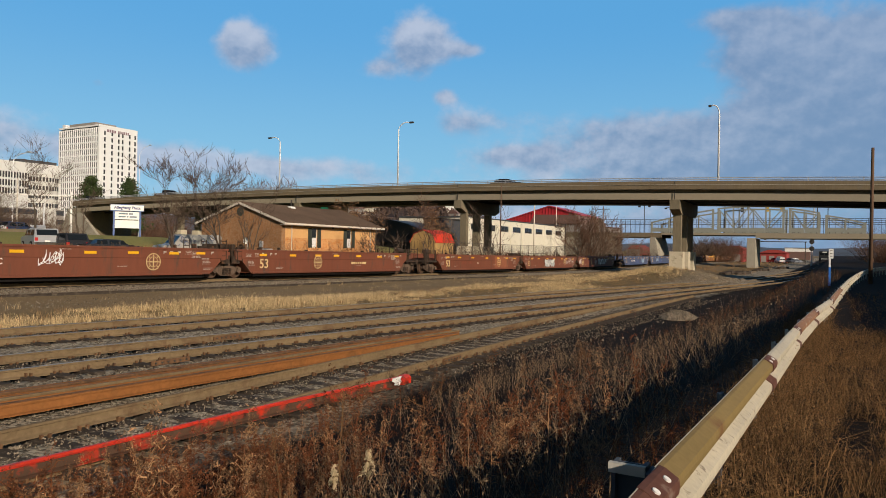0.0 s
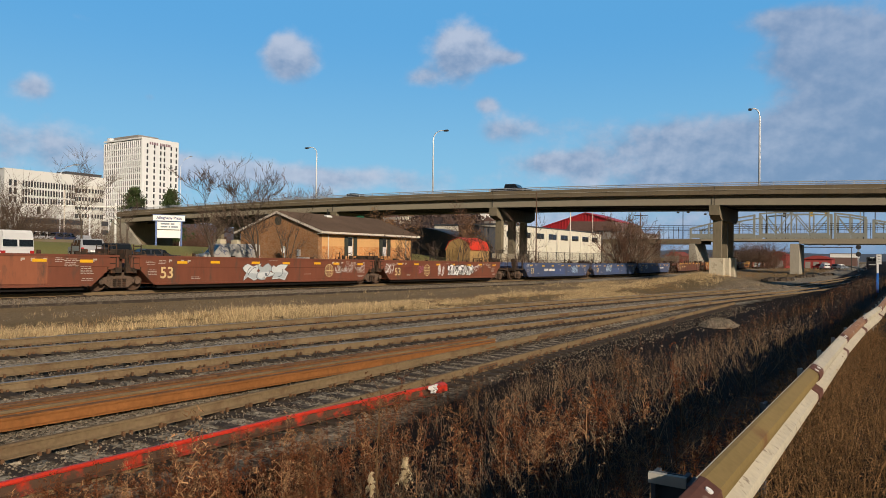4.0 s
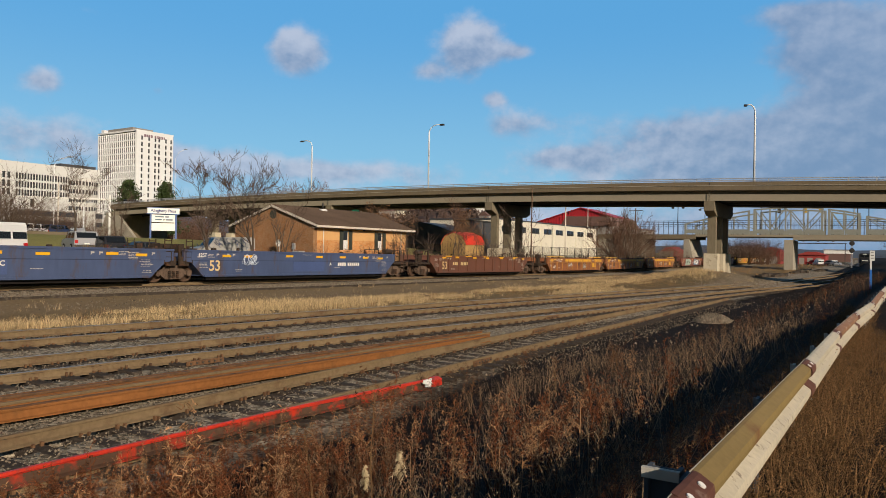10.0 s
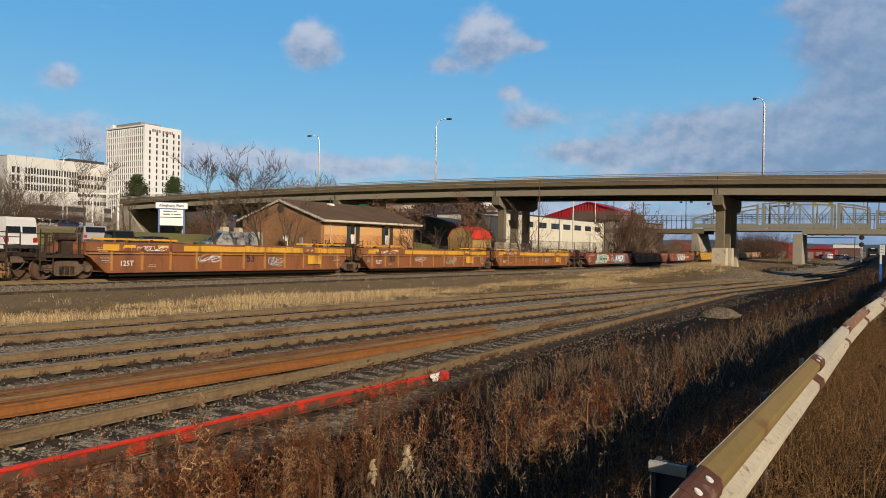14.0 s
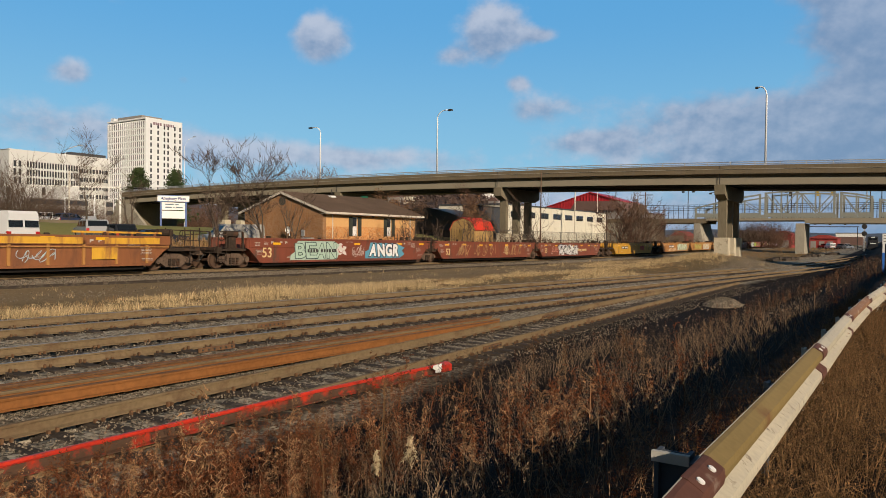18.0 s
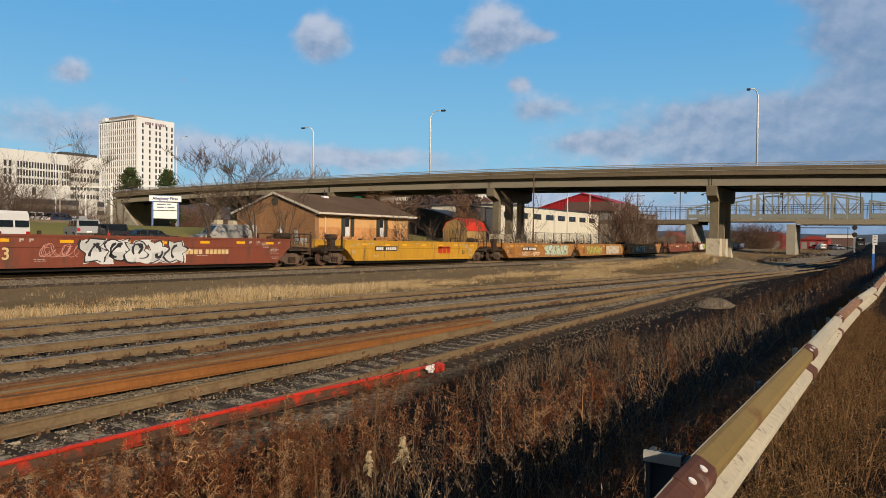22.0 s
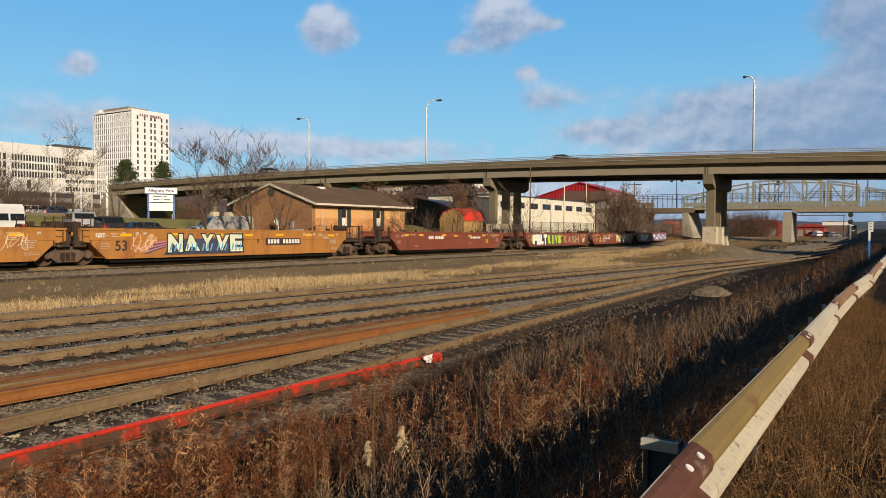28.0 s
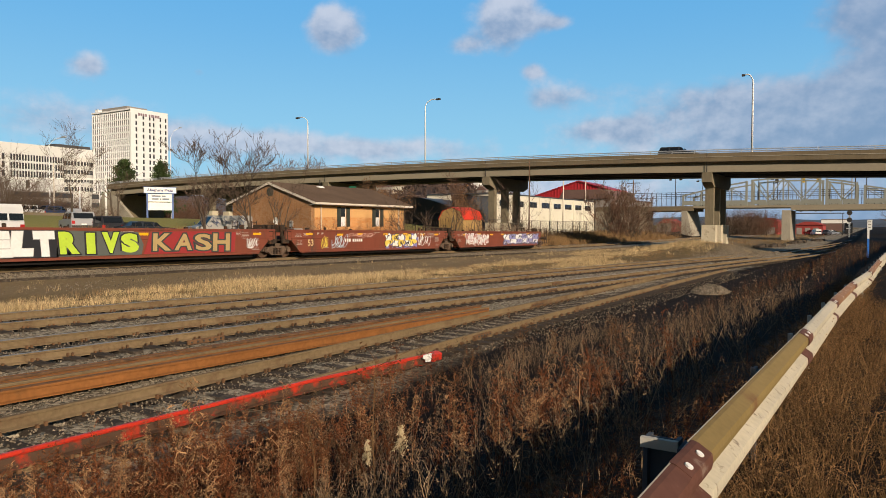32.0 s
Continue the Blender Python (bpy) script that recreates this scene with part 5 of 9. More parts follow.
def grass_strips():
    rs = np.random.RandomState(8)
    tf = [tuft(rs, 18, 1.0, 0.55, 0.022, 1.1) for _ in range(10)]
    sv, sf = [t[0] for t in tf], [t[1] for t in tf]
    straw = mat("dry_straw_grass", (0.50, 0.375, 0.205), 0.9, 0, 0.85, 3, 0.5, island=2.0)
    P = []
    while len(P) < 6800:
        x = -2 + 110 * rs.rand() ** 1.25
        lo, hi = 19.2 - 0.055 * max(0, x - 6), 23.2 - 0.02 * max(0, x - 6)
        if x > 60:
            lo, hi = 18.5, 27
        y = rs.uniform(lo, hi)
        band = noise.noise(Vector((x * 0.12, y * 0.5, 1.5)))
        if band < -0.05 and rs.rand() < 0.85 or noise.noise(Vector((x * 0.7, y * 1.6, 6))) < -0.22:
            continue
        edge = min(1, (y - lo) / 0.8, (hi - y) / 0.8)
        P.append((x, y, ground_z(x, y) - 0.02, rs.uniform(0.12, 0.29) * (0.5 + 0.5 * edge) * (1 + 0.9 * band), rs.uniform(0, 6.28), rs.randint(10)))
    for _ in range(420):
        x, y = rs.normal(85, 4), rs.normal(19.0, 2.4)
        P.append((x, y, ground_z(x, y) - 0.02, rs.uniform(0.2, 0.5), rs.uniform(0, 6.28), rs.randint(10)))
    for _ in range(120):
        x, y = rs.uniform(12, 90), rs.uniform(24, 28)
        P.append((x, y, ground_z(x, y) - 0.02, rs.uniform(0.12, 0.3), rs.uniform(0, 6.28), rs.randint(10)))
    scatter_mesh("straw_grass", sv, sf, P, straw, "strip of pale dry straw-coloured grass", "grass")
    rust = mat("tall_brown_grass", (0.30, 0.185, 0.085), 0.95, 0, 0.35, 3, 0.5, island=0.8)
    Q = []
    for _ in range(1500):
        x = -2 + 100 * rs.rand() ** 1.25
        y = rs.uniform(18.8, 23.8) - 0.045 * max(0, x - 6)
        Q.append((x, y, ground_z(x, y) - 0.02, rs.uniform(0.10, 0.22), rs.uniform(0, 6.28), rs.randint(10)))
    for _ in range(2600):
        x = rs.uniform(-5, 150)
        y = rs.uniform(34.5, 43) if x < 95 else rs.uniform(33.5, 46)
        Q.append((x, y, ground_z(x, y) - 0.02, rs.uniform(0.4, 1.1), rs.uniform(0, 6.28), rs.randint(10)))
    for _ in range(420):
        x, y = rs.uniform(95, 260), rs.uniform(12, 26)
        Q.append((x, y, ground_z(x, y) - 0.02, rs.uniform(0.2, 0.6), rs.uniform(0, 6.28), rs.randint(10)))
    scatter_mesh("brown_grass", sv, sf, Q, rust, "rough brown grass along the track edge", "grass")


grass_strips()


class Sprig:
    """Collects thin tapered strips and small scraps, all triangles."""

    def __init__(self, rs):
        self.rs, self.v, self.f = rs, [], []

    def strip(self, pts, w0, w1):
        o, k = len(self.v), len(pts)
        s = np.cross(pts[-1] - pts[0], self.rs.normal(0, 1, 3))
        s = s / (np.linalg.norm(s) + 1e-6)
        for i, p in enumerate(pts[:-1]):
            w = w0 + (w1 - w0) * i / (k - 1)
            self.v += [p - s * w, p + s * w]
        self.v.append(pts[-1])
        for i in range(k - 2):
            a = o + 2 * i
            self.f += [(a, a + 1, a + 3), (a, a + 3, a + 2)]
        a = o + 2 * (k - 2)
        self.f.append((a, a + 1, a + 2))

    def scrap(self, c, size):
        o = len(self.v)
        e = self.rs.normal(0, size, (3, 3))
        self.v += [c + e[0], c + e[1], c + e[2]]
        self.f.append((o, o + 1, o + 2))

    def arrays(self):
        return np.array(self.v), np.array(self.f)


def stem_of(rs, h, lean, bend):
    a, b = rs.normal(0, lean, 2) * h, rs.normal(0, bend, 2) * h
    return [np.array([a[0] * t + b[0] * t * t, a[1] * t + b[1] * t * t, h * t]) for t in (0, 0.35, 0.7, 1.0)]


def on_stem(stem, f):
    k = min(2, int(f * 3))
    return stem[k] + (stem[k + 1] - stem[k]) * (f * 3 - k)


def feather_weed(rs, h, sprays, fuzz, scrap):
    """A dead stalk whose upper half carries arching sprays set with dry seed fluff; shrivelled leaves hang below."""
    g = Sprig(rs)
    stem = stem_of(rs, h, 0.12, 0.10)
    g.strip(stem, 0.0045, 0.002)
    for k in range(sprays):
        f = rs.uniform(0.26, 1.0)
        p = on_stem(stem, f)
        a, L = rs.uniform(0, 6.28), h * rs.uniform(0.07, 0.19) * (1.35 - f * 0.7)
        out = np.array([math.cos(a), math.sin(a), 0])
        q, r = p + out * L * 0.5 + (0, 0, L * 0.55), p + out * L + (0, 0, L * rs.uniform(0.2, 0.7))
        g.strip([p, q, r], 0.003, 0.0012)
        for j in range(fuzz):
            t = rs.uniform(0.3, 1.05)
            c = (p + (q - p) * 2 * t if t < 0.5 else q + (r - q) * (2 * t - 1)) + rs.normal(0, 0.008, 3)
            d = rs.normal(0, 0.014, 3) + (0, 0, 0.006)
            g.strip([c, c + d], scrap, scrap)
    for k in range(7):
        p = on_stem(stem, rs.uniform(0.12, 0.6))
        a, L = rs.uniform(0, 6.28), rs.uniform(0.05, 0.10)
        q = p + np.array([math.cos(a) * L * 0.7, math.sin(a) * L * 0.7, L * 0.1])
        g.strip([p, q, q + np.array([math.cos(a) * L * 0.3, math.sin(a) * L * 0.3, -L * 0.6])], 0.004, 0.003)
    return g.arrays()


def stalk_weed(rs, h, twigs):
    """A bare pale stalk with steep side twigs and a few seed cups."""
    g = Sprig(rs)
    stem = stem_of(rs, h, 0.30, 0.16)
    g.strip(stem, 0.0042, 0.002)
    for k in range(twigs):
        f = rs.uniform(0.3, 0.97)
        p = on_stem(stem, f)
        a, L = rs.uniform(0, 6.28), h * rs.uniform(0.10, 0.3) * (1.3 - 0.8 * f)
        q = p + np.array([math.cos(a) * L * 0.5, math.sin(a) * L * 0.5, L * 0.85])
        g.strip([p, q], 0.0026, 0.0018)
        for j in range(3):
            g.scrap(q - (q - p) * rs.uniform(0, 0.35) + rs.normal(0, 0.006, 3), 0.0065)
    return g.arrays()


def grass_weed(rs, h, n):
    """A tangle of bent dry stems and blades from one root, with seed scraps at the tips."""
    g = Sprig(rs)
    for k in range(n):
        L = h * rs.uniform(0.45, 1.1)
        a, out = rs.uniform(0, 6.28), L * rs.uniform(0.25, 0.95)
        d = np.array([math.cos(a), math.sin(a), 0])
        p = rs.normal(0, 0.05, 3) * (1, 1, 0)
        q, r = p + d * out * 0.35 + (0, 0, L * 0.6), p + d * out + (0, 0, L * rs.uniform(0.55, 0.95))
        g.strip([p, q, r], 0.0032, 0.002)
        for j in range(7):
            g.scrap(q + (r - q) * rs.uniform(-0.8, 1.1) + rs.normal(0, 0.02, 3), 0.0085)
    return g.arrays()


def weeds():
    rs = np.random.RandomState(12)
    kinds = [feather_weed(rs, 0.85, 22, 8, 0.0048) for _ in range(6)] + [feather_weed(rs, 0.85, 16, 5, 0.007) for _ in range(4)]
    sparse = [stalk_weed(rs, 0.75, 12) for _ in range(8)]
    brown = mat("dead_weeds", (0.145, 0.052, 0.021), 0.95, 0, 0.85, 2, 0.35, island=3.0)
    tan = mat("tan_dead_weeds", (0.28, 0.16, 0.08), 0.95, 0, 0.8, 2, 0.35, island=3.0)
    grey = mat("grey_dead_weeds", (0.21, 0.145, 0.09), 0.95, 0, 0.85, 2, 0.4, island=3.0)
    olive = mat("olive_dead_weeds", (0.175, 0.10, 0.044), 0.95, 0, 0.9, 2, 0.35, island=3.5)
    fine = [grass_weed(rs, 0.8, 9) for _ in range(10)]
    P, Q, R_ = [], [], []
    while len(P) < 2500:
        x = 2.2 + 34 * rs.rand() ** 1.7
        y = rs.uniform(0.8, 7.6)
        d = noise.noise(Vector((x * 0.35, y * 0.5, 7)))
        if rs.rand() > 0.55 + 2.0 * d or noise.noise(Vector((x * 1.6, y * 1.9, 3))) < -0.17:
            continue
        if x > 24 and y > 6.4:
            continue
        if x > 8 and y < 5.5 and rs.rand() < 0.72:
            continue
        if 3.6 < x < 8.5 and 2.2 < y < 4.0 and rs.rand() < 0.3:
            continue
        room = 2.64 - 2.42 * y / 7.4 - ground_z(x, y)          # low enough to leave the siding in view
        s = min(rs.uniform(0.35, 0.75) * (1 + 0.35 * d), max(0.3, room * rs.uniform(0.9, 1.15))) * (0.45 + 0.55 * smooth(2.7, 4.6, y))
        if y < 2.9 - 0.05 * max(0, x - 8):            # low growth close behind the beam
            if rs.rand() < 0.35:
                continue
            s = rs.uniform(0.16, 0.4)
        if y < 4.2 and rs.rand() < (0.45 if x < 8.5 else 0.85):              # stays within the shade of the beam
            s = min(s, max(0.14, (1.72 - 0.443 * (y - 0.35) - ground_z(x, y)) * rs.uniform(0.7, 1.3)))
        elif rs.rand() < 0.03:
            s *= 1.4
        s *= rs.uniform(0.65, 1.2)
        P.append((x, y, ground_z(x, y) - 0.03, s, rs.uniform(0, 6.28), rs.randint(6) if x < 13 else rs.randint(6, 10)))
    while len(Q) < 1150:
        x = 5 + 13 * rs.rand() ** 1.1
        y = rs.uniform(0.8, 6.0) - 0.03 * max(0, x - 12)
        d = noise.noise(Vector((x * 0.25, y * 0.4, 2)))
        if d < 0.05 and rs.rand() < 0.85:
            continue
        if y < 3.1 and rs.rand() < 0.85 or noise.noise(Vector((x * 1.3, y * 1.7, 8))) < -0.2:
            continue
        if x < 7 and rs.rand() < 0.5 or abs(x - 4.35) < 0.55:
            continue
        Q.append((x, y, ground_z(x, y) - 0.03, (0.5 + 0.5 * smooth(2.6, 4.6, y)) * min(rs.uniform(0.4, 0.75), max(0.3, (2.64 - 2.42 * y / 7.4 - ground_z(x, y)) * 1.0)), rs.uniform(0, 6.28), rs.randint(8)))
    for _ in range(1050):                     # stalks whose tips reach out of the shade of the beam
        x, y = 3.0 + 15 * rs.rand() ** 1.6, rs.uniform(1.2, 3.9)
        Q.append((x, y, ground_z(x, y) - 0.03, rs.uniform(0.38, 0.72), rs.uniform(0, 6.28), rs.randint(8)))
    for _ in range(1300):                     # low growth up to the painted rail and the siding
        x = 2.4 + 20 * rs.rand() ** 1.4
        y = rs.uniform(5.4, 7.35 + 0.3 * smooth(11, 13, x))
        P.append((x, y, ground_z(x, y) - 0.03, rs.uniform(0.28, 0.5), rs.uniform(0, 6.28), rs.randint(6) if x < 13 else rs.randint(6, 10)))
    for _ in range(900):                      # thin growth in the shade behind the beam
        x = 2.6 + 16 * rs.rand() ** 1.3
        y = rs.uniform(0.9, 3.0) - 0.03 * max(0, x - 8)
        P.append((x, y, ground_z(x, y) - 0.03, min(rs.uniform(0.25, 0.55), max(0.14, 1.72 - 0.443 * (y - 0.35) - ground_z(x, y))), rs.uniform(0, 6.28), rs.randint(6, 10)))
    while len(R_) < 4200:
        x = 1.5 + 15 * rs.rand() ** 1.35
        y = rs.uniform(-2.4, 0.62)
        tall = 0.62 if y > -0.1 else 0.5
        if noise.noise(Vector((x * 1.5, y * 1.8, 4))) < -0.12:
            continue
        R_.append((x, y, ground_z(x, y) - 0.03, rs.uniform(0.22, tall), rs.uniform(0, 6.28), rs.randint(10)))
    for _ in range(190):                      # taller ones that catch the light over the beam
        x, y = rs.uniform(4.3, 10.0), rs.uniform(1.7, 3.3)
        P.append((x, y, ground_z(x, y) - 0.03, rs.uniform(0.55, 0.85), rs.uniform(0, 6.28), rs.randint(6)))
    for _ in range(2600):                     # coarse weeds on the far bank
        x = 15 + 47 * rs.rand() ** 1.3
        y = rs.uniform(0.6, 8.2) - 0.03 * (x - 16)
        P.append((x, y, ground_z(x, y) - 0.03, rs.uniform(0.3, 0.65), rs.uniform(0, 6.28), rs.randint(6, 10)))
    for _ in range(1100):                     # thick growth under the beam
        x = 1.5 + 22 * rs.rand() ** 1.3
        y = rs.uniform(0.22, 0.95) - 0.02 * max(0, x - 8)
        R_.append((x, y, ground_z(x, y) - 0.03, rs.uniform(0.3, 0.62), rs.uniform(0, 6.28), rs.randint(10)))
    for _ in range(3000):                     # the same growth goes on round the camera and behind it
        x, y = 2.6 - 11.6 * rs.rand() ** 1.3, rs.uniform(-3.6, 7.3)
        if math.hypot(x, y) < 0.8 or (y > 0.3 and x > 1.5):
            continue
        (P if y > 2.0 else R_).append((x, y, ground_z(x, y) - 0.03, rs.uniform(0.2, 0.45), rs.uniform(0, 6.28), rs.randint(10)))
    for _ in range(800):
        x, y = rs.uniform(2, 34), rs.uniform(-4.4, -0.2) - 0.03 * 10
        R_.append((x, y, ground_z(x, y) - 0.03, rs.uniform(0.2, 0.45), rs.uniform(0, 6.28), rs.randint(10)))
    faded = mat("faded_dead_weeds", (0.074, 0.050, 0.033), 0.95, 0, 0.85, 2, 0.35, island=3.0)
    past = lambda p: p[0] + 2.2 * noise.noise(Vector((p[0] * 0.5, p[1] * 0.6, 11))) - 0.5 * (p[1] - 5) > 9.0
    bare_strip = lambda p: p[0] > 13 and p[1] > 5.3 - 0.02 * (p[0] - 13) + 0.8 * noise.noise(Vector((p[0] * 0.4, p[1] * 0.5, 21)))      # weeds thinned by the siding, leaving near-black ground bare
    P = [p for i, p in enumerate(P) if not bare_strip(p) or i % 9 == 0]
    gap = lambda p: 6.5 < p[0] < 30 and noise.noise(Vector((p[0] * 0.9, p[1] * 1.3, 31))) < 0.06 - 0.25 * smooth(22, 30, p[0])      # dark gaps between the clumps
    P = [p for i, p in enumerate(P) if not gap(p) or i % 5 == 0]
    D = [p for p in P if past(p)]
    P = [p for p in P if not past(p)]
    S = [p for i, p in enumerate(P) if i % 3 == 0] + D[::12]
    P = [p for i, p in enumerate(P) if i % 3] + D[1::6]
    D = [p for i, p in enumerate(D) if i % 12 and i % 6 != 1]
    scatter_mesh("faded_weeds", [k[0] for k in kinds], [k[1] for k in kinds], D, faded, "faded grey brown dead weeds along the bank", "weeds")
    scatter_mesh("tan_weeds", [k[0] for k in kinds], [k[1] for k in kinds], S, tan, "feathery tan dead weeds among darker ones", "weeds")
    scatter_mesh("brown_weeds", [k[0] for k in kinds], [k[1] for k in kinds], P, brown, "dense reddish brown dead weeds on the bank", "weeds")
    scatter_mesh("grey_weeds", [k[0] for k in sparse], [k[1] for k in sparse], Q, grey, "thin pale grey dead weed stalks", "weeds")
    scatter_mesh("roadside_weeds", [k[0] for k in fine], [k[1] for k in fine], R_, olive, "olive brown dry weeds by the road", "weeds")


weeds()


def tall_weed(x, y, h, seed):
    """One taller dead stalk with a loose fuzzy head."""
    rs = np.random.RandomState(seed)
    o = thing("tall_weed", "tall dead brown weed standing over the rail", "weed", Matrix.Translation((x, y, ground_z(x, y) - 0.03)), group="tall dead weeds")
    part("stalk", Geo().tube([(0, 0, 0), (rs.normal(0, 0.03), 0.01, h * 0.5), (rs.normal(0, 0.05), 0.0, h)], [0.007, 0.006, 0.003], 5), M["weed_stalk"], o)
    g = Geo()
    for k in range(16):
        f = rs.uniform(0.45, 1.0)
        a, L = rs.uniform(0, 6.28), h * rs.uniform(0.1, 0.22)
        p = Vector((0, 0, h * f))
        q = p + Vector((L * math.cos(a), L * math.sin(a), L * rs.uniform(0.2, 0.9)))
        g.tube([p, q], [0.003, 0.0015], 3, cap=False)
        for j in range(14):
            c = p.lerp(q, rs.uniform(0.3, 1.1)) + Vector(rs.normal(0, 0.018, 3))
            e = rs.normal(0, 0.009, (3, 3))
            g.add([c + Vector(e[0]), c + Vector(e[1]), c + Vector(e[2])], [(0, 1, 2)])
    part("seed_head", g, M["weed_head"], o, kind="stuff")


M["weed_stalk"] = mat("dry_weed_stalk", (0.13, 0.075, 0.035), 0.9, 0, 0.3, 10, 2)
M["weed_head"] = mat("dry_weed_head", (0.12, 0.058, 0.026), 0.95, 0, 0.6, 3, 0.5, island=2.0)
for k_, (x_, y_, h_) in enumerate(((4.45, 3.36, 1.2), (4.1, 3.72, 1.02), (4.72, 2.8, 0.85), (5.6, 5.2, 0.75), (5.2, 5.3, 0.7), (6.6, 5.0, 0.8), (12.5, 5.8, 0.8), (12.9, 5.3, 0.75), (14.5, 4.6, 0.8), (15.2, 4.9, 0.75), (10.2, 5.7, 0.65), (4.2, 5.9, 0.6))):
    tall_weed(x_, y_, h_, 300 + k_)


def plume(x, y, h, wide, seed):
    """A stalk with a pale plume of drooping tufts."""
    rs = np.random.RandomState(seed)
    o = thing("seed_plume", "pale cream feathery seed head on a stalk", "weed", Matrix.Translation((x, y, ground_z(x, y) - 0.03)), group="pale seed plumes")
    part("stalk", Geo().tube([(0, 0, 0), (0.02, 0.01, h * 0.6), (0.03, 0.0, h)], 0.004, 5), M["weed_stalk"], o)
    g = Sprig(rs)
    for k in range(30):
        f = rs.rand() ** 0.8
        a, L = rs.uniform(0, 6.28), wide * (1.1 - 0.85 * f) * rs.uniform(0.5, 1.0)
        p = np.array([0.03, 0.0, h * (0.66 + 0.36 * f)])
        d = np.array([math.cos(a), math.sin(a), 0])
        q, r = p + d * L * 0.6 + (0, 0, L * 0.35), p + d * L + (0, 0, -L * 0.25)
        for j in range(34):
            t = rs.rand()
            c = (p + (q - p) * 2 * t if t < 0.5 else q + (r - q) * (2 * t - 1)) + rs.normal(0, 0.005, 3)
            e = rs.normal(0, 0.009, 3) + (0, 0, -0.006)
            g.strip([c, c + e], 0.0035, 0.0035)
    v, f = g.arrays()
    gg = Geo().add(v, [tuple(int(i) for i in q) for q in f])
    part("plume", gg, M["plume"], o)


M["plume"] = mat("cream_plume", (0.62, 0.50, 0.31), 0.95, 0, 0.3, 10, 3)
for k_, (x_, y_, h_, w_) in enumerate(((4.5, 3.52, 0.56, 0.055), (4.56, 3.22, 0.60, 0.10))):
    plume(x_, y_, h_, w_, 20 + k_)
# ---- trees ----
M["bark"] = mat("grey_brown_bark", (0.10, 0.078, 0.06), 0.95, 0, 0.3, 10, 1.0, 0.3)
M["twig"] = mat("bare_twigs", (0.105, 0.074, 0.054), 0.95, 0, 0.4, 4, 0.5, island=0.5)
M["twig_red"] = mat("reddish_twigs", (0.145, 0.082, 0.055), 0.95, 0, 0.4, 4, 0.5, island=0.5)
# lighter copy of the twigs, with sunlight put into its colour
M["twig_pale"] = mat("sunlit_bare_twigs", (0.20, 0.145, 0.10), 0.95, 0, 0.4, 4, 0.5, island=0.5)
M["needles"] = mat("dark_green_needles", (0.050, 0.075, 0.026), 0.9, 0, 0.6, 3, 0.6, island=1.2)


def branches(g_thick, g_thin, p, d, length, r, depth, rnd, split, up=0.15, tiny=0.015):
    """Grow one limb and its forks; thick wood and twigs go to separate meshes."""
    pts, rs_ = [p], [r]
    q, v = p.copy(), d.copy()
    steps = 4 if depth > 1 else 3
    for i in range(steps):
        v = (v + Vector((rnd.gauss(0, 0.13), rnd.gauss(0, 0.13), rnd.gauss(0, 0.08) + up * 0.35))).normalized()
        q = q + v * (length / steps)
        pts.append(q.copy())
        rs_.append(r * (1 - 0.62 * (i + 1) / steps))
    (g_thick if depth > 2 else g_thin).tube(pts, rs_, 6 if depth > 2 else 3, cap=False)
    if depth == 0:
        return
    for k in range(split + (1 if rnd.random() < 0.5 else 0)):
        i = rnd.randint(1, steps)
        ax = Vector((rnd.gauss(0, 1), rnd.gauss(0, 1), rnd.gauss(0, 0.35)))
        nd = (v * 0.9 + ax.normalized() * rnd.uniform(0.45, 0.95) + Vector((0, 0, up))).normalized()
        branches(g_thick, g_thin, pts[i], nd, length * rnd.uniform(0.55, 0.8), max(rs_[i] * rnd.uniform(0.5, 0.75), tiny), depth - 1, rnd, split, up, tiny)


def bare_tree(x, y, h, seed, depth=4, split=3, r=0.1, stems=1, key="twig", label="leafless tree with thin spreading branches", lean=0.12, group="bare trees", thin=1.0):
    rnd = random.Random(seed)
    o = thing("bare_tree", label, "tree", Matrix.Translation((x, y, ground_z(x, y) - 0.1)), group=group)
    a, b = Geo(), Geo()
    for s in range(stems):
        d = Vector((rnd.gauss(0, lean), rnd.gauss(0, lean), 1)).normalized()
        branches(a, b, Vector((rnd.gauss(0, 0.25), rnd.gauss(0, 0.25), 0)) * (stems > 1), d, h * 0.46, r * rnd.uniform(0.7, 1), depth, rnd, split, tiny=0.015 * thin)
    part("trunk", a, M["bark"], o)
    part("crown", b, M[key], o, "fine bare twigs")


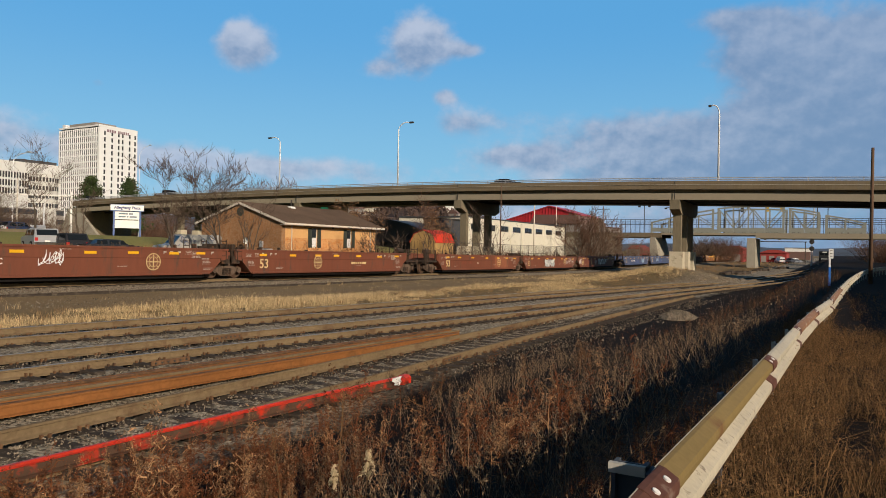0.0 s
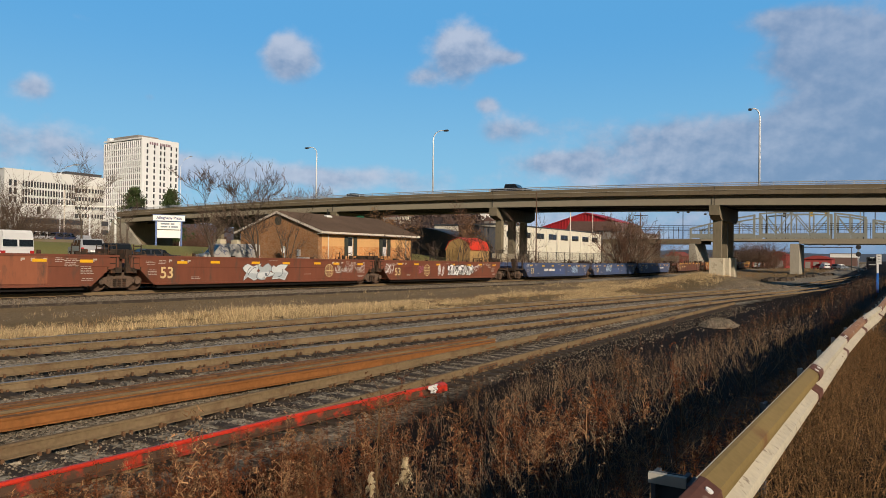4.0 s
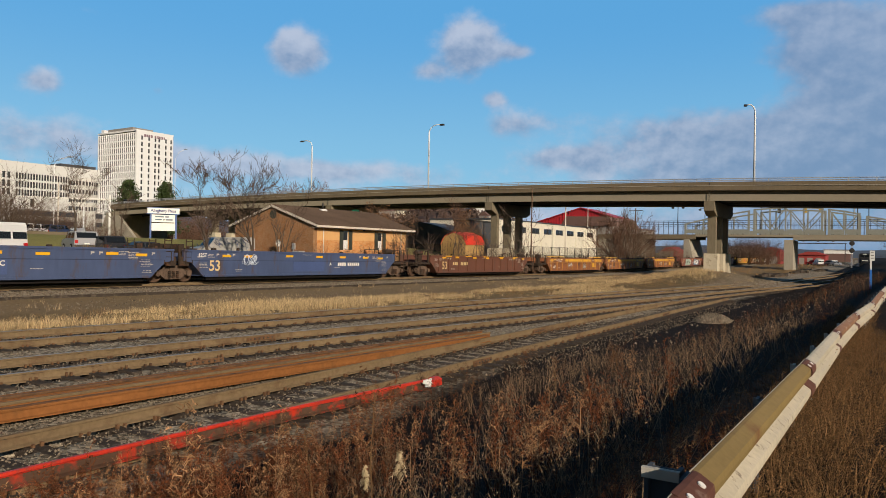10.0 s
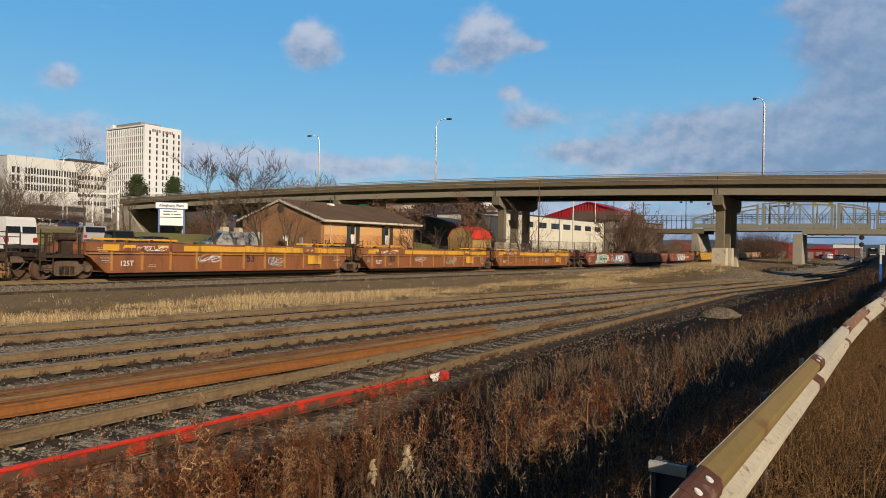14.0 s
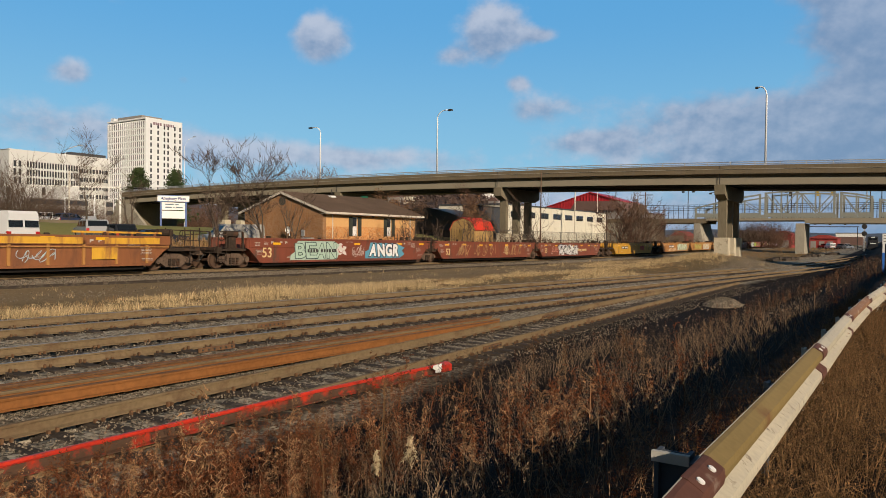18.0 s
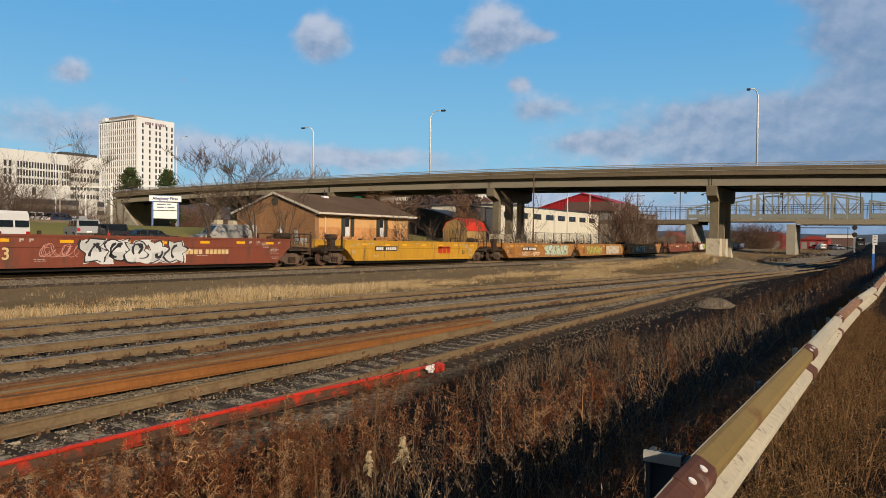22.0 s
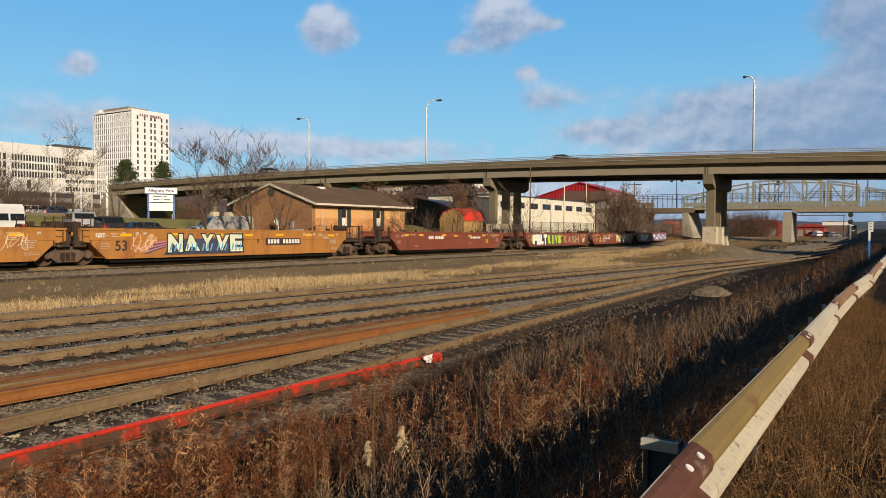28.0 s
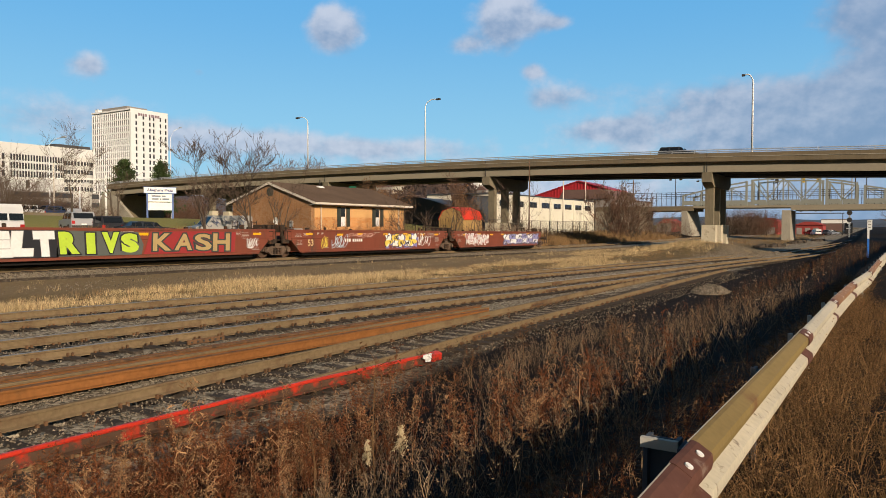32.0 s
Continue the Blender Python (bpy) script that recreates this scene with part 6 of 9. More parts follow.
def bush(x, y, h, w, seed, n=220, key="twig"):
    """A thicket of bare rods that fan out and fork."""
    rnd = random.Random(seed)
    o = thing("bare_bush", "tangled leafless brown bush", "bush", Matrix.Translation((x, y, ground_z(x, y) - 0.1)), group="bare bushes")
    a, b = Geo(), Geo()
    for k in range(n):
        px, py = rnd.gauss(0, w * 0.22), rnd.gauss(0, w * 0.22)
        out = Vector((px, py, 0)) * 0.35 / max(w * 0.22, 0.1) + Vector((rnd.gauss(0, 0.22), rnd.gauss(0, 0.22), 1.0))
        L = h * rnd.uniform(0.4, 1.0)
        v = out.normalized()
        pts = [Vector((px, py, 0))]
        for i in range(4):
            v = (v + Vector((rnd.gauss(0, 0.27), rnd.gauss(0, 0.27), rnd.gauss(0, 0.12)))).normalized()
            pts.append(pts[-1] + v * L / 4)
        (a if k < n // 6 else b).tube(pts, [0.035 * h / 8, 0.03 * h / 8, 0.022 * h / 8, 0.016 * h / 8, 0.008 * h / 8], 3, cap=False)
        for j in range(8):
            i = rnd.randint(1, 3)
            d = (v + Vector((rnd.gauss(0, 0.8), rnd.gauss(0, 0.8), rnd.gauss(0.2, 0.4)))).normalized()
            q = pts[i] + (pts[i + 1] - pts[i]) * rnd.random()
            b.tube([q, q + d * L * 0.16, q + d * L * 0.30 + Vector((0, 0, rnd.uniform(-0.1, 0.2)))], [0.014 * h / 8, 0.011 * h / 8, 0.006 * h / 8], 3, cap=False)
    part("stem", a, M["bark"], o)
    part("crown", b, M[key], o)


def conifer(x, y, h, w, seed):
    rnd = random.Random(seed)
    o = thing("pine_tree", "rounded dark green pine behind the bridge", "tree", Matrix.Translation((x, y, ground_z(x, y) - 0.2)), group="dark pines")
    part("trunk", Geo().tube([(0, 0, 0), (0, 0, h * 0.8)], [0.35, 0.08], 8), M["bark"], o)
    g = Geo()
    for k in range(130):                       # boughs of needle clumps, longer below, turned up at the ends
        f = rnd.random() ** 0.85
        a = rnd.uniform(0, 6.28)
        reach = w * (1.08 - 0.85 * f ** 1.4) * rnd.uniform(0.6, 1.1)
        z = h * (0.2 + 0.76 * f)
        for j in range(5):
            t = 0.25 + 0.75 * (j + rnd.random()) / 5
            c = Vector((reach * t * math.cos(a), reach * t * math.sin(a), z + 0.9 * t * t + rnd.gauss(0, 0.15)))
            for i in range(13):
                p = c + Vector((rnd.gauss(0, 0.38), rnd.gauss(0, 0.38), rnd.gauss(0, 0.24)))
                e = [Vector((rnd.gauss(0, 0.2), rnd.gauss(0, 0.2), rnd.gauss(0.05, 0.2))) for _ in range(3)]
                g.add([p + e[0], p + e[1], p + e[2]], [(0, 1, 2)])
    part("crown", g, M["needles"], o)


# two tall trees and saplings between the car park and the track
bare_tree(37.2, 45.0, 8.4, 3, 5, 3, 0.16, 1, thin=1.2, label="tall leafless tree beside the car park")
bare_tree(41.0, 43.6, 8.8, 8, 5, 3, 0.15, 2, thin=1.2, label="tall leafless tree in front of the house")
bare_tree(42.3, 42.4, 8.0, 5, 4, 2, 0.07, 3)
bare_tree(35.2, 43.0, 6.0, 15, 3, 2, 0.05, 2)
bare_tree(54.6, 38.2, 5.6, 21, 4, 2, 0.05, 3, label="leafless sapling by the house")
bare_tree(56.8, 37.6, 5.2, 22, 4, 2, 0.05, 2, label="leafless sapling by the house")
bare_tree(72.6, 34.9, 9.6, 23, 4, 2, 0.07, 4, lean=0.09, label="slender leafless tree before the bridge pier")
bare_tree(65.5, 39.0, 7.5, 24, 4, 3, 0.06, 2, key="twig_red", label="leafless tree with rusty leaves beside the shed")
bare_tree(74.5, 40.0, 5.0, 25, 3, 2, 0.05, 3)
bare_tree(59.5, 41.5, 3.6, 26, 3, 3, 0.03, 3)
for k_, (x_, y_, h_) in enumerate(((121.5, 39.6, 10.2), (124.5, 39.2, 11.2), (128.5, 38.2, 9.6), (134.0, 38.0, 7.4))):
    bare_tree(x_, y_, h_, 310 + k_, 4, 3, 0.13, 3, key="twig_pale" if k_ % 2 else "twig_red", lean=0.24, thin=2.0, label="many-stemmed leafless tree beside the track", group="trees beside the track")
bush(122.5, 38.8, 8.6, 6.0, 31, 90, "twig_red")
bush(127.5, 37.8, 7.6, 6.5, 32, 90, "twig_pale")
bush(137.0, 37.0, 4.6, 7.0, 33, 60, "twig_red")
bush(148.0, 38.5, 6.2, 9.0, 34, 80, "twig_pale")
bush(161.0, 40.0, 6.0, 9.0, 36, 70, "twig_pale")
bush(166.5, 36.2, 3.0, 5.0, 37, 50, "twig_red")
bush(203.0, 44.5, 4.6, 7.0, 38, 110, "twig_pale")
bush(206.0, 37.5, 5.0, 9.0, 39, 140, "twig_pale")
bush(113.0, 41.5, 3.4, 4.0, 35, 50, "twig_red")
for k_, (x_, y_, h_) in enumerate(((50.0, 41.2, 1.9), (52.5, 41.0, 1.7), (56.0, 40.8, 2.2), (60.5, 41.0, 2.0), (63.5, 40.2, 2.2), (68.0, 38.5, 2.2), (46.2, 41.5, 2.0), (78.5, 38.5, 2.8), (84.0, 38.0, 2.6))):
    bush(x_, y_, h_, 2.6, 40 + k_, 60, "twig_red" if k_ % 2 else "twig")
bush(238.0, 34.0, 9.0, 14.0, 55, 220, "twig_red")
bush(215.0, 33.5, 8.0, 12.0, 56, 220)
bush(262.0, 36.0, 9.0, 14.0, 57, 220)
bush(245.0, -14.0, 11.0, 12.0, 58, 240, "twig_red")
bush(205.0, -12.5, 9.0, 10.0, 59, 220, "twig_red")


def leafy_scrub(x, y, h, w, seed):
    """A small tree that keeps its dead brown leaves."""
    rnd = random.Random(seed)
    o = thing("dry_leaf_tree", "small tree with clinging dead brown leaves", "tree", Matrix.Translation((x, y, ground_z(x, y) - 0.1)), group="trees with dead leaves")
    a, b, lf = Geo(), Geo(), Geo()
    for s in range(3):
        branches(a, b, Vector((rnd.gauss(0, 0.3), rnd.gauss(0, 0.3), 0)), Vector((rnd.gauss(0, 0.25), rnd.gauss(0, 0.25), 1)).normalized(), h * 0.5, 0.07, 3, rnd, 3)
    tips = [Vector(v) for v in b.v[::5]]
    for k in range(2600):
        c = rnd.choice(tips) + Vector((rnd.gauss(0, 0.22), rnd.gauss(0, 0.22), rnd.gauss(0, 0.18)))
        if c.z < h * 0.35:
            continue
        lf.add([c + Vector((rnd.gauss(0, 0.07), rnd.gauss(0, 0.07), rnd.gauss(0, 0.07))) for _ in range(3)], [(0, 1, 2)])
    part("trunk", a, M["bark"], o)
    part("twigs", b, M["twig_red"], o)
    part("crown", lf, M["dead_leaf"], o, "dead brown leaves", kind="stuff")


M["dead_leaf"] = mat("dead_brown_leaves", (0.20, 0.115, 0.06), 0.95, 0, 0.6, 3, 0.5, island=1.5)
leafy_scrub(68.5, 49.3, 7.6, 5, 401)
leafy_scrub(66.0, 50.5, 7.0, 5, 402)
leafy_scrub(77.0, 46.2, 7.0, 5, 403)
for k_, (x_, y_, h_) in enumerate(((64.6, 38.6, 6.0), (66.8, 37.4, 6.8), (68.4, 37.0, 6.4), (71.0, 36.6, 6.0), (78.0, 37.0, 4.6), (81.0, 37.5, 4.4))):
    bare_tree(x_, y_, h_, 410 + k_, 3, 2, 0.06, 2, key="twig_pale", label="pale-stemmed leafless sapling by the fence", lean=0.1)
for k_, (x_, y_, h_) in enumerate(((66.5, 39.4, 1.9), (70.5, 38.8, 2.0), (73.0, 38.4, 2.2), (75.5, 38.7, 2.0), (81.5, 38.4, 2.3), (87.0, 38.8, 2.4), (92.0, 39.2, 2.2), (98.0, 39.0, 2.4))):
    bush(x_, y_, h_, 2.8, 430 + k_, 60, "twig_red" if k_ % 2 else "twig_pale")
bush(226.0, 30.5, 8.0, 12.0, 441, 240, "twig_red")
bush(248.0, 33.0, 9.5, 13.0, 442, 240, "twig")
# left side, towards the hospital
bare_tree(50.5, 86.0, 9.5, 61, 5, 3, 0.2, 1, label="leafless street tree by the road junction")
bare_tree(55.0, 84.0, 7.5, 62, 4, 3, 0.16, 2)
bush(46.0, 95.0, 8.0, 9.0, 63, 130)
bush(51.5, 99.0, 6.0, 8.0, 64, 90)
bush(62.0, 104.0, 5.0, 6.0, 65, 90)
bush(41.5, 88.0, 8.5, 8.0, 66, 150)
bush(57.0, 101.0, 5.5, 7.0, 67, 90, "twig_red")
bush(66.0, 122.0, 5.5, 9.0, 68, 90, "twig_red")
bush(74.0, 128.0, 5.5, 9.0, 69, 90)
bush(58.0, 124.0, 6.0, 9.0, 70, 90, "twig_pale")
bush(82.0, 130.0, 5.0, 8.0, 73, 80, "twig_red")
conifer(122.6, 183.0, 20.0, 6.8, 71)
conifer(131.4, 178.0, 20.2, 6.0, 72)
for k_, (x_, y_) in enumerate(((150, 196), (165, 204), (140, 190))):
    bush(x_, y_, (13.0, 15.0, 13.0)[k_], 12.0, 80 + k_, 230, "twig_red")
bare_tree(138.0, 143.0, 21.0, 91, 5, 3, 0.22, 2, key="twig_red", thin=3.0, label="reddish leafless tree beyond the bridge end")
bare_tree(147.0, 141.0, 22.0, 92, 5, 3, 0.22, 2, key="twig_red", thin=3.0, label="reddish leafless tree beyond the bridge end")
bare_tree(156.0, 140.0, 18.0, 93, 5, 3, 0.2, 2, key="twig_red", thin=3.0, label="reddish leafless tree beyond the bridge end")

# ---- car park ----
pk = Geo()
xs_, ys_ = [8 + 3.2 * k for k in range(12)], [48 + 1.1 * k for k in range(10)]
pk.add([(x, y, ground_z(x, y) + 0.07) for x in xs_ for y in ys_], [(i * 10 + j, (i + 1) * 10 + j, (i + 1) * 10 + j + 1, i * 10 + j + 1) for i in range(11) for j in range(9)])
thing("car_park", "grey asphalt car park behind the track", "car park", kind="structure", data=pk.mesh("car_park", M["asphalt"]))
rd = Geo()
xs_, ys_ = [-20 + 8 * k for k in range(12)], [88 + 3 * k for k in range(5)]
rd.add([(x, y, ground_z(x, y) + 0.06) for x in xs_ for y in ys_], [(i * 5 + j, (i + 1) * 5 + j, (i + 1) * 5 + j + 1, i * 5 + j + 1) for i in range(11) for j in range(4)])
thing("side_road", "pale asphalt road beyond the car park", "road", kind="structure", data=rd.mesh("side_road", mat("pale_asphalt", (0.27, 0.26, 0.25), 0.9, 0, 0.15, 6, 0.3)))
# low wall along the car park
lw = thing("low_wall", "low pale concrete wall along the grass", "wall", kind="structure")
for k_ in range(4):
    x = 20 + 6 * k_
    part("wall_panel", Geo().box(x, x + 5.95, 76.0, 76.4, ground_z(x + 3, 76) - 0.3, ground_z(x + 3, 76) + 0.45), M["concrete_dark"], lw)


# ---- parked vehicles ----
M["tyre"] = mat("black_tyre", (0.02, 0.02, 0.02), 0.9, 0, 0.2)
M["rim"] = mat("alloy_rim", (0.45, 0.45, 0.46), 0.35, 0.7, 0.1)
M["car_glass"] = mat("car_glass", (0.012, 0.015, 0.018), 0.05, 0, 0.05)
M["tail"] = mat("red_tail_lamp", (0.4, 0.01, 0.01), 0.3, 0, 0.05)
M["lamp_clear"] = mat("clear_headlamp", (0.6, 0.6, 0.6), 0.15, 0.2, 0.05)
PROFILES = {
    "van": ([(-2.7, 0.4), (2.75, 0.4), (2.8, 0.75), (2.65, 1.05), (1.75, 1.18), (1.05, 1.95), (0.9, 2.02), (-2.6, 2.05), (-2.72, 1.9)], (-2.5, 1.5, 1.22, 1.78), 5.4),
    "suv": ([(-2.3, 0.4), (2.3, 0.4), (2.35, 0.75), (2.2, 1.0), (1.05, 1.1), (0.35, 1.68), (-1.95, 1.72), (-2.25, 1.15)], (-2.0, 0.95, 1.14, 1.6), 4.6),
    "sedan": ([(-2.35, 0.35), (2.35, 0.35), (2.4, 0.65), (2.2, 0.88), (1.05, 0.97), (0.25, 1.42), (-0.95, 1.45), (-1.75, 1.05), (-2.35, 1.0)], (-1.55, 0.85, 1.02, 1.36), 4.7),
    "pickup": ([(-2.8, 0.5), (2.75, 0.5), (2.8, 0.9), (2.65, 1.12), (1.55, 1.2), (0.9, 1.82), (-0.55, 1.85), (-0.7, 1.2), (-2.8, 1.18)], (-0.5, 1.35, 1.24, 1.72), 5.5),
}


def vehicle(kind, label, colour, at, rough=0.45, group="parked vehicles", glazed=True):
    prof, (g0, g1, gz0, gz1), L = PROFILES[kind]
    o = thing(kind if kind != "suv" else "suv_car", label, {"van": "van", "suv": "car", "sedan": "car", "pickup": "pickup truck"}[kind], at, group=group)
    body = mat(kind + "_paint", colour, rough, 0.1, 0.05, 2, 0.4)
    W = 0.95
    g = Geo()
    inset = lambda z: 0.0 if z < 1.02 else 0.10 * (z - 1.02) / 0.6
    k = len(prof)
    vs = [(x, -W + inset(z), z) for x, z in prof] + [(x, W - inset(z), z) for x, z in prof]
    g.add(vs, [tuple(range(k)), tuple(range(2 * k - 1, k - 1, -1))] + [(i, k + i, k + (i + 1) % k, (i + 1) % k) for i in range(k)])
    part("body", g, body, o)
    for s in ((-1, 1) if glazed else ()):
        for a, b in ((g0, g0 + (g1 - g0) * 0.36), (g0 + (g1 - g0) * 0.40, g0 + (g1 - g0) * 0.74), (g0 + (g1 - g0) * 0.78, g1)):
            top_in = 0.55 if b == g1 else 0.05
            yb, yt = s * (W - inset(gz0) + 0.006), s * (W - inset(gz1) + 0.006)
            q = Geo().add([(a, yb, gz0), (b, yb, gz0), (b - top_in * (b - a), yt, gz1), (a + 0.05, yt, gz1)], [(0, 1, 2, 3)])
            part("side_window", q, M["car_glass"], o)
    a, b = [(p, q) for p, q in zip(prof, prof[1:]) if p[1] > 0.9 and q[1] - p[1] > 0.3 and p[0] > 0][0]
    lerp = lambda f: (a[0] + (b[0] - a[0]) * f, a[1] + (b[1] - a[1]) * f)
    p0, p1 = lerp(0.12), lerp(0.9)
    nx = 0.012
    part("windscreen", Geo().add([(p0[0] + nx, -0.8, p0[1] + nx), (p0[0] + nx, 0.8, p0[1] + nx), (p1[0] + nx, 0.72, p1[1] + nx), (p1[0] + nx, -0.72, p1[1] + nx)], [(0, 1, 2, 3)]), M["car_glass"], o)
    rx = min(p[0] for p in prof) - 0.012
    if kind in ("van", "suv"):
        x0, x1 = (-2.715, -2.66) if kind == "van" else (-2.26, -2.02)
        z0_, z1_ = (1.2, 1.8) if kind == "van" else (1.18, 1.62)
        for y0, y1 in (((-0.82, -0.05), (0.05, 0.82)) if kind == "van" else ((-0.75, 0.75),)):
            part("rear_window", Geo().add([(x0 - 0.03, y0, z0_), (x0 - 0.03, y1, z0_), (x1 - 0.035, y1, z1_), (x1 - 0.035, y0, z1_)], [(0, 1, 2, 3)]), M["car_glass"], o)
    for s in (-1, 1):
        part("tail_lamp", Geo().box(rx + 0.02, rx + 0.1, s * 0.78 - 0.12, s * 0.78 + 0.12, 0.72, 0.98), M["tail"], o)
        hx = max(p[0] for p in prof)
        part("headlamp", Geo().box(hx - 0.22, hx - 0.03, s * 0.72 - 0.16, s * 0.72 + 0.16, 0.66, 0.82, bev=0.02), M["lamp_clear"], o)
    part("bumper", Geo().box(rx - 0.04, rx + 0.14, -0.93, 0.93, 0.42, 0.6, bev=0.03), M["steel_dark"], o)
    part("bumper", Geo().box(hx - 0.12, hx + 0.05, -0.93, 0.93, 0.42, 0.6, bev=0.03), M["steel_dark"], o)
    part("number_plate", Geo().box(rx - 0.06, rx - 0.045, -0.2, 0.2, 0.62, 0.74), M["white_paint"], o)
    for x in (-L * 0.29, L * 0.30):
        for s in (-1, 1):
            w = part("wheel", Geo().disc(x, s * 0.9 - 0.11, 0.34, 0.34, "y", 0.22, 18), M["tyre"], o)
            part("rim", Geo().disc(x, s * 0.9 + s * 0.115 - 0.01, 0.34, 0.2, "y", 0.02, 12), M["rim"], w)
    return o


def parked(kind, label, colour, x, y, turn, glazed=True):
    return vehicle(kind, label, colour, Matrix.Translation((x, y, ground_z(x, y) + 0.08)) @ Matrix.Rotation(radians(turn), 4, "Z"), glazed=glazed)


parked("van", "white van parked behind the track", (0.78, 0.78, 0.77), 18.5, 40.7, 98, glazed=False)
parked("suv", "silver car parked beside darker cars", (0.30, 0.31, 0.33), 34.4, 58.0, 72)
parked("suv", "dark grey car parked between other cars", (0.018, 0.02, 0.026), 35.3, 56.0, 82)
parked("sedan", "dark blue saloon parked at the grass edge", (0.010, 0.013, 0.022), 37.1, 52.4, -14)
parked("suv", "white car parked beyond the car park", (0.75, 0.75, 0.75), 49.5, 94.0, 12)
parked("suv", "dark blue car parked beyond the car park", (0.03, 0.05, 0.12), 53.0, 94.6, 14)
parked("sedan", "grey car parked beyond the car park", (0.62, 0.62, 0.62), 56.2, 95.4, 60)
parked("sedan", "dark red car parked under bare trees", (0.2, 0.03, 0.03), 20.0, 78.0, 15)
gv = parked("van", "grey van covered in blue scribbles, beside the house", (0.40, 0.385, 0.35), 41.7, 48.6, 168, glazed=False)
g = Geo()
rnd = random.Random(91)
for k_ in range(18):
    cx, cz = rnd.uniform(-2.4, 1.6), rnd.uniform(0.8, 1.8)
    a_ = rnd.uniform(0, 6.28)
    ribbon(g, [(cx + 0.3 * math.cos(a_ + 0.5 * j), cz + 0.22 * math.sin(a_ + 0.7 * j)) for j in range(7)], 0.03, -0.98 - 0.001 * k_)
    ribbon(g, [(cx + 0.3 * math.cos(a_ + 0.5 * j), cz + 0.22 * math.sin(a_ + 0.7 * j)) for j in range(7)], 0.03, 0.98 + 0.001 * k_)
part("scribble", g, mat("blue_scribble", (0.09, 0.11, 0.19), 0.6), gv, "blue sprayed scribbles", kind="stuff")


# ---- sign, traffic mast, street lamps ----
def plaza_sign():
    x, y0, y1 = 49.0, 65.6, 67.8
    z = ground_z(x, 66.7)
    blue = mat("blue_sign_post", (0.06, 0.12, 0.32), 0.5, 0, 0.08)
    o = thing("plaza_sign", "white sign boards between two blue posts", "sign", Matrix.Translation((x, 66.7, z)) @ Matrix.Rotation(radians(-35), 4, "Z"))
    W = 1.3
    for s in (-1, 1):
        part("post", Geo().box(s * W - 0.09, s * W + 0.09, -0.09, 0.09, -0.3, 2.7 - 0.003), blue, o)
    hb = part("header_board", Geo().box(-W - 0.35, W + 0.35, -0.14, 0.14, 2.75, 3.35, bev=0.02), M["white_paint"], o)
    part("header_frame", Geo().box(-W - 0.4, W + 0.4, -0.12, 0.12, 2.69, 2.747).box(-W - 0.4, W + 0.4, -0.12, 0.12, 3.353, 3.41), blue, o)
    tx = text_mesh("Allegheny Plaza", 0.42, mat("navy_letters", (0.03, 0.04, 0.16), 0.5), 0.012)
    part("lettering", tx, None, o, "navy lettering", Matrix.Translation((0, -0.148, 3.04)) @ UP)
    b1 = part("board", Geo().box(-W + 0.1, W - 0.1, -0.1, 0.1, 1.8, 2.62), M["white_paint"], o)
    g = Geo()
    for r, ws in enumerate(((0.9, 0.4), (0.7, 0.15, 0.7))):
        u = -0.85
        for w in ws:
            g.box(u, u + w, -0.108, -0.1005, 2.32 - 0.32 * r, 2.47 - 0.32 * r)
            u += w + 0.12
    part("lettering_bars", g, mat("grey_blue_letters", (0.12, 0.16, 0.2), 0.5), b1)
    part("board", Geo().box(-W + 0.1, W - 0.1, -0.1, 0.1, 0.85, 1.7), M["white_paint"], o)
    for s in (-1, 1):
        part("brace", Geo().box(s * W - 0.05, s * W + 0.05, -0.05, 0.05, 0.5, 0.7), blue, o)


plaza_sign()


def traffic_mast():
    x, y = 66.6, 104.2
    z = ground_z(x, y)
    o = thing("traffic_mast", "pale steel traffic signal mast with a long arm", "traffic light", Matrix.Translation((x, y, z)))
    part("pole", Geo().tube([(0, 0, -0.3), (0, 0, 10.4 - z)], [0.2, 0.15], 8), M["white_paint"], o, smooth=True)
    part("arm", Geo().tube([(0, 0, 9.7 - z), (-6, 9.5, 9.9 - z), (-12, 19, 10.0 - z)], [0.15, 0.12, 0.09], 8), M["white_paint"], o, smooth=True)
    for f in (0.55, 0.8):
        p = Vector((-12 * f, 19 * f, 9.0 - z))
        part("signal_head", Geo().box(p.x - 0.2, p.x + 0.2, p.y - 0.2, p.y + 0.2, p.z - 0.6, p.z + 0.6, bev=0.04), M["steel_dark"], o)
    part("plate", Geo().box(-10.4, -10.3, 15.4, 17.6, 8.4 - z + 1.6, 9.9 - z + 1.4), M["grey_wall"], o, "grey back of a road sign")


traffic_mast()


def small_lamp(x, y, top, arm, label="slim grey street lamp", key="alu"):
    z = ground_z(x, y)
    o = thing("street_lamp", label, "street lamp", Matrix.Translation((x, y, z)), group="street lamps by the hospital")
    h = top - z
    part("pole", Geo().tube([(0, 0, -0.2), (0, 0, h * 0.9), (arm * 0.2, -arm * 0.3, h * 0.97), (arm * 0.55, -arm * 0.83, h)], [0.12, 0.08, 0.06, 0.05], 6), M[key], o)
    part("lamp_head", Geo().box(arm * 0.55 - 0.3, arm * 0.55 + 0.3, -arm * 0.83 - 0.3, -arm * 0.83 + 0.3, h - 0.1, h + 0.08), M["galv"], o)


small_lamp(133, 176, 31, 3.0)
small_lamp(126, 183, 26, -2.6)
small_lamp(62, 112, 16.5, 2.4)
small_lamp(58.0, 97.0, 8.6, 0.8)
small_lamp(49, 118, 19, 3)
pole(56.8, 101.5, 11.5, 0.12, "pale pole near the road junction", key="trim")
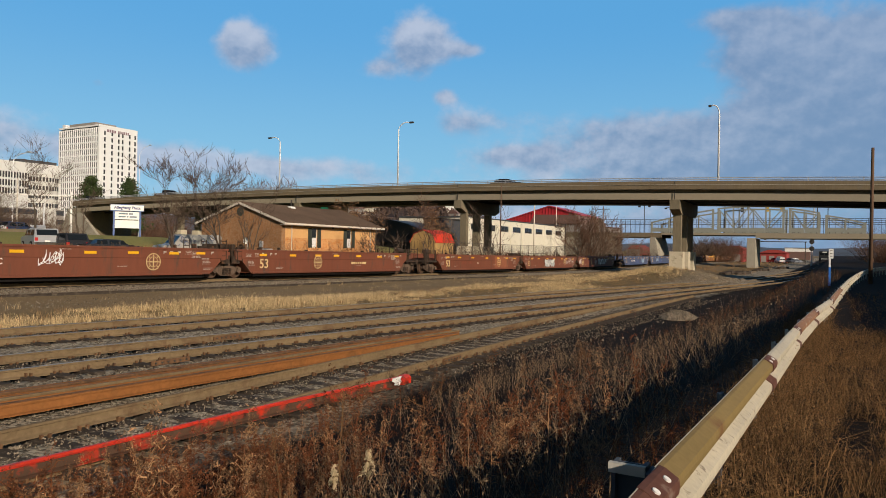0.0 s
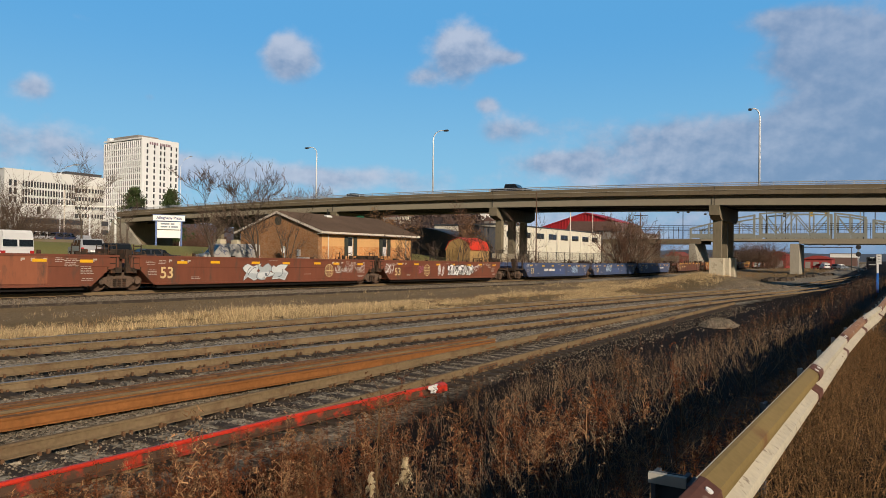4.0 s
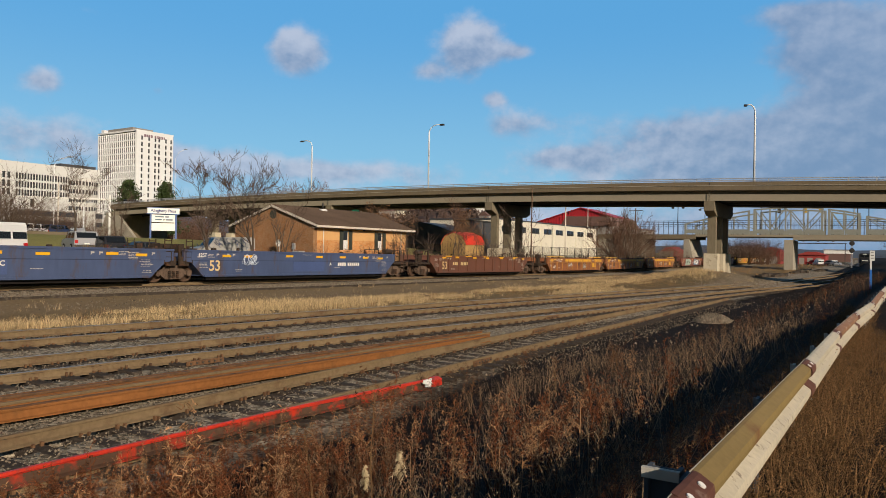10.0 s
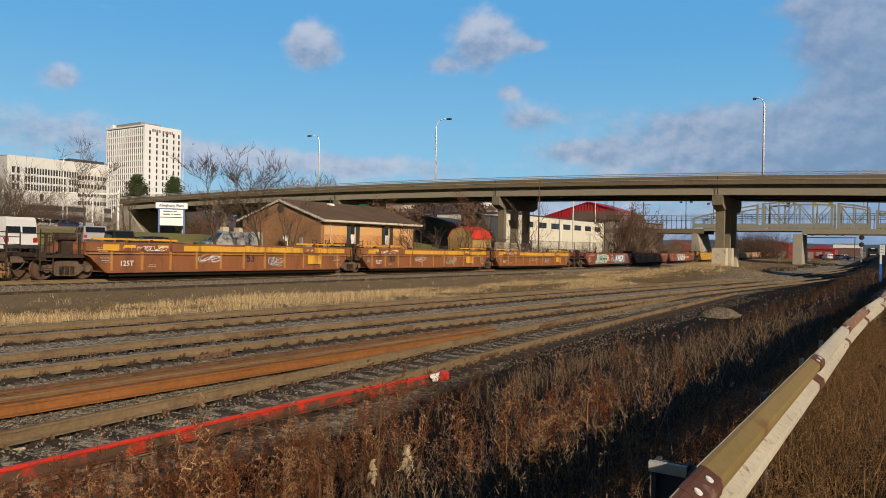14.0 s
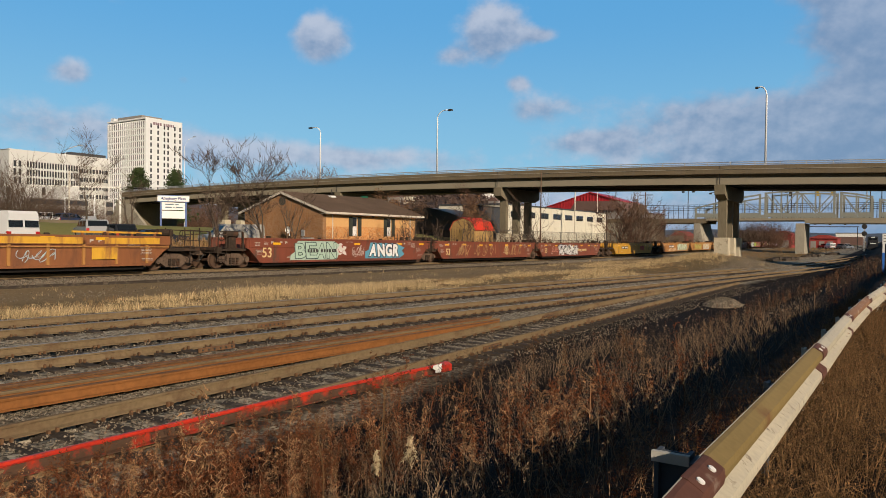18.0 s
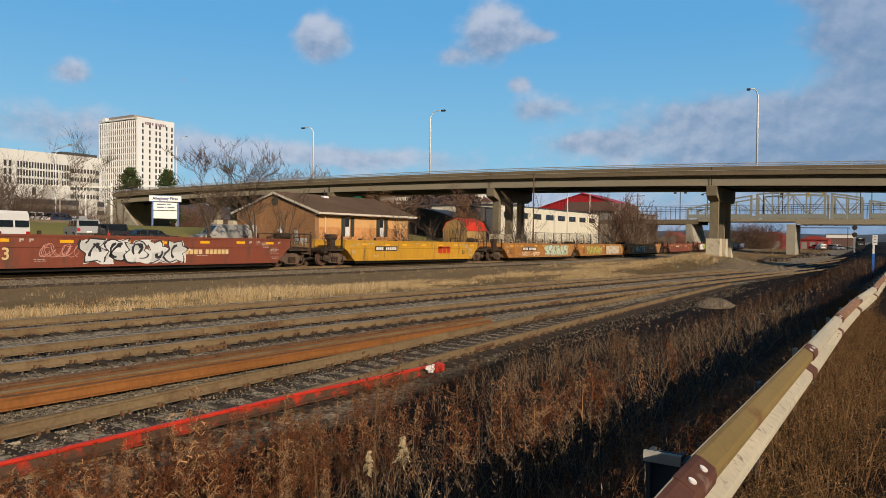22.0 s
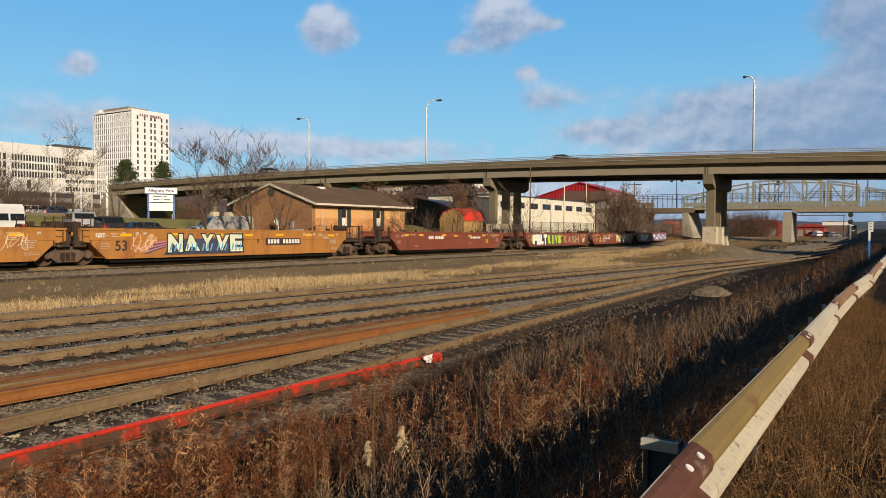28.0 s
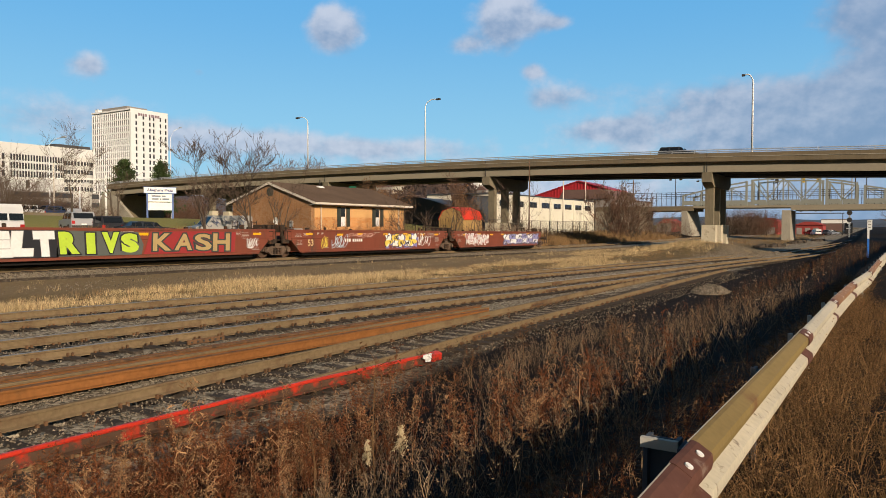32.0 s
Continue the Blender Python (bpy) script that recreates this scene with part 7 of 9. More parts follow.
# houses on the far slope behind the bridge
def slope_z(x, y):
    """Height of the hillside beyond the bridge."""
    a, r = math.degrees(math.atan2(y, x)), math.hypot(x, y)
    u = (a - 22) / 24
    if r < 330 or not 0 < u < 0.95:
        return ground_z(x, y)
    return (3 + 33 * smooth(0.0, 0.75, (r - 330) / 330)) * math.sin(math.pi * u * 1.05) ** 0.6 - 1.0


def far_house(x, y, w, d, h, wall, roof, turn):
    z = slope_z(x, y)
    o = thing("far_house", "small house on the distant slope", "house", Matrix.Translation((x, y, z - 1)) @ Matrix.Rotation(radians(turn), 4, "Z"), group="houses on the far slope")
    part("wall", Geo().box(-w, w, -d, d, 0, h + 1), M[wall], o)
    part("roof", Geo().prism([(-d - 0.4, h + 0.9), (d + 0.4, h + 0.9), (0, h + 1 + d * 0.7)], "x", -w - 0.3, w + 0.3), M[roof], o)
    for s in (-0.5, 0.5):
        for zz in (1.8, 4.4):
            if zz < h:
                part("window", Geo().box(s * w - 0.6, s * w + 0.6, -d - 0.03, -d + 0.02, zz, zz + 1.3), M["glass"], o)


rnd = random.Random(77)
for k_ in range(26):
    a_ = radians(rnd.uniform(27.5, 41))
    r_ = rnd.uniform(380, 640)
    far_house(r_ * math.cos(a_), r_ * math.sin(a_), rnd.uniform(4, 7), rnd.uniform(3.5, 5), rnd.uniform(5, 7.5), rnd.choice(("cream_wall", "white_paint", "trim", "brick", "grey_wall")), rnd.choice(("shingle", "dark_wall", "brown_roof")), rnd.uniform(-40, 40))
far_house(41.0, 108.0, 4.5, 3.5, 3.6, "brick", "shingle", 35)
# ---- distant yard on the right ----
M["barn_red"] = mat("faded_red_boards", (0.30, 0.055, 0.05), 0.8, 0, 0.15, 2, 0.3)
# the hazy blue of distance is put into the hills' own colour
M["haze_hill"] = mat("hazy_wooded_hill", (0.10, 0.115, 0.14), 1.0, 0, 0.25, 0.03, 0.01)


def red_shed(x, y, w, d, h, label):
    o = thing("red_warehouse", label, "building", Matrix.Translation((x, y, ground_z(x, y))), group="far red warehouses")
    part("wall", Geo().box(-w, w, -d, d, -1, h), M["barn_red"], o)
    part("roof", Geo().prism([(-d - 0.5, h + 0.003), (d + 0.5, h + 0.003), (d * 0.3, h + 1.3), (-d * 0.3, h + 1.3)], "x", -w - 0.5, w + 0.5), M["barn_red"], o)
    for k in range(3):
        part("door", Geo().box(-w - 0.06, -w - 0.004, -d * 0.7 + k * d * 0.6, -d * 0.7 + k * d * 0.6 + 1.8, 0, 2.4), M["grey_wall"], o)


red_shed(300, 19.5, 10, 4.6, 3.4, "faded red warehouse beyond the truss bridge")
red_shed(214, 51.2, 5, 1.9, 2.4, "red warehouse beyond the bridge approach")
red_shed(268, 30.0, 6, 3.0, 4.2, "red warehouse beside the main track")
lowb = thing("white_depot", "long low white depot far down the yard", "building", Matrix.Translation((520, 26, 0)))
part("wall", Geo().box(-30, 30, -14, 0, -1, 4.2), M["brown_roof"], lowb)
part("upper_wall", Geo().box(-30.2, 30.2, -14.2, 0.2, 4.203, 6.4), M["white_paint"], lowb)
part("roof", Geo().box(-30.5, 30.5, -14.5, 0.5, 6.403, 6.8), M["grey_wall"], lowb)
for k_, (x_, y_, c_) in enumerate(((262, 15.5, (0.75, 0.75, 0.74)), (270, 17.5, (0.4, 0.04, 0.04)), (288, 12.0, (0.3, 0.33, 0.38)), (300, 13.5, (0.7, 0.7, 0.7)), (275, 13.0, (0.05, 0.05, 0.06)))):
    parked(("van", "suv", "sedan", "suv", "pickup")[k_], ("white van far down the yard", "red car far down the yard", "grey car far down the yard", "white car far down the yard", "dark pickup far down the yard")[k_], c_, x_, y_, 20 + 37 * k_)


def signal_mast(x, y, top, heads=2):
    z = ground_z(x, y)
    o = thing("railway_signal", "black railway signal on a steel mast", "railway signal", Matrix.Translation((x, y, z)), group="railway signals")
    h = top - z
    part("mast", Geo().tube([(0, 0, -0.2), (0, 0, h)], 0.12, 6), M["galv"], o)
    for k in range(heads):
        zz = h - 0.5 - 2.2 * k
        part("backplate", Geo().disc(-0.25, 0, zz, 0.75, "x", 0.06, 16), M["steel_dark"], o)
        part("lamp_hood", Geo().disc(-0.45, 0, zz + 0.25, 0.14, "x", 0.2, 8).disc(-0.45, 0, zz - 0.25, 0.14, "x", 0.2, 8), M["steel_dark"], o)
    part("ladder", rung_ladder_far(h), M["galv"], o)


def rung_ladder_far(h):
    g = Geo()
    for y in (-0.25, 0.25):
        g.tube([(0.3, y, 0), (0.3, y, h - 0.5)], 0.03, 4)
    for k in range(int(h / 0.4)):
        g.tube([(0.3, -0.25, 0.3 + 0.4 * k), (0.3, 0.25, 0.3 + 0.4 * k)], 0.02, 4)
    return g


signal_mast(250, 5.7, 7.2, 2)
# signal bridge with three heads further off
sb = thing("signal_gantry", "steel signal gantry over the far tracks", "railway signal", Matrix.Translation((300, 18, ground_z(300, 18))))
for y_ in (-9, 9):
    part("leg", Geo().box(-0.25, 0.25, y_ - 0.12, y_ + 0.12, -0.5, 8.0), M["steel_dark"], sb)
part("beam", Geo().box(-0.4, 0.4, -9.5, 9.5, 7.8, 8.1), M["steel_dark"], sb)
for y_ in (-5, 0, 5):
    part("backplate", Geo().disc(-0.6, y_, 9.3, 0.7, "x", 0.08, 14), M["steel_dark"], sb)
    part("backplate", Geo().disc(-0.6, y_, 11.0, 0.7, "x", 0.08, 14), M["steel_dark"], sb)
    part("mast", Geo().tube([(-0.4, y_, 8.2), (-0.4, y_, 11.4)], 0.1, 6), M["galv"], sb)
# old rails and ties heaped beside the far curve
for k_, (x_, y_, L_) in enumerate(((118, 14.0, 9), (122, 12.8, 8), (150, 12.0, 12), (178, 10.0, 10))):
    hp = thing("tie_pile", "dark heap of old timber ties", "timber pile", Matrix.Translation((x_, y_, ground_z(x_, y_))) @ Matrix.Rotation(radians(-8), 4, "Z"), group="heaps of old ties")
    for j in range(5):
        part("tie", Geo().box(-L_ / 2 + j * L_ / 5, -L_ / 2 + j * L_ / 5 + 1.6, -0.5 + 0.1 * (j % 2), 0.5, 0, 0.35 + 0.1 * (j % 3), bev=0.03), M["tie"], hp)
hw = Geo()
pts_ = []
rnd = random.Random(6)
N_ = 60
for i in range(N_ + 1):
    a_ = radians(-40 + 130 * i / N_)
    hgt = 42 + 26 * noise.noise(Vector((i * 0.23, 0, 0))) + 9 * noise.noise(Vector((i * 0.9, 4, 0)))
    lift = 0.6 + 1.6 * smooth(20, 60, -40 + 130 * i / N_)
    for r_, z_ in ((1500, -5), (1800, hgt * 0.6 * lift), (2300, hgt * lift), (2600, -5)):
        pts_.append((r_ * math.cos(a_), r_ * math.sin(a_), z_))
hw.add(pts_, [(i * 4 + j, (i + 1) * 4 + j, (i + 1) * 4 + j + 1, i * 4 + j + 1) for i in range(N_) for j in range(3)])
thing("wooded_hills", "hazy blue wooded hills on the horizon", "hills", kind="structure", data=hw.mesh("wooded_hills", M["haze_hill"], smooth=True))


# ---- locomotive going away down the yard ----
def build_loco():
    o = thing("locomotive", "black diesel locomotive far down the yard", "locomotive")
    blk = mat("black_loco_paint", (0.018, 0.018, 0.02), 0.45, 0, 0.1, 2, 0.3)
    part("underframe", Geo().box(-9.5, 9.5, -1.45, 1.45, 1.0, 1.35), blk, o)
    part("hood", Geo().box(-5.5, 9.0, -1.0, 1.0, 1.353, 4.2, bev=0.15), blk, o)
    part("cab", Geo().box(-8.2, -5.504, -1.5, 1.5, 1.353, 4.55, bev=0.2), blk, o)
    part("nose", Geo().box(-9.4, -8.204, -0.9, 0.9, 1.353, 2.7, bev=0.15), blk, o)
    for y0, y1 in ((-1.2, -0.1), (0.1, 1.2)):
        part("cab_window", Geo().box(-8.22, -8.203, y0, y1, 3.3, 4.1), M["car_glass"], o)
    part("number_board", Geo().box(-8.26, -8.225, -0.55, 0.55, 4.15, 4.4), M["white_paint"], o)
    part("white_stripe", Geo().box(-9.44, -9.404, -0.85, 0.85, 2.1, 2.3), M["white_paint"], o)
    part("pilot", Geo().prism([(-1.4, 0.2), (1.4, 0.2), (1.4, 1.0), (-1.4, 1.0)], "x", -9.7, -9.4), blk, o)
    part("fuel_tank", Geo().box(-2.5, 2.5, -1.3, 1.3, 0.4, 0.997, bev=0.08), blk, o)
    for x in (-6.2, 6.2):
        b = part("bogie", Geo().box(x - 2.2, x + 2.2, -1.2, 1.2, 0.45, 0.95, bev=0.05), M["steel_dark"], o)
        for dx in (-1.7, 0, 1.7):
            part("wheelset", Geo().disc(x + dx, -0.8, 0.5, 0.5, "y", 1.6, 14), M["steel_dark"], b)
    return o


loco = build_loco()
# chain-link fence behind the track
def fence(x0, x1, y, h, n):
    o = thing("chain_fence", "dark chain-link fence behind the track", "fence", kind="")
    for k in range(n + 1):
        x = x0 + (x1 - x0) * k / n
        z = ground_z(x, y)
        part("post", Geo().tube([(x, y, z - 0.2), (x, y, z + h)], 0.04, 5), M["steel_dark"], o)
    g = Geo()
    for f in (0.02, 0.5, 1.0):
        g.tube([(x, y, ground_z(x, y) + h * f) for x in np.linspace(x0, x1, n + 1)], 0.022, 4)
    part("rail", g, M["steel_dark"], o)
    m = Geo()
    x = x0
    while x < x1:
        z = ground_z(x, y)
        m.box(x, x + 0.014, y - 0.004, y + 0.004, z, z + h)
        x += 0.13
    part("mesh_wire", m, M["steel_dark"], o, kind="stuff")


fence(76.0, 132.0, 40.0, 2.4, 18)
gs = thing("green_road_sign", "small green road sign under the bridge", "road sign", Matrix.Translation((84.8, 68.6, 0)))
part("plate", Geo().box(-0.05, 0.0, -0.7, 0.7, 7.6, 8.6), mat("green_sign", (0.01, 0.16, 0.09), 0.5), gs)
part("bracket", Geo().box(0.003, 1.6, -0.05, 0.05, 8.2, 8.35), M["galv"], gs)
rs_box = thing("red_kiosk", "small red cabin seen under the bridge", "cabin", Matrix.Translation((98, 105, ground_z(98, 105))))
part("body", Geo().box(-1.2, 1.2, -1.6, 1.6, 0, 4.2, bev=0.05), M["barn_red"], rs_box)
part("window", Geo().box(-1.24, -1.203, -1.0, 1.0, 2.0, 3.4), M["glass"], rs_box)


# ---- wooded hillside with houses, seen under the road bridge ----
def hillside():
    g = Geo()
    nx, ny = 26, 12
    vs = []
    for i in range(nx + 1):
        for j in range(ny + 1):
            u, v = i / nx, j / ny
            a, r = radians(22 + 24 * u), 330 + 330 * v
            crest = math.sin(math.pi * min(1, u * 1.05)) ** 0.6
            z = (3 + 33 * smooth(0.0, 0.75, v)) * crest + 2.2 * noise.noise(Vector((i * 0.5, j * 0.5, 3)))
            vs.append((r * math.cos(a), r * math.sin(a), z - 1.0))
    g.add(vs, [(i * (ny + 1) + j, (i + 1) * (ny + 1) + j, (i + 1) * (ny + 1) + j + 1, i * (ny + 1) + j + 1) for i in range(nx) for j in range(ny)])
    thing("wooded_hillside", "brown wooded hillside beyond the bridge", "hill", kind="structure", data=g.mesh("wooded_hillside", mat("winter_wood_slope", (0.085, 0.062, 0.055), 0.95, 0, 0.5, 0.25, 0.05), smooth=True))
    rs = np.random.RandomState(31)
    v_, f_ = [], []
    for k in range(6):
        vv, ff = [], []
        for b in range(42):
            c = rs.normal(0, 1, 3)
            c = c / np.linalg.norm(c) * rs.uniform(0.45, 1.0) * (1, 1, 0.9) + (0, 0, 1.0)
            e = rs.normal(0, 0.22, (3, 3))
            o = len(vv)
            vv += [tuple(c + e[0]), tuple(c + e[1]), tuple(c + e[2])]
            ff.append((o, o + 1, o + 2))
        v_.append(np.array(vv))
        f_.append(np.array(ff))
    P = []
    for _ in range(900):
        u, v = rs.rand(), rs.rand()
        a, r = radians(22 + 24 * u), 330 + 330 * v
        z = (3 + 33 * smooth(0.0, 0.75, v)) * math.sin(math.pi * min(1, u * 1.05)) ** 0.6
        P.append((r * math.cos(a), r * math.sin(a), z - 1.5, rs.uniform(2.2, 4.4), rs.uniform(0, 6.28), rs.randint(6)))
    scatter_mesh("far_wood", v_, f_, P, mat("far_bare_trees", (0.10, 0.07, 0.06), 0.95, 0, 0.5, 0.3, 0.05, island=0.8), "far bare trees on the hillside", "trees")


hillside()
# ---- the goods train: empty container well cars ----
def paint(name, c, rough=0.6, dirt=(0.08, 0.05, 0.035), amount=0.25):
    return mat(name, c, rough, 0.0, 0.16, 5, 0.5, 0.05, dirt, amount, 1.4, streak=0.25)


M["car_brown"] = paint("brown_wagon_paint", (0.165, 0.052, 0.026))
M["car_red"] = paint("red_brown_wagon_paint", (0.19, 0.050, 0.026))
M["car_maroon"] = paint("maroon_wagon_paint", (0.125, 0.05, 0.03))
M["car_blue"] = paint("blue_wagon_paint", (0.054, 0.078, 0.158))
M["car_orange"] = paint("rusty_orange_wagon_paint", (0.235, 0.088, 0.032), amount=0.4, dirt=(0.15, 0.06, 0.028))
M["car_yellow"] = paint("yellow_wagon_paint", (0.50, 0.265, 0.02), amount=0.2)
M["car_ochre"] = paint("faded_ochre_wagon_paint", (0.37, 0.165, 0.036), amount=0.35, dirt=(0.25, 0.1, 0.03))
M["rib_ochre"] = paint("worn_ochre_rib_paint", (0.40, 0.19, 0.05), amount=0.35, dirt=(0.22, 0.09, 0.035))
M["sill_yellow"] = paint("yellow_sill_paint", (0.62, 0.34, 0.03), amount=0.35, dirt=(0.30, 0.12, 0.04))
M["reflector"] = mat("yellow_reflector", (0.75, 0.40, 0.01), 0.4, 0, 0.05)
M["bogie"] = mat("dusty_bogie_steel", (0.13, 0.09, 0.065), 0.85, 0.1, 0.3, 9, 1.2, 0.2, (0.06, 0.045, 0.035), 0.35, 4)
M["wheel"] = mat("wheel_steel", (0.14, 0.085, 0.055), 0.6, 0.5, 0.25, 9, 2)
M["gear"] = mat("dark_wagon_gear", (0.055, 0.04, 0.03), 0.75, 0.2, 0.3, 9, 1.5, 0.1, (0.12, 0.06, 0.035), 0.3, 3)
# near-black colour that carries the shade below the wagons
M["under_shade"] = mat("black_underframe_shade", (0.014, 0.012, 0.011), 0.9, 0, 0.3, 9, 1.5)
M["mark_white"] = mat("white_marking", (0.72, 0.69, 0.64), 0.6, 0, 0.12, 20, 3)
M["mark_faint"] = mat("faded_white_marking", (0.46, 0.42, 0.37), 0.6, 0, 0.2, 20, 3)
M["mark_cream"] = mat("cream_marking", (0.64, 0.48, 0.24), 0.6, 0, 0.1, 20, 3)
M["mark_dark"] = mat("dark_marking", (0.035, 0.03, 0.03), 0.6, 0, 0.1, 20, 3)
SPRAY = {}


def spray(c):
    if c not in SPRAY:
        SPRAY[c] = mat("spray_paint", c, 0.55, 0, 0.1, 9, 1.5)
    return SPRAY[c]


def wheelset_geo(r=0.46):
    prof = [(0.0, 0.10), (0.10, 0.10), (0.12, 0.05), (r - 0.09, 0.035), (r - 0.05, 0.065), (r, 0.065), (r, -0.06), (r + 0.025, -0.07), (r + 0.025, -0.09), (0.12, -0.07), (0.0, -0.07)]
    g, n = Geo(), 22
    for side in (-1, 1):
        vs, k = [], len(prof)
        for i in range(n):
            a = 2 * math.pi * i / n
            vs += [(p * math.cos(a), side * (0.75 + q), p * math.sin(a)) for p, q in prof]
        g.add(vs, [(i * k + j, ((i + 1) % n) * k + j, ((i + 1) % n) * k + j + 1, i * k + j + 1) for i in range(n) for j in range(k - 1)])
    g.tube([(0, -0.75, 0), (0, 0.75, 0)], 0.08, 8)
    return g


def bogie_meshes():
    frames, nests = [], []
    for s in (-1, 1):
        y0, y1 = sorted((s * 0.93, s * 1.09))
        g = Geo().prism([(-1.12, 0.60), (-1.12, 0.38), (-0.72, 0.36), (-0.45, 0.16), (0.45, 0.16), (0.72, 0.36), (1.12, 0.38), (1.12, 0.60), (0.60, 0.66), (0.40, 0.86), (-0.40, 0.86), (-0.60, 0.66)], "y", y0, y1)
        for x in (-0.9, 0.9):
            g.disc(x, s * 1.05 if s > 0 else -1.17, 0.46, 0.15, "y", 0.12, 12)
        frames.append(g.mesh("side_frame", M["bogie"]))
        g = Geo()
        for k in range(3):
            for z in range(4):
                g.disc(-0.24 + 0.24 * k, s * 1.1 - 0.02, 0.24 + z * 0.09, 0.085, "z", 0.06, 10)
        nests.append(g.mesh("spring_nest", M["gear"]))
    bolster = Geo().box(-0.22, 0.22, -1.14, 1.14, 0.58, 0.84, bev=0.03).mesh("bogie", M["bogie"])
    return frames, nests, bolster, wheelset_geo().mesh("wheelset", M["wheel"])


BOGIE = bogie_meshes()


def bogie(parent, x):
    b = part("bogie", BOGIE[2], None, parent, "dusty cast steel bogie", Matrix.Translation((x, 0, 0)))
    for k in (0, 1):
        part("side_frame", BOGIE[0][k], None, b)
        part("spring_nest", BOGIE[1][k], None, b, kind="stuff")
    for dx in (-0.9, 0.9):
        part("wheelset", BOGIE[3], None, b, "steel wheels on an axle", Matrix.Translation((dx, 0, 0.46)))


def side_outline(end_l, end_r):
    """Side of a well car unit: full height between the bogies, cut away above them."""
    return [(-8.0, 0.30), (8.0, 0.30), (8.75, 1.0), (end_r, 1.12), (end_r, 1.64), (-end_l, 1.64), (-end_l, 1.12), (-8.75, 1.0)]


UNIT_CACHE = {}


def unit_mesh(key, make):
    if key not in UNIT_CACHE:
        UNIT_CACHE[key] = make()
    return UNIT_CACHE[key]


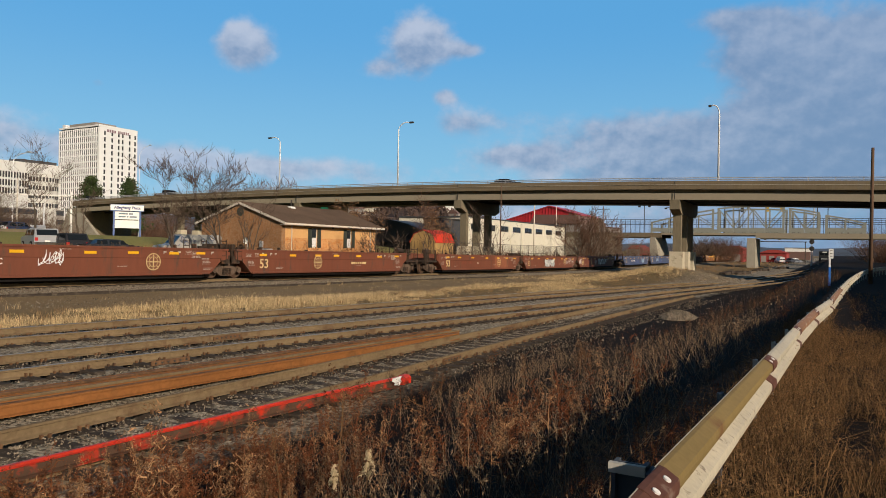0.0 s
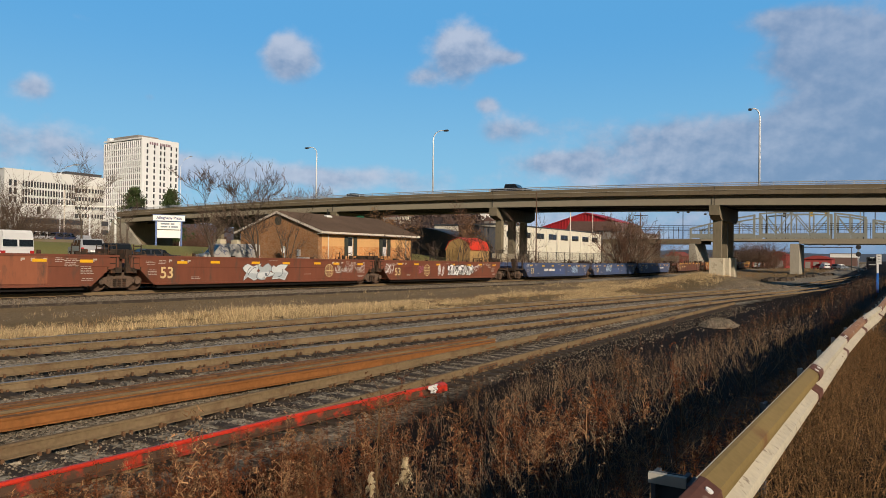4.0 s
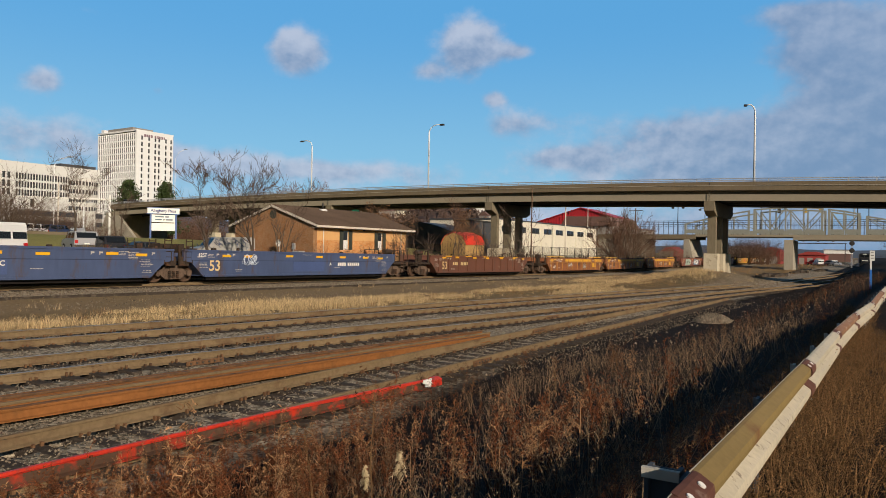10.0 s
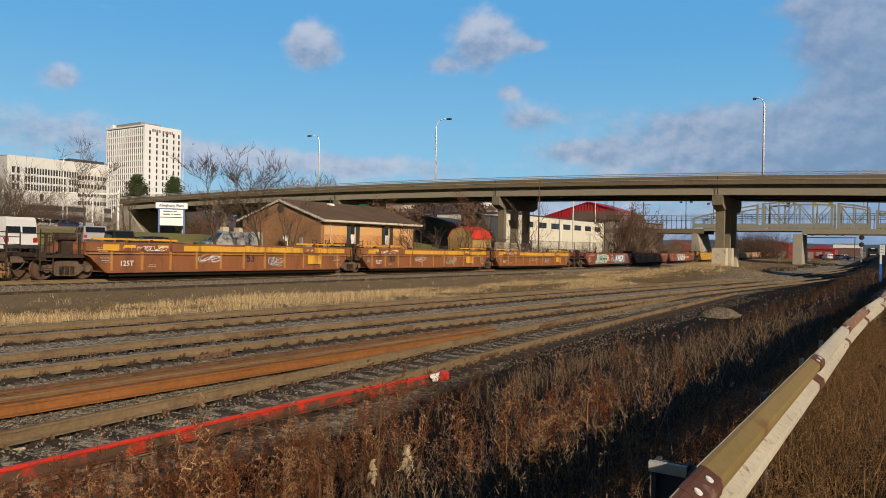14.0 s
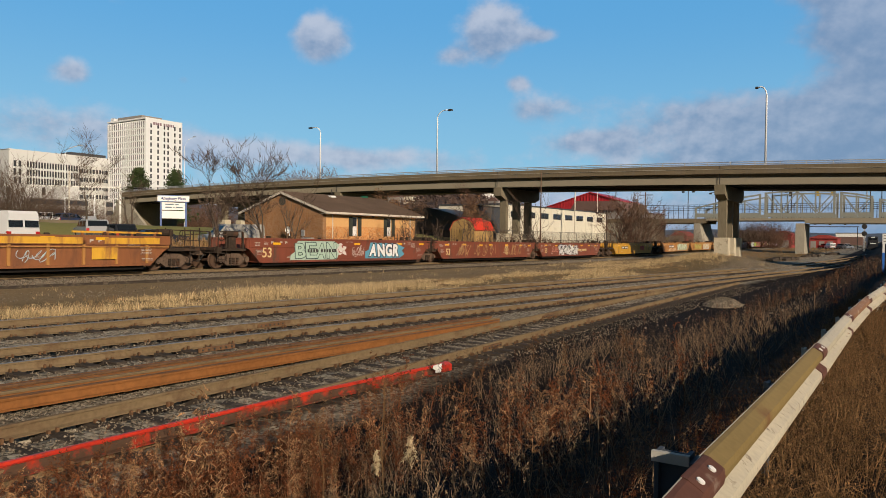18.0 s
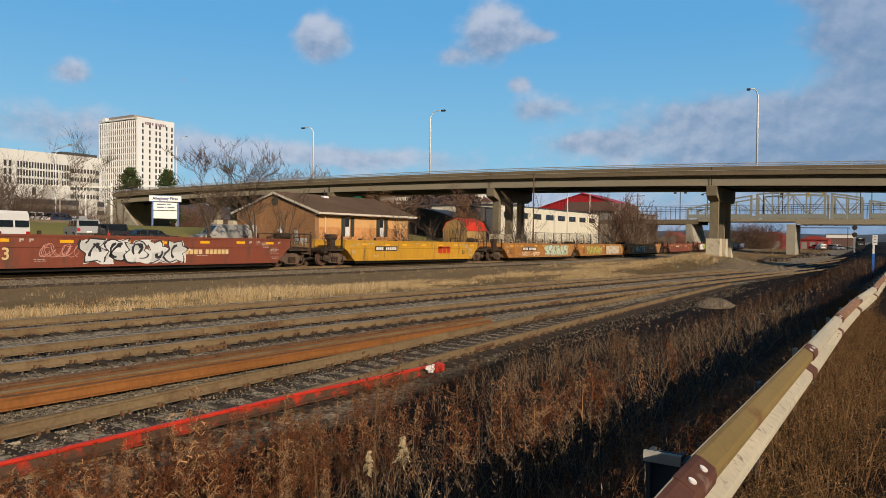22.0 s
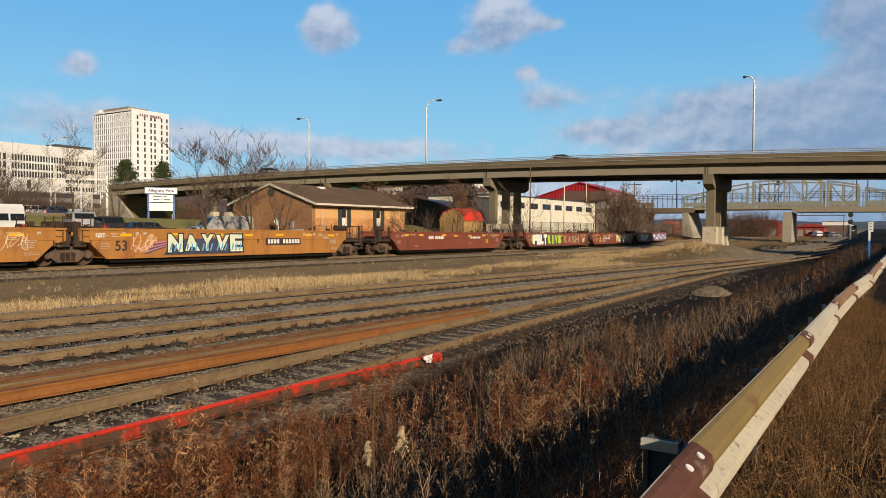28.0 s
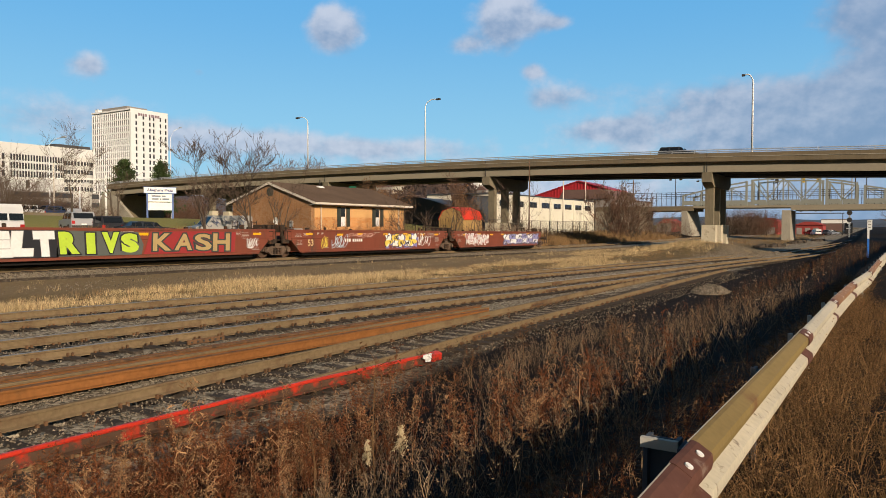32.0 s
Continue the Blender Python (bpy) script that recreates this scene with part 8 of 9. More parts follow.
def well_car(paint_key, label, ribbed=False, joint_l=False, joint_r=False, sill=None, bogie_l=True, bogie_r=True, seed=0):
    """One unit, 19.1 m between bogie centres; joint ends meet the next unit over a shared bogie."""
    rnd = random.Random(seed)
    P = M[paint_key]
    el, er = (9.25 if joint_l else 9.0), (9.25 if joint_r else 9.0)
    o = thing("well_car", label, "railway wagon", group="wagons of the passing train")
    top = M[sill] if sill else P
    for s, nm in ((-1, "near"), (1, "far")):
        y0, y1 = sorted((s * 1.38, s * 1.5))
        sp = part("side_panel", unit_mesh(("side", el, er, s, paint_key), lambda: Geo().prism(side_outline(el, er), "y", y0, y1).mesh("side_panel", P)), None, o)
        ys0, ys1 = sorted((s * 1.32, s * 1.56))
        part("top_sill", unit_mesh(("sill", el, er, s, paint_key, sill), lambda: Geo().box(-el, er, ys0, ys1, 1.60 if sill else 1.58, 1.68, bev=0.02).mesh("top_sill", P if sill else top)), None, o)
        part("bottom_sill", unit_mesh(("bot", s, paint_key), lambda: Geo().box(-7.95, 7.95, min(s * 1.36, s * 1.55), max(s * 1.36, s * 1.55), 0.27, 0.38, bev=0.015).mesh("bottom_sill", P)), None, o)
        if ribbed:
            me = unit_mesh(("rib", s, paint_key, sill), lambda: Geo().box(-0.06, 0.06, min(s * 1.49, s * 1.575), max(s * 1.49, s * 1.575), 0.38, 1.5, bev=0.01).mesh("rib", M["rib_ochre"] if sill == "sill_yellow" else P))
            for k in range(11):
                part("rib", me, None, o, at=Matrix.Translation((-7.75 + 1.55 * k, 0, 0)))
        else:
            # the upper third stands a little proud of the lower, sloping part
            part("side_flange", unit_mesh(("flange", el, er, s, paint_key), lambda: Geo().prism([(s * 1.5, 1.58), (s * 1.525, 1.58), (s * 1.525, 1.15), (s * 1.5, 1.12)], "x", -8.8, 8.8).mesh("side_flange", P)), None, o)
    # bars added under the car, black to carry the shade below it
    part("underframe", unit_mesh("underframe", lambda: Geo().box(-7.7, 7.7, -1.34, -1.2, 0.1, 0.298).box(-7.7, 7.7, 1.2, 1.34, 0.1, 0.298).mesh("underframe", M["under_shade"])), None, o, "black bars standing for the shade under the car")
    part("well_floor", unit_mesh(("floor", paint_key), lambda: Geo().box(-8.0, 8.0, -1.36, 1.36, 0.30, 0.36).mesh("well_floor", P)), None, o)
    part("bulkhead", unit_mesh(("bulk", paint_key, -1), lambda: Geo().prism([(-8.7, 1.05), (-8.0, 0.36), (-7.9, 0.36), (-8.5, 1.3)], "y", -1.36, 1.36).mesh("bulkhead", P)), None, o)
    part("bulkhead", unit_mesh(("bulk", paint_key, 1), lambda: Geo().prism([(8.7, 1.05), (8.0, 0.36), (7.9, 0.36), (8.5, 1.3)], "y", -1.36, 1.36).mesh("bulkhead", P)), None, o)
    for s, joint in ((-1, joint_l), (1, joint_r)):
        key = ("end", s, joint, paint_key)
        def end_geo(s=s, joint=joint):
            g = Geo()
            x = lambda v: s * v
            bx = lambda a, b, *r, **k: g.box(min(x(a), x(b)), max(x(a), x(b)), *r, **k)
            bx(8.6, 9.3 if joint else 11.0, -1.25, 1.25, 0.98, 1.1)
            if joint:
                for yy in (-1.2, 1.1):
                    bx(9.0, 9.3, yy, yy + 0.1, 1.0, 1.95)
                bx(9.05, 9.4, -0.5, 0.5, 0.95, 1.5)
                for yy in (-1.45, 1.3):
                    bx(8.9, 9.45, yy, yy + 0.12, 0.85, 1.3)
                for yy in (-1.5, 1.5):
                    for v in (8.72, 9.12):
                        g.tube([(x(v), yy, 0.95), (x(v), yy, 2.2)], 0.026, 5)
                    for k in range(5):
                        g.tube([(x(8.72), yy, 1.02 + 0.27 * k), (x(9.12), yy, 1.02 + 0.27 * k)], 0.02, 5)
                bx(8.85, 9.25, -0.95, -0.25, 1.5, 1.95, bev=0.03)
            else:
                bx(9.0, 10.8, -0.3, 0.3, 0.7, 1.0)
                bx(10.6, 10.9, -1.4, 1.4, 0.85, 1.15)
                for yy in (-1.4, 1.35):
                    g.tube([(x(10.85), yy, 0.4), (x(10.85), yy, 2.15)], 0.028, 5)
                    g.tube([(x(10.3), yy, 0.4), (x(10.3), yy, 2.05)], 0.028, 5)
                    for k in range(5):
                        g.tube([(x(10.3), yy, 0.5 + 0.33 * k), (x(10.85), yy, 0.5 + 0.33 * k)], 0.02, 5)
                    g.tube([(x(9.2), yy, 2.0), (x(10.85), yy, 2.0)], 0.022, 5)
                    bx(9.1, 9.2, yy - 0.02, yy + 0.08, 1.0, 2.0)
                bx(9.0, 10.8, -1.45, -1.38, 0.95, 1.08)
                bx(9.0, 10.8, 1.38, 1.45, 0.95, 1.08)
            return g.mesh("end_platform", M["gear"])
        ep = part("end_platform", unit_mesh(key, end_geo), None, o, "dark steel end platform with grab rails")
        if joint:
            part("brake_rigging", unit_mesh(("rig", s), lambda: Geo().box(min(s * 8.2, s * 8.9), max(s * 8.2, s * 8.9), -1.2, -0.7, 1.64, 1.74, bev=0.02).disc(s * 8.6, -0.95, 1.72, 0.1, "z", 0.1, 8).mesh("brake_rigging", M["gear"])), None, ep)
        else:
            part("brake_cylinder", unit_mesh(("cyl", s), lambda: Geo().tube([(s * 8.95, -0.6, 1.85), (s * 9.75, -0.6, 1.85)], 0.2, 12).box(min(s * 9.1, s * 9.6), max(s * 9.1, s * 9.6), -0.75, -0.45, 1.05, 1.7).mesh("brake_cylinder", M["gear"])), None, ep, "dark brake cylinder")
            part("coupler", unit_mesh(("coup", s), lambda: Geo().box(min(s * 10.8, s * 11.55), max(s * 10.8, s * 11.55), -0.12, 0.12, 0.72, 0.98, bev=0.03).mesh("coupler", M["bogie"])), None, ep, "rusty knuckle coupler")
            part("brake_wheel", unit_mesh(("bw", s), lambda: Geo().tube([(s * 10.2, -0.9 + 0.25 * math.cos(a * math.pi / 5), 1.75 + 0.25 * math.sin(a * math.pi / 5)) for a in range(11)], 0.022, 5, cap=False).tube([(s * 10.2, -1.15, 1.75), (s * 10.2, -0.65, 1.75)], 0.015, 4).tube([(s * 10.2, -0.9, 1.1), (s * 10.2, -0.9, 2.0)], 0.015, 4).mesh("brake_wheel", M["gear"])), None, ep, "round hand brake wheel")
            part("air_hose", unit_mesh(("hose", s), lambda: Geo().tube([(s * 10.9, -0.3, 0.75), (s * 11.1, -0.32, 0.5), (s * 11.3, -0.3, 0.38), (s * 11.5, -0.2, 0.42)], 0.03, 6).mesh("air_hose", M["steel_dark"])), None, ep)
        # small gear standing on the end of the well
        for at_, wide_, tall_ in ((7.2, 0.25, 0.12), (5.6, 0.12, 0.16), (3.0, 0.2, 0.08)):
            part("locking_post", unit_mesh(("lock", s, at_), lambda at_=at_, wide_=wide_, tall_=tall_: Geo().box(min(s * at_, s * (at_ + wide_)), max(s * at_, s * (at_ + wide_)), -1.5, -1.37, 1.68, 1.68 + tall_, bev=0.02).mesh("locking_post", M["gear"])), None, o)
    if bogie_l:
        bogie(o, -9.55)
    if bogie_r:
        bogie(o, 9.55)
    # yellow reflectors and white stencil bars along the near side
    me = unit_mesh("reflector", lambda: Geo().box(-0.30, 0.30, -1.535, -1.527, 1.33, 1.46).mesh("reflector", M["reflector"]))
    ys = -0.048 if ribbed else 0.0
    for x in (-6.9, -4.6, -2.0, 0.4, 3.0, 5.6, 7.6):
        part("reflector", me, None, o, at=Matrix.Translation((x + rnd.uniform(-0.5, 0.5), ys, rnd.uniform(-0.03, 0.03) + (0.13 if ribbed else 0))))
    # blocks of small stencilled lines
    g = Geo()
    for cx, n, z0, wide in ((-8.45, 3, 1.40, 0.35), (-7.75, 3, 1.44, 0.3), (-8.3, 4, 0.98, 0.4), (-5.9, 2, 0.62, 0.45), (-0.6, 1, 1.50, 0.6), (2.3, 1, 0.72, 0.5), (6.3, 3, 1.50, 0.3), (6.75, 5, 1.46, 0.45), (7.4, 5, 1.12, 0.5), (7.5, 2, 0.6, 0.5)):
        for k in range(n):
            u = cx + rnd.uniform(-0.05, 0.05)
            while u < cx + wide:
                w = rnd.uniform(0.05, 0.2)
                g.box(u, u + w, -1.532, -1.526, z0 - 0.075 * k, z0 - 0.075 * k + 0.026)
                u += w + 0.035
    for k in range(7):
        x0 = (-7.2, -6.5, -6.1, 4.9, 5.3, 5.8, 8.0)[k]
        g.box(x0, x0 + 0.05, -1.534, -1.527, 1.36, 1.5)
        g.box(x0 + 0.05, x0 + 0.17, -1.534, -1.527, 1.42, 1.5)
    part("stencil_marking", g, M["mark_faint"], o, "small white stencilled marks", Matrix.Translation((0, ys, 0)), kind="stuff")
    return o


FACE = -1.534


def on_side(car, name, me, x, z, label="", dy=0.0):
    return part(name, me, None, car, label, Matrix.Translation((x, FACE - dy, z)) @ UP)


def number_53(car, x, z=0.83, size=0.78, key="mark_cream", dy=0.0):
    on_side(car, "length_mark", unit_mesh(("53", size, key), lambda: text_mesh("53", size, M[key], 0.012)), x, z, "painted number", dy)


def small_text(car, words, x, z, size, key="mark_white", dy=0.0):
    on_side(car, "stencil", unit_mesh((words, size, key), lambda: text_mesh(words, size, M[key], 0.006)), x, z, "", dy)


def bars(car, name, x, z, widths, h, key, label, gap=0.09, dy=0.0, back=None):
    g, u = Geo(), 0.0
    for w in widths:
        if w > 0:
            g.box(u, u + w, -0.003, 0.003, -h / 2, h / 2)
        u += abs(w) + gap
    if back:
        part("backing_plate", Geo().box(-0.15, u + 0.05, 0.001, 0.006, -h * 0.8, h * 0.8), M[back], car, at=Matrix.Translation((x - u / 2, FACE - dy, z)))
    part(name, g, M[key], car, label, Matrix.Translation((x - u / 2, FACE - dy - 0.003, z)))


def emblem(car, x, r=0.43, z=0.95, key="mark_cream"):
    """A round mark: ring, cross bars and centre, as plain shapes."""
    def make():
        g = Geo()
        for r0, r1 in ((r, r * 0.9), (r * 0.62, r * 0.55)):
            n = 28
            vs = [(q * math.cos(2 * math.pi * i / n), -0.004, q * math.sin(2 * math.pi * i / n)) for q in (r0, r1) for i in range(n)]
            g.add(vs, [(i, (i + 1) % n, n + (i + 1) % n, n + i) for i in range(n)])
        g.box(-r * 0.5, r * 0.5, -0.005, -0.001, -0.03, 0.03).box(-0.03, 0.03, -0.006, -0.002, -r * 0.5, r * 0.5)
        for k in range(8):
            a = 2 * math.pi * k / 8
            g.box(r * 0.76 * math.cos(a) - 0.035, r * 0.76 * math.cos(a) + 0.035, -0.005, -0.001, r * 0.76 * math.sin(a) - 0.03, r * 0.76 * math.sin(a) + 0.03)
        return g.mesh("emblem", M[key])
    part("emblem", unit_mesh(("emblem", r, key), make), None, car, "round painted emblem", Matrix.Translation((x, FACE, z)))


BLOCKS = (
    [(-1, -1), (-0.1, -1), (-0.2, -0.55), (0.6, -0.7), (1.1, -0.3), (0.55, 0.0), (0.9, 0.45), (0.2, 1), (-0.4, 0.6), (-1.1, 0.75), (-0.7, 0.1), (-1.15, -0.4)],
    [(-1.1, -0.5), (-0.5, -1), (0.2, -0.75), (1, -1), (0.75, -0.2), (1.15, 0.3), (0.5, 0.5), (0.3, 1), (-0.35, 0.8), (-1, 1), (-0.75, 0.2)],
    [(-0.9, -1), (-0.3, -0.6), (0.5, -1), (1.1, -0.6), (0.7, 0.15), (1, 1), (0.1, 0.7), (-0.6, 1), (-1.15, 0.5), (-0.65, -0.1)],
    [(-1.15, 0.2), (-0.6, -0.2), (-0.9, -0.9), (0.1, -0.8), (0.8, -1), (1.15, -0.1), (0.6, 0.3), (1, 0.9), (-0.1, 1), (-0.5, 0.65), (-1, 0.9)],
)


def blob(cx, cz, rx, rz, rnd, n=14, square=3.0):
    """A bulging block shape with notches, its corners a little off."""
    pts = rnd.choice(BLOCKS)
    out = []
    for i, (u, v) in enumerate(pts):
        w, q = pts[(i + 1) % len(pts)]
        out.append((cx + rx * (u + rnd.uniform(-0.1, 0.1)), cz + rz * v * rnd.uniform(0.9, 1.06)))
        out.append((cx + rx * ((u + w) / 2 * 1.06), cz + rz * (v + q) / 2 * 1.04))
    return out


def flat(g, pts, y, slot=0):
    g.add([(x, y, z) for x, z in pts], [tuple(range(len(pts)))], slot)


def graffiti(car, x0, x1, z0, z1, count, fills, line, seed, shade=None, label="spray-painted graffiti shapes", dy=0.0, lw=0.03):
    """Overlapping bulging shapes with outlines, inner strokes and a second colour, as painted on the wagon."""
    rnd = random.Random(seed)
    mats = [spray(line)] + [spray(c) for c in fills] + ([spray(shade)] if shade else [])
    w, h = (x1 - x0) / count, z1 - z0
    for k in range(count):
        g = Geo()
        cx, cz = x0 + w * (k + 0.5), (z0 + z1) / 2 + rnd.uniform(-0.04, 0.04) * h
        r = random.Random(seed * 97 + k)
        lean = rnd.uniform(-0.25, 0.3)
        def bent(pts):
            return [(px + lean * (pz - cz), pz) for px, pz in pts]
        y = FACE - dy - 0.002 - 0.004 * (k % 3)
        if shade:
            flat(g, bent(blob(cx + 0.07, cz - 0.05, w * 0.60, h * 0.52, random.Random(r.random()), 16)), y + 0.0012, len(fills) + 1)
        body = blob(cx, cz, w * 0.58, h * 0.5, r)
        flat(g, bent(body), y, 0)
        flat(g, bent([(cx + (px - cx) * (1 - 2.0 * lw / w), cz + (pz - cz) * (1 - 1.6 * lw / h)) for px, pz in body]), y - 0.0012, 1 + k % len(fills))
        if len(fills) > 1:
            low = [p for p in body if p[1] < cz + 0.05 * h]
            if len(low) > 3:
                flat(g, bent([(cx + (px - cx) * 0.86, cz + (pz - cz) * 0.84) for px, pz in sorted(low, key=lambda q: math.atan2(q[1] - cz, q[0] - cx))]), y - 0.0020, 1 + (k + 1) % len(fills))
        for m in range(rnd.choice((1, 2, 2))):
            a = rnd.uniform(0, 6.28)
            q = [(cx + w * 0.3 * math.cos(a + 0.55 * j) * (1 - 0.05 * j), cz + h * 0.28 * math.sin(a + 0.55 * j + m)) for j in range(rnd.choice((4, 6, 7)))]
            ribbon(g, bent(q), lw * 0.9, y - 0.0030, 0)
        if rnd.random() < 0.6:
            hx, hz = cx + rnd.uniform(-0.2, 0.2) * w, cz + rnd.choice((-0.18, 0.2)) * h
            flat(g, bent(blob(hx, hz, w * 0.09, h * 0.11, r, 7)), y - 0.0034, 0)
        part("graffiti", g, mats, car, label)


def scribble(car, x0, x1, z0, z1, colour, seed, strokes=9, w=0.012, label="thin spray-painted scribble", dy=0.0):
    rnd = random.Random(seed)
    g = Geo()
    for k in range(strokes):
        cx, cz = rnd.uniform(x0, x1), rnd.uniform(z0 * 0.6 + z1 * 0.4, z0 * 0.4 + z1 * 0.6)
        rx, rz, a = rnd.uniform(0.08, 0.3) * min(1.6, x1 - x0), rnd.uniform(0.25, 0.5) * (z1 - z0), rnd.uniform(0, 6.28)
        bend = rnd.uniform(0.3, 0.6)
        q = []
        for j in range(rnd.choice((7, 9, 12))):
            px = cx + rx * math.cos(a + bend * j) + 0.02 * j
            pz = cz + rz * math.sin(a + bend * 1.3 * j)
            q.append((min(max(px, x0), x1), min(max(pz, z0), z1)))
        ribbon(g, q, w, FACE - dy - 0.002 - 0.0006 * k)
    part("scribble", g, spray(colour), car, label)


def painted_word(car, words, x0, x1, z0, z1, fill, line, label, dy=0.0, seed=1, fat=0.05, rim=0.055, low=None):
    """Hand-painted letters: each a little turned and stretched, overlapping the next, with a thick outline; low: a second colour in the lower half."""
    rnd = random.Random(seed)
    n, h, zc = len(words), z1 - z0, (z0 + z1) / 2
    step = (x1 - x0) / n
    for k, ch in enumerate(words):
        shear, lift, wide, tall = rnd.uniform(-0.14, 0.2), rnd.uniform(-0.03, 0.03) * h, step * rnd.uniform(1.0, 1.14) * (0.55 if ch == "I" else 1.0), h * rnd.uniform(0.9, 1.02)
        made = []
        for colour, offset_, layer in ((line, fat + rim, 0.0), (fill, fat, 0.004)):
            me = text_mesh(ch, 1.0, spray(colour), offset_)
            if not made:
                xs, zs = [v.co.x for v in me.vertices], [v.co.y for v in me.vertices]
                fit = Matrix.Diagonal((wide / (max(xs) - min(xs)), tall / (max(zs) - min(zs)), 1, 1)) @ Matrix.Translation((-(max(xs) + min(xs)) / 2, -(max(zs) + min(zs)) / 2, 0))
            me.transform(Matrix(((1, shear, 0, 0), (0, 1, 0, 0), (0, 0, 1, 0), (0, 0, 0, 1))) @ fit)
            made.append(me)
            on_side(car, "letter_outline" if layer == 0 else "painted_letter", me, x0 + step * (k + 0.5), zc + lift, label if layer else "", dy + 0.010 + layer + 0.0012 * (k % 2))
        if low:
            g = Geo()
            cx = x0 + step * (k + 0.5)
            for j in range(3):
                u = cx + (j - 1) * step * 0.27
                ribbon(g, [(u - 0.06 + shear * -0.3, zc - h * 0.40), (u + 0.02, zc - h * 0.22), (u + 0.05, zc - h * 0.04)], step * 0.055, FACE - dy - 0.0165)
            part("lower_shade", g, spray(low), car)


WHITE, BLACK, PALE, CYAN, LIME, RED_, YEL, GREY_, PINK = (0.75, 0.75, 0.74), (0.02, 0.02, 0.025), (0.52, 0.62, 0.52), (0.12, 0.45, 0.62), (0.45, 0.62, 0.05), (0.5, 0.04, 0.03), (0.75, 0.55, 0.08), (0.42, 0.42, 0.42), (0.5, 0.15, 0.3)
TRAIN = []        # wagon, place along the train


def add(car, q):
    TRAIN.append((car, q))
    return car


def triple(key, q0, labels, pitch=19.1, **kw):
    """Three units on shared bogies; q0 is the first bogie."""
    out = []
    n = len(labels)
    for i, lab in enumerate(labels):
        c = well_car(key, lab, joint_l=i > 0, joint_r=i < n - 1, bogie_r=i == n - 1, seed=int(q0) + i, **kw)
        out.append(add(c, q0 + pitch * (i + 0.5)))
    return out


# brown set that is leaving
a0, a1, a2 = triple("car_brown", -9.6, ["brown container well car with faded side marks", "brown container well car with a round emblem and white scribble", "brown container well car with a round emblem, number painted"])
small_text(a1, "C", -3.1, 0.95, 0.36)
scribble(a1, -1.5, -0.4, 0.75, 1.5, WHITE, 11, 12, 0.02)
emblem(a1, 4.3)
for a, ex in ((a0, 4.0), (a2, -2.0)):
    emblem(a, ex)
number_53(a2, -7.0)
bars(a2, "car_mark", 2.6, 0.9, (0.5, 0.12, 0.12, 0.2, 0.5), 0.14, "mark_cream", "pale painted bars")

b0, b1, b2 = triple("car_brown", 51.6, ["brown container well car with pale lettering bars", "red-brown container well car with pale graffiti and emblem", "brown container well car with large white graffiti"])
number_53(b0, -7.1)
bars(b0, "car_mark", -3.35, 0.93, (0.2, 0.2, 0.2, 0.2, -0.1, 0.2, 0.2, 0.2), 0.26, "car_red", "faded lettering bars")
small_text(b0, "A", -1.16, 0.92, 0.34)
part("repainted_patch", Geo().box(2.7, 6.0, -1.531, -1.5265, 0.42, 1.57), paint("orange_repaint", (0.25, 0.085, 0.04)), b0, "paler repainted patch")
emblem(b0, 3.7)
number_53(b1, -7.3)
graffiti(b1, -2.4, 0.8, 0.42, 1.36, 3, [(0.55, 0.58, 0.58), (0.38, 0.42, 0.44)], (0.12, 0.14, 0.16), 21, label="grey and pale blue graffiti")
emblem(b1, 4.6, 0.4)
scribble(b1, 5.2, 8.2, 0.8, 1.35, WHITE, 22, 14)
number_53(b2, -7.05)
scribble(b2, -8.6, -7.6, 0.7, 1.45, WHITE, 23, 10, 0.018)
scribble(b2, -6.6, -5.3, 0.7, 1.45, (0.15, 0.04, 0.03), 24, 9, 0.03)
emblem(b2, -3.2, 0.44)
scribble(b2, -4.9, -3.7, 0.7, 1.3, PINK, 25, 5, 0.012)
scribble(b2, -1.6, -0.7, 0.5, 1.4, WHITE, 26, 10, 0.02)
graffiti(b2, -0.1, 4.1, 0.48, 1.42, 5, [WHITE, GREY_], BLACK, 27, label="large white and black graffiti", lw=0.06)
scribble(b2, 4.2, 5.5, 0.9, 1.4, WHITE, 28, 7)

# blue set
BLUE_L = "blue container well car with white marks and yellow reflectors"
c0, c1, c2 = triple("car_blue", 113.0, [BLUE_L, "blue container well car with white scribbled graffiti", "blue container well car with brighter repainted patch"])
number_53(c0, -7.1)
bars(c0, "car_mark", -2.75, 0.95, (0.18, 0.18, 0.18, 0.2, -0.15, 0.18, 0.18, 0.18, 0.18, 0.18, 0.18), 0.24, "mark_white", "white lettering bars", gap=0.07)
small_text(c0, "B", 0.1, 0.95, 0.3)
scribble(c0, 3.2, 5.3, 0.55, 1.4, (0.45, 0.62, 0.8), 31, 16, 0.022)
number_53(c1, -7.0)
scribble(c1, -3.8, -1.9, 0.6, 1.55, (0.5, 0.66, 0.82), 32, 16, 0.025)
small_text(c1, "C", 1.2, 0.95, 0.3)
number_53(c2, -7.3)
scribble(c2, -5.5, -4.2, 0.85, 1.5, (0.55, 0.62, 0.7), 33, 10, 0.018)
small_text(c2, "A", 1.95, 0.95, 0.26)
bars(c2, "car_mark", 3.8, 0.95, (0.16, 0.16, 0.16, 0.16, -0.1, 0.16, 0.16, 0.16, 0.16, 0.16, 0.16), 0.22, "mark_white", "white lettering bars", gap=0.05)
for c in (c0, c1, c2):
    small_text(c, "125T", -8.1, 1.4, 0.26)
    part("repainted_patch", Geo().box(-1.4, 1.4, -1.512, -1.504, 0.5, 1.1), mat("bright_blue_patch", (0.055, 0.085, 0.20), 0.6, 0, 0.15), c, "brighter blue patch")

